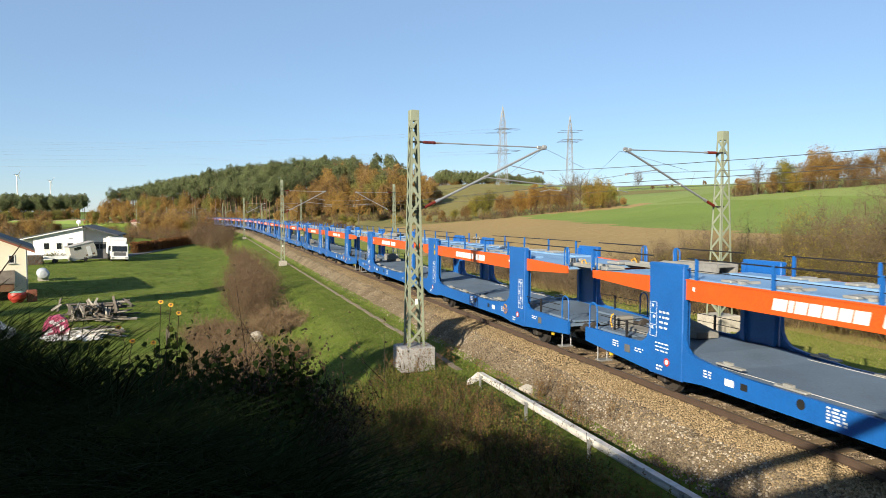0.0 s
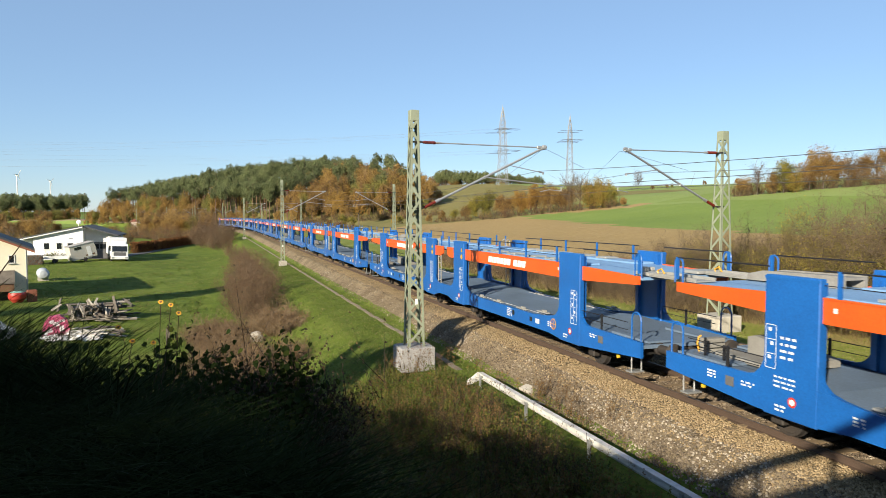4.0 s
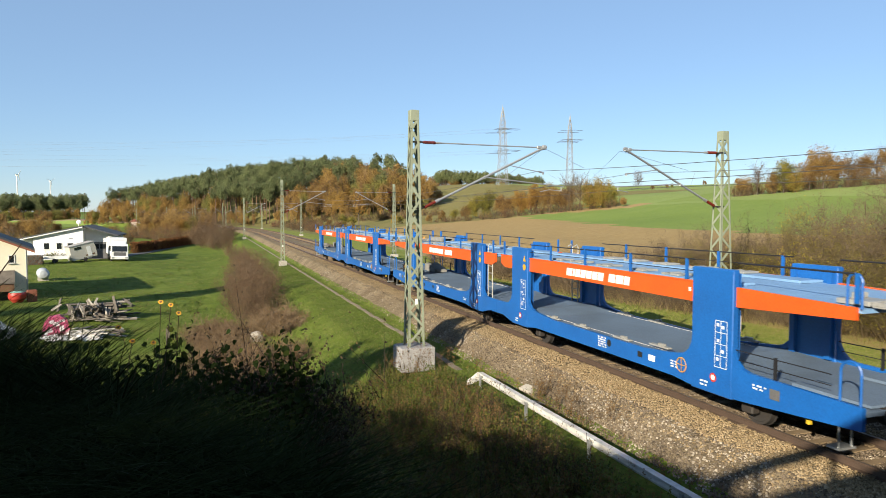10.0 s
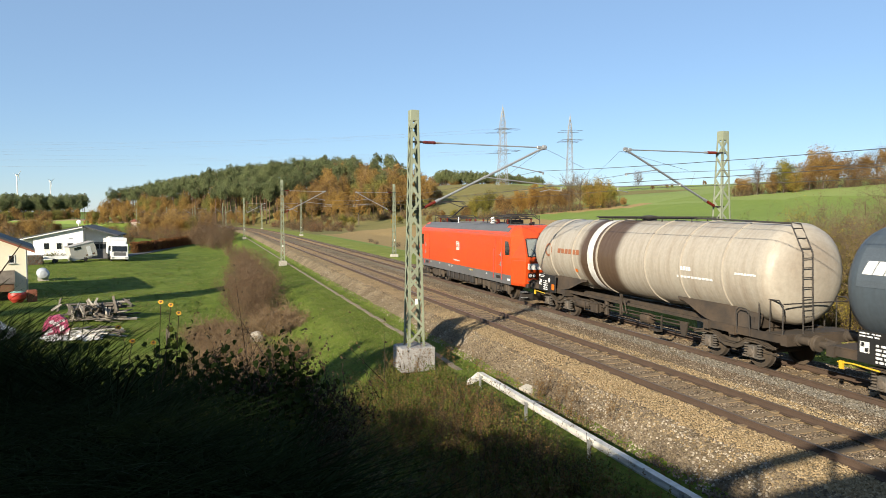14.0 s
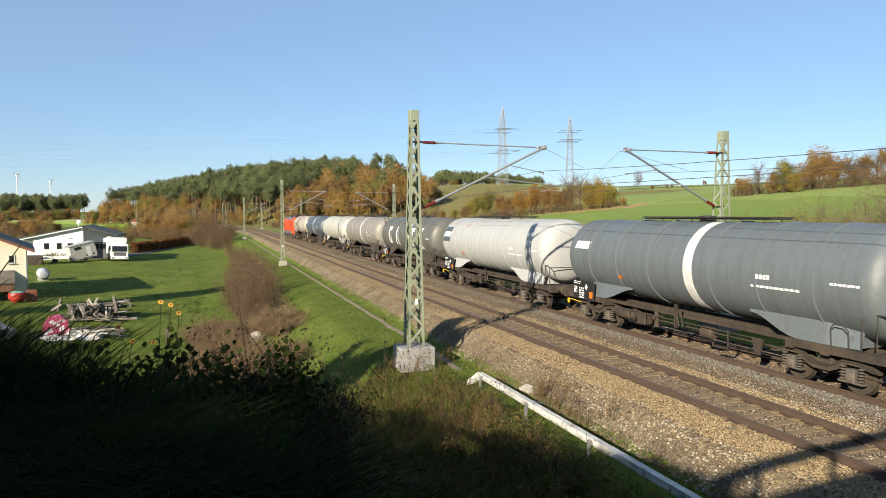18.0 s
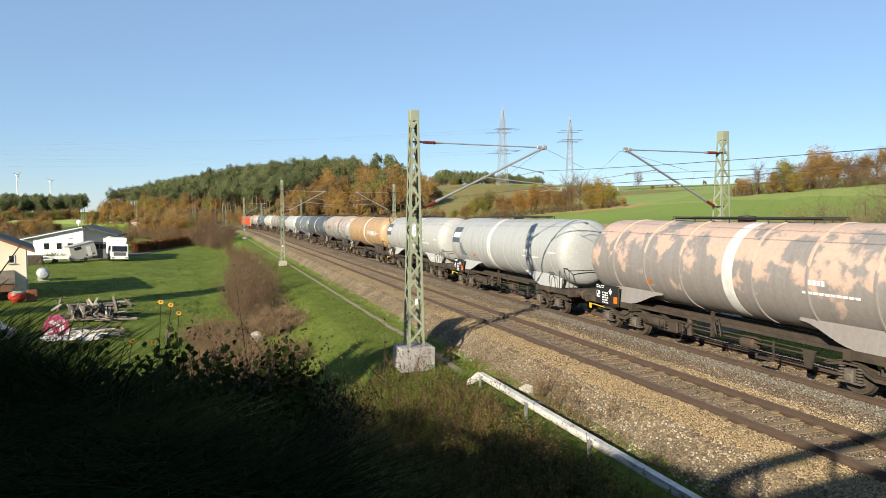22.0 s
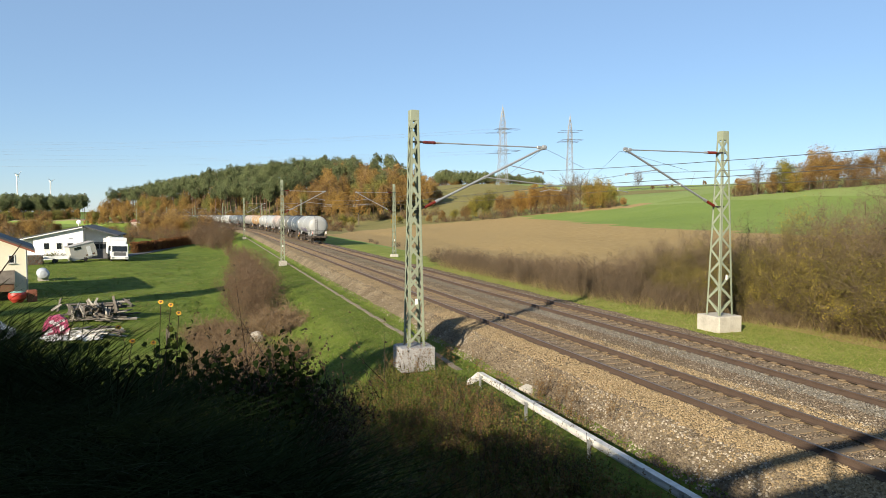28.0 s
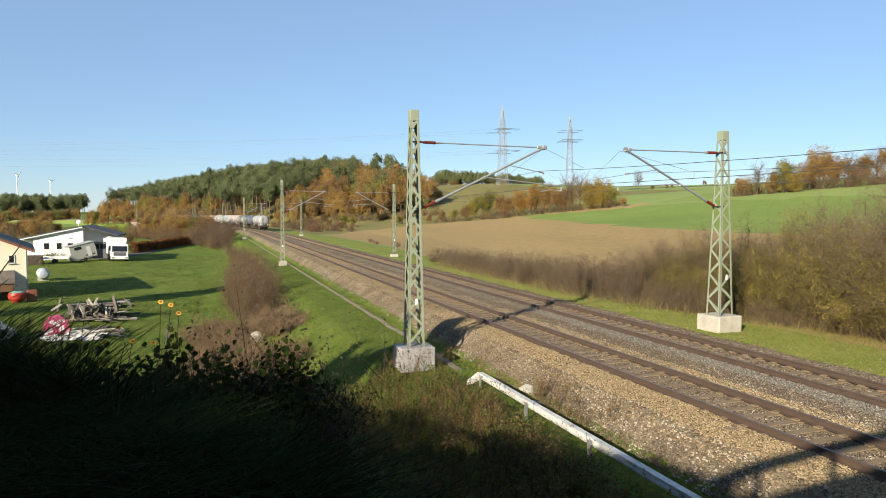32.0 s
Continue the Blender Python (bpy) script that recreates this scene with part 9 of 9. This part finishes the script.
for depth in range(10):
    d = depth * 7.5
    s = rf_.uniform(0, 3)
    while s < el_[-1]:
        x, y, nx_, ny_ = along_edge(s)
        q = s / el_[-1]
        x, y = x + nx_ * d + rf_.uniform(-2.5, 2.5), y + ny_ * d + rf_.uniform(-2.5, 2.5)
        if q < 0.50:
            share = 0.9 if depth == 0 else 0.6 if depth < 3 else 0.10
        elif q < 0.68:
            share = 0.35 if depth == 0 else 0.08 if depth < 3 else 0.12
        else:
            share = 0.97 if depth < 2 else 0.93 if depth < 6 else 0.8
        o = 0 if depth < 3 else 9
        if rf_.random() < share:
            spots.append((x, y, rf_.uniform(0.82, 1.12) * (0.62 if depth == 0 and q < 0.6 else 0.85 if depth == 0 else 1.08 if q > 0.6 else 0.9), o + 4 + rf_.randrange(5), rf_.uniform(0, 6.28)))
        else:
            spots.append((x, y, rf_.uniform(0.86, 1.05), o + rf_.randrange(4), rf_.uniform(0, 6.28)))
        s += rf_.uniform(3.6, 5.6) * (1.0 if depth < 3 else 1.15)
for k in range(110):
    x, y, nx_, ny_ = along_edge(rf_.uniform(0, el_[-1]))
    spots.append((x + rf_.uniform(-3, 3), y - rf_.uniform(1, 9), rf_.uniform(0.25, 0.45), 13 + rf_.randrange(5), rf_.uniform(0, 6.28)))
forest("wooded_hill", VAR, spots, "wooded hill of dark pines edged with golden autumn trees")
spots = [(rf_.uniform(-262, -122), 690 + rf_.uniform(0, 40), rf_.uniform(1.32, 1.52), 9 + rf_.choice([0, 1, 2, 3, 3, 0, 6]), rf_.uniform(0, 6.28)) for _ in range(250)]
forest("far_pine_wood", VAR, spots, "distant dark pine wood beyond the meadows", sink=8.0)
spots = [(rf_.uniform(-264, -122), 676 + rf_.uniform(0, 10), rf_.uniform(0.55, 0.95), 9 + rf_.choice([4, 6, 6, 7]), rf_.uniform(0, 6.28)) for _ in range(90)]
forest("far_wood_edge", VAR, spots, "undergrowth and small trees before the distant pine wood", sink=1.5)
spots = []
for i in range(150):
    t = rf_.random()
    spots.append((148 + 70 * t + rf_.uniform(-3, 3), 482 - 38 * t + rf_.uniform(-8, 12), rf_.uniform(0.86, 1.06) * (1 - 0.3 * t), 9 + rf_.choice([0, 1, 2, 3, 0, 1, 8]), rf_.uniform(0, 6.28)))
forest("far_ridge_wood", VAR, spots, "distant pine wood along the ridge", sink=7.5)
spots = [(-57 + rf_.uniform(-9, 6), 203 + rf_.uniform(-10, 12), rf_.uniform(0.38, 0.58), rf_.choice([7, 7, 7, 8, 5]), rf_.uniform(0, 6.28)) for _ in range(16)]
forest("valley_copse", VAR, spots, "autumn copse and scrub in the valley")
for x, y, s in ((-46, 150, .5), (-50, 158, .6), (-43.5, 164, .45), (-47, 172, .55), (-53, 148, .55)):
    put_plant("garden_tree", aut[5], TR_, "half-bare brown tree behind the house", "tree", "garden trees", x, y, s)

th = thing("brushwood", "heap of leafy cut brushwood on the trailer", "brushwood", at=pose(-33.4, 112.5, tz2 + 0.7, 0, 0, 30))
th.scale = (0.95, 0.75, 0.62)
for me, nm in zip(brg[0], BR):
    part(nm, me, None, th)

# hedge along the road behind the camera, taller away from the bridge
# unseen: added, and its height shaped, to throw shade on the bank
thick = [shrub_meshes("shrub", 0.62, 1.0, 24, 300, 4200, 0.050, m, 0.01) for m in (M_LEAF_OLIVE, M_LEAF_BROWN)]
x = -18.9
k = 0
while x > -47:
    tall = 1.06 + 0.258 * (-x - 18.9)
    put_plant("roadside_shrub", thick[k % 2], BR, "dense leafy shrub of an unseen hedge added to shade the bank", "shrub", "roadside hedge", x, -3.5 + RNG.uniform(-.3, .3), tall * 1.12, 0.15)
    x -= 0.42 * tall
    k += 1

# trees out of view to the left, whose shadows fall across the meadow and the line
for x, y, k, s in ((-24.8, 12.1, 3, 0.54), (-24.3, 11.1, 3, 0.52), (-23.5, 9.3, 0, 0.95), (-36.0, 50.0, 3, 0.9)):
    put_plant("roadside_tree", roadside if k else roadside_high, TR_, "tall autumn tree beside the yard", "tree", "roadside trees", x, y, s)


# ---- grass and weeds ----
def blades(n, place, hmin, hmax, width, lean, mats, segs=3, name="grass", label="", category="grass", share=0.2):
    x, y = place(n)
    z = ground(x, y) - 0.02
    base = np.stack([x, y, z], 1)
    h = RNG.uniform(hmin, hmax, len(x))
    a = RNG.uniform(0, 6.283, len(x))
    dirn = np.stack([np.cos(a) * lean * h * 0.5, np.sin(a) * lean * h * 0.5, h], 1)
    bend = np.stack([np.cos(a) * lean * h, np.sin(a) * lean * h, -0.35 * lean * h], 1)
    co, q = ribbons(base, base + dirn, bend, np.full(len(x), width) * RNG.uniform(0.7, 1.3, len(x)), segs)
    me = raw_mesh(name, co, [q], mats, (RNG.rand(len(x)) < share).astype(int), segs)
    return tagged(new(name, me), label, category, kind="stuff")


def polar(r0, r1, a0, a1, power=1.0, near=None):
    """Random places in a fan before the camera's stand."""
    def f(n):
        a = np.radians(RNG.uniform(a0, a1, n))
        r = r0 + (r1 - r0) * RNG.uniform(0, 1, n) ** power
        x, y = -11.74 + r * np.sin(a), r * np.cos(a)
        k = (x < -4.25 - 0.25 * RNG.rand(n)) & ((y < 20.5) | (x < -6))
        return x[k], y[k]
    return f


def clear_of_rail(place):
    """Keeps a strip beside the guard rail free."""
    def f(n):
        x, y = place(n)
        k = (x < -4.5 - 0.6 * RNG.rand(len(x))) | (y > 20.5)
        return x[k], y[k]
    return f


def patch(x0, x1, y0, y1, keep=None):
    def f(n):
        x, y = RNG.uniform(x0, x1, n), RNG.uniform(y0, y1, n)
        if keep is not None:
            k = keep(x, y)
            x, y = x[k], y[k]
        return x, y
    return f


blades(60000, polar(1.5, 4.6, -30, 62, 1.0), 0.08, 0.27, 0.0030, 0.9, [M_BLADE_SHADE_TINT, M_GRASS_DRY], 4, "bank_grass", "long green grass hanging over the bank, shade put into its colour", share=0.0)
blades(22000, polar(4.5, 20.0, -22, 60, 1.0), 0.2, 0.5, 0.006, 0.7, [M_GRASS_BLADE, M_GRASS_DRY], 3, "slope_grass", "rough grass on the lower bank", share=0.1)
blades(2000, polar(2.6, 4.2, -24, -3, 1.0), 0.30, 0.50, 0.0032, 0.6, [M_BLADE_SHADE_TINT, M_GRASS_DRY], 5, "tall_grass", "tall grass blades along the edge of the bank, darkened for shade", share=0.0)
blades(90000, patch(-9.5, -2.7, 12, 80, lambda x, y: (RNG.rand(len(x)) < np.clip(26 / y, 0, 1)) & (np.abs(x + 3.52) > 0.13)), 0.06, 0.18, 0.010, 0.7, [M_GRASS_BLADE, M_GRASS_DRY], 2, "embankment_grass", "short green grass on the railway embankment", share=0.12)
blades(60000, patch(7.1, 13.5, 12, 60), 0.05, 0.15, 0.008, 0.6, [M_VERGE_BLADE, M_GRASS_DRY], 2, "verge_grass", "green verge grass beyond the far track", share=0.3)
hedge_front = lambda y: np.interp(y, [12, 20, 24, 27, 31, 36, 66], [14.2, 13.3, 11.9, 10.7, 9.8, 9.1, 9.3])
blades(34000, patch(8.4, 15.0, 10, 62, lambda x, y: np.abs(x - hedge_front(y) - 0.2) < 0.9), 0.3, 0.9, 0.006, 0.4, [M_GRASS_DRY, M_STALK], 3, "dry_grass", "tall straw-coloured dry grass before the hedgerow", share=0.3)
blades(90000, patch(-34, -9, 40, 130, lambda x, y: (RNG.rand(len(x)) < np.clip(50 / y, 0, 1)) & (ripple(x, y, 2.5, 31) + 0.6 * ripple(x, y, 9, 32) > RNG.uniform(-0.6, 0.9, len(x)))), 0.10, 0.30, 0.018, 0.6, [M_GRASS_BLADE, M_GRASS_DRY], 2, "meadow_grass", "tufted green meadow grass", share=0.14)


def weeds(n, place, hmin, hmax, leaf, leaf_mat, per, name, label, stalk_w=0.006, side=5):
    """Dead or leafy stalks with side shoots and small leaves or seed heads, joined."""
    x, y = place(n)
    n = len(x)
    base = np.stack([x, y, ground(x, y) - 0.03], 1)
    h = RNG.uniform(hmin, hmax, n)
    lean = RNG.normal(size=(n, 3)) * 0.16
    lean[:, 2] = 1
    top = base + lean * h[:, None]
    bend = RNG.normal(size=(n, 3)) * 0.08 * h[:, None]
    p1 = ribbons(base, top, bend, np.full(n, stalk_w), 3)
    k = np.repeat(np.arange(n), side)
    t = RNG.uniform(0.35, 0.98, (len(k), 1))
    b2 = base[k] + (top - base)[k] * t + bend[k] * t * t
    d = RNG.normal(size=(len(k), 3)) * 0.6 + np.array([0, 0, 0.7])
    L = RNG.uniform(0.08, 0.28, (len(k), 1)) * h[k][:, None]
    p2 = ribbons(b2, b2 + d * L, np.zeros((len(k), 3)), np.full(len(k), stalk_w * 0.6), 1)
    k3 = np.repeat(np.arange(len(k)), per)
    lc = b2[k3] + (d * L)[k3] * RNG.uniform(0.2, 1.1, (len(k3), 1)) + RNG.normal(size=(len(k3), 3)) * 0.015
    p3 = leaf_quads(lc, RNG.uniform(0.5, 1.2, len(k3)) * leaf)
    # plants with shade in their leaf colour get darkened stalks too
    me = plant_mesh(name, [(*p1, 0), (*p2, 0), (*p3, 1)], [M_STALK_SHADE_TINT if leaf_mat in (M_WEED_SHADE_TINT, M_HERB_SHADE_TINT) else M_STALK, leaf_mat])
    return tagged(new(name, me), label, "weeds", kind="stuff")


weeds(2700, clear_of_rail(polar(9.5, 22.5, 5, 38)), 0.45, 1.05, 0.020, M_LEAF_BROWN, 5, "dead_weeds", "brown dead weeds and seed heads on the bank", 0.006, 7)
weeds(7600, clear_of_rail(polar(9.5, 23.0, 7, 38)), 0.35, 0.85, 0.032, M_HERB, 6, "green_weeds", "green and yellowing herbs among the dead weeds", 0.005, 6)
weeds(1500, lambda n: tuple(np.concatenate(q) for q in zip(polar(4.6, 6.6, 2.8, 8)(n // 5), clear_of_rail(polar(12.0, 18.0, 10, 34))(n // 3))), 0.7, 1.4, 0.015, M_WEED_SHADE_TINT, 8, "tall_dead_weeds", "tall dead weeds with seed heads, shade put into their colour", 0.006, 9)
weeds(90, patch(-3.5, -2.8, 10, 24), 0.2, 0.6, 0.02, M_LEAF_BROWN, 4, "ballast_weeds", "sparse dry weeds at the ballast foot", 0.004, 6)
weeds(400, polar(5.0, 6.4, 3.4, 8.8), 0.9, 1.5, 0.016, M_WEED_SHADE_TINT, 9, "dark_dead_weeds", "tall dead weeds at the edge of the bank, coloured dark as if shaded", 0.006, 11)
weeds(700, clear_of_rail(polar(11.0, 19.0, 7, 34)), 0.6, 1.15, 0.018, M_LEAF_BROWN, 6, "seed_weeds", "brown seed-bearing weeds in the sun", 0.005, 9)
weeds(46, patch(-6.2, -4.2, 20.6, 22.35), 0.5, 1.35, 0.02, M_LEAF_BROWN, 5, "mast_weeds", "dry reddish weeds in front of the mast block", 0.005, 8)
weeds(55, patch(-3.1, -2.4, 13.5, 17.5), 0.35, 0.85, 0.017, M_LEAF_BROWN, 6, "rail_weeds", "dark dry weeds at the ballast foot beside the guard rail", 0.005, 9)
weeds(300, polar(3.6, 5.2, -3, 7), 0.30, 0.62, 0.017, M_HERB_SHADE_TINT, 8, "nettles", "leafy nettles on the bank, shade put into their colour", 0.005, 7)


for k in range(12):
    a, r_ = math.radians(RNG.uniform(4, 16)), RNG.uniform(12, 17)
    put_plant("green_bramble", (brg)[k % 2], BR, "leafy green and yellowing bramble on the bank", "bramble", "green brambles", -11.74 + r_ * math.sin(a), r_ * math.cos(a), RNG.uniform(0.8, 1.15))


# leafy shrub with heart-shaped leaves on the shaded bank
def leafy_plant(x, y, h, n, size, label):
    th = thing("leafy_shrub", label, "shrub", "shrubs on the bank", at=pose(x, y, gz(x, y) - 0.05))
    ang = RNG.uniform(0, 6.283, 9)
    base = RNG.normal(size=(9, 3)) * np.array([.12, .12, 0])
    top = np.stack([np.cos(ang) * h * 0.45, np.sin(ang) * h * 0.45, h * RNG.uniform(0.6, 1.0, 9)], 1)
    p1 = ribbons(base, top, np.zeros((9, 3)), np.full(9, 0.006), 3)
    part("stemwork", plant_mesh("stemwork", [(*p1, 0)], [M_STALK_SHADE_TINT]), None, th)
    k = RNG.randint(0, 9, n)
    t = RNG.uniform(0.15, 1.0, (n, 1))
    c = base[k] + (top - base)[k] * t + RNG.normal(size=(n, 3)) * h * 0.075
    part("foliage", plant_mesh("foliage", [(*heart_quads(c, RNG.uniform(0.6, 1.2, n) * size), 0)], [M_HERB_SHADE_TINT]), None, th)
    return th


for a, r, h, n in ((-5.2, 3.9, 0.70, 40), (-4.0, 4.1, 0.74, 50), (-1.6, 4.7, 1.00, 140), (-0.6, 4.9, 1.15, 190), (0.5, 5.0, 1.25, 200), (1.6, 5.0, 1.30, 190), (2.6, 5.1, 1.25, 170), (0.0, 4.4, 0.95, 130), (2.0, 4.6, 1.05, 140)):
    a = math.radians(a)
    leafy_plant(-11.74 + r * math.sin(a), r * math.cos(a), h, n * 9, 0.027, "leafy shrub with heart-shaped leaves, the bank's shade in its colour")

# yellow flowers on thin stalks
M_PETAL = surface("petal_yellow", (0.56, 0.30, 0.010), (0.45, 0.22, 0.010), 0.6, 0, 20, 60, 0.5, 0)
for a, r, zt_ in ((-4.3, 3.0, 4.07), (-3.9, 3.05, 4.05), (-3.1, 3.0, 4.02), (-6.0, 2.9, 3.99), (-6.7, 2.8, 3.95), (-4.05, 2.9, 3.92)):
    a = math.radians(a)
    x, y = -11.74 + r * math.sin(a), r * math.cos(a)
    h = zt_ - gz(x, y)
    fl = thing("yellow_flower", "yellow daisy-like flower on a thin dry stalk", "flower", "flowers on the bank", at=pose(x, y, gz(x, y)))
    tip = Vector((0.05 * math.sin(h * 40), 0.02, h))
    part("stem", Geo().tube((-0.10, 0, -0.05), (0.02, 0.01, h * 0.6), 0.0025, 5).tube((0.02, 0.01, h * 0.6), tip, 0.0015, 5), M_STALK_SHADE_TINT, fl)
    g = Geo()
    for k in range(9):
        b = k * 6.283 / 9
        d = Vector((math.cos(b), 0.5 * math.sin(b), 0.75 * math.sin(b)))
        s_ = Vector((-math.sin(b), 0, math.cos(b))) * 0.004
        g.add([tip, tip + d * 0.007 + s_, tip + d * 0.012, tip + d * 0.007 - s_], [(0, 1, 2, 3)])
    part("blossom", g, M_PETAL, fl)
    part("centre", Geo().lathe([(0, -0.004), (0.006, 0), (0, 0.006)], "y", 8, tuple(tip)), M_WOOD, fl)
for x, y, h in ((-13.35, 2.6, 0.52), (-12.75, 3.0, 0.45)):
    sp = thing("dark_sapling", "thin leafless sapling on the bank, shade put into its colour", "sapling", "saplings", at=pose(x, y, gz(x, y)))
    g = Geo().tube((0, 0, -0.05), (0.10, 0, h * 0.6), 0.005, 5, 0.004).tube((0.10, 0, h * 0.6), (0.32, 0.02, h * 1.35), 0.004, 5, 0.002)
    for k in range(8):
        z = h * (0.4 + 0.11 * k)
        g.tube((0.09 + 0.02 * k, 0, z), (0.09 + 0.02 * k + RNG.uniform(-.12, .12), RNG.uniform(-.05, .05), z + 0.10), 0.0025, 4, 0.001)
    part("stem", g, M_STALK_SHADE_TINT, sp)


motions()
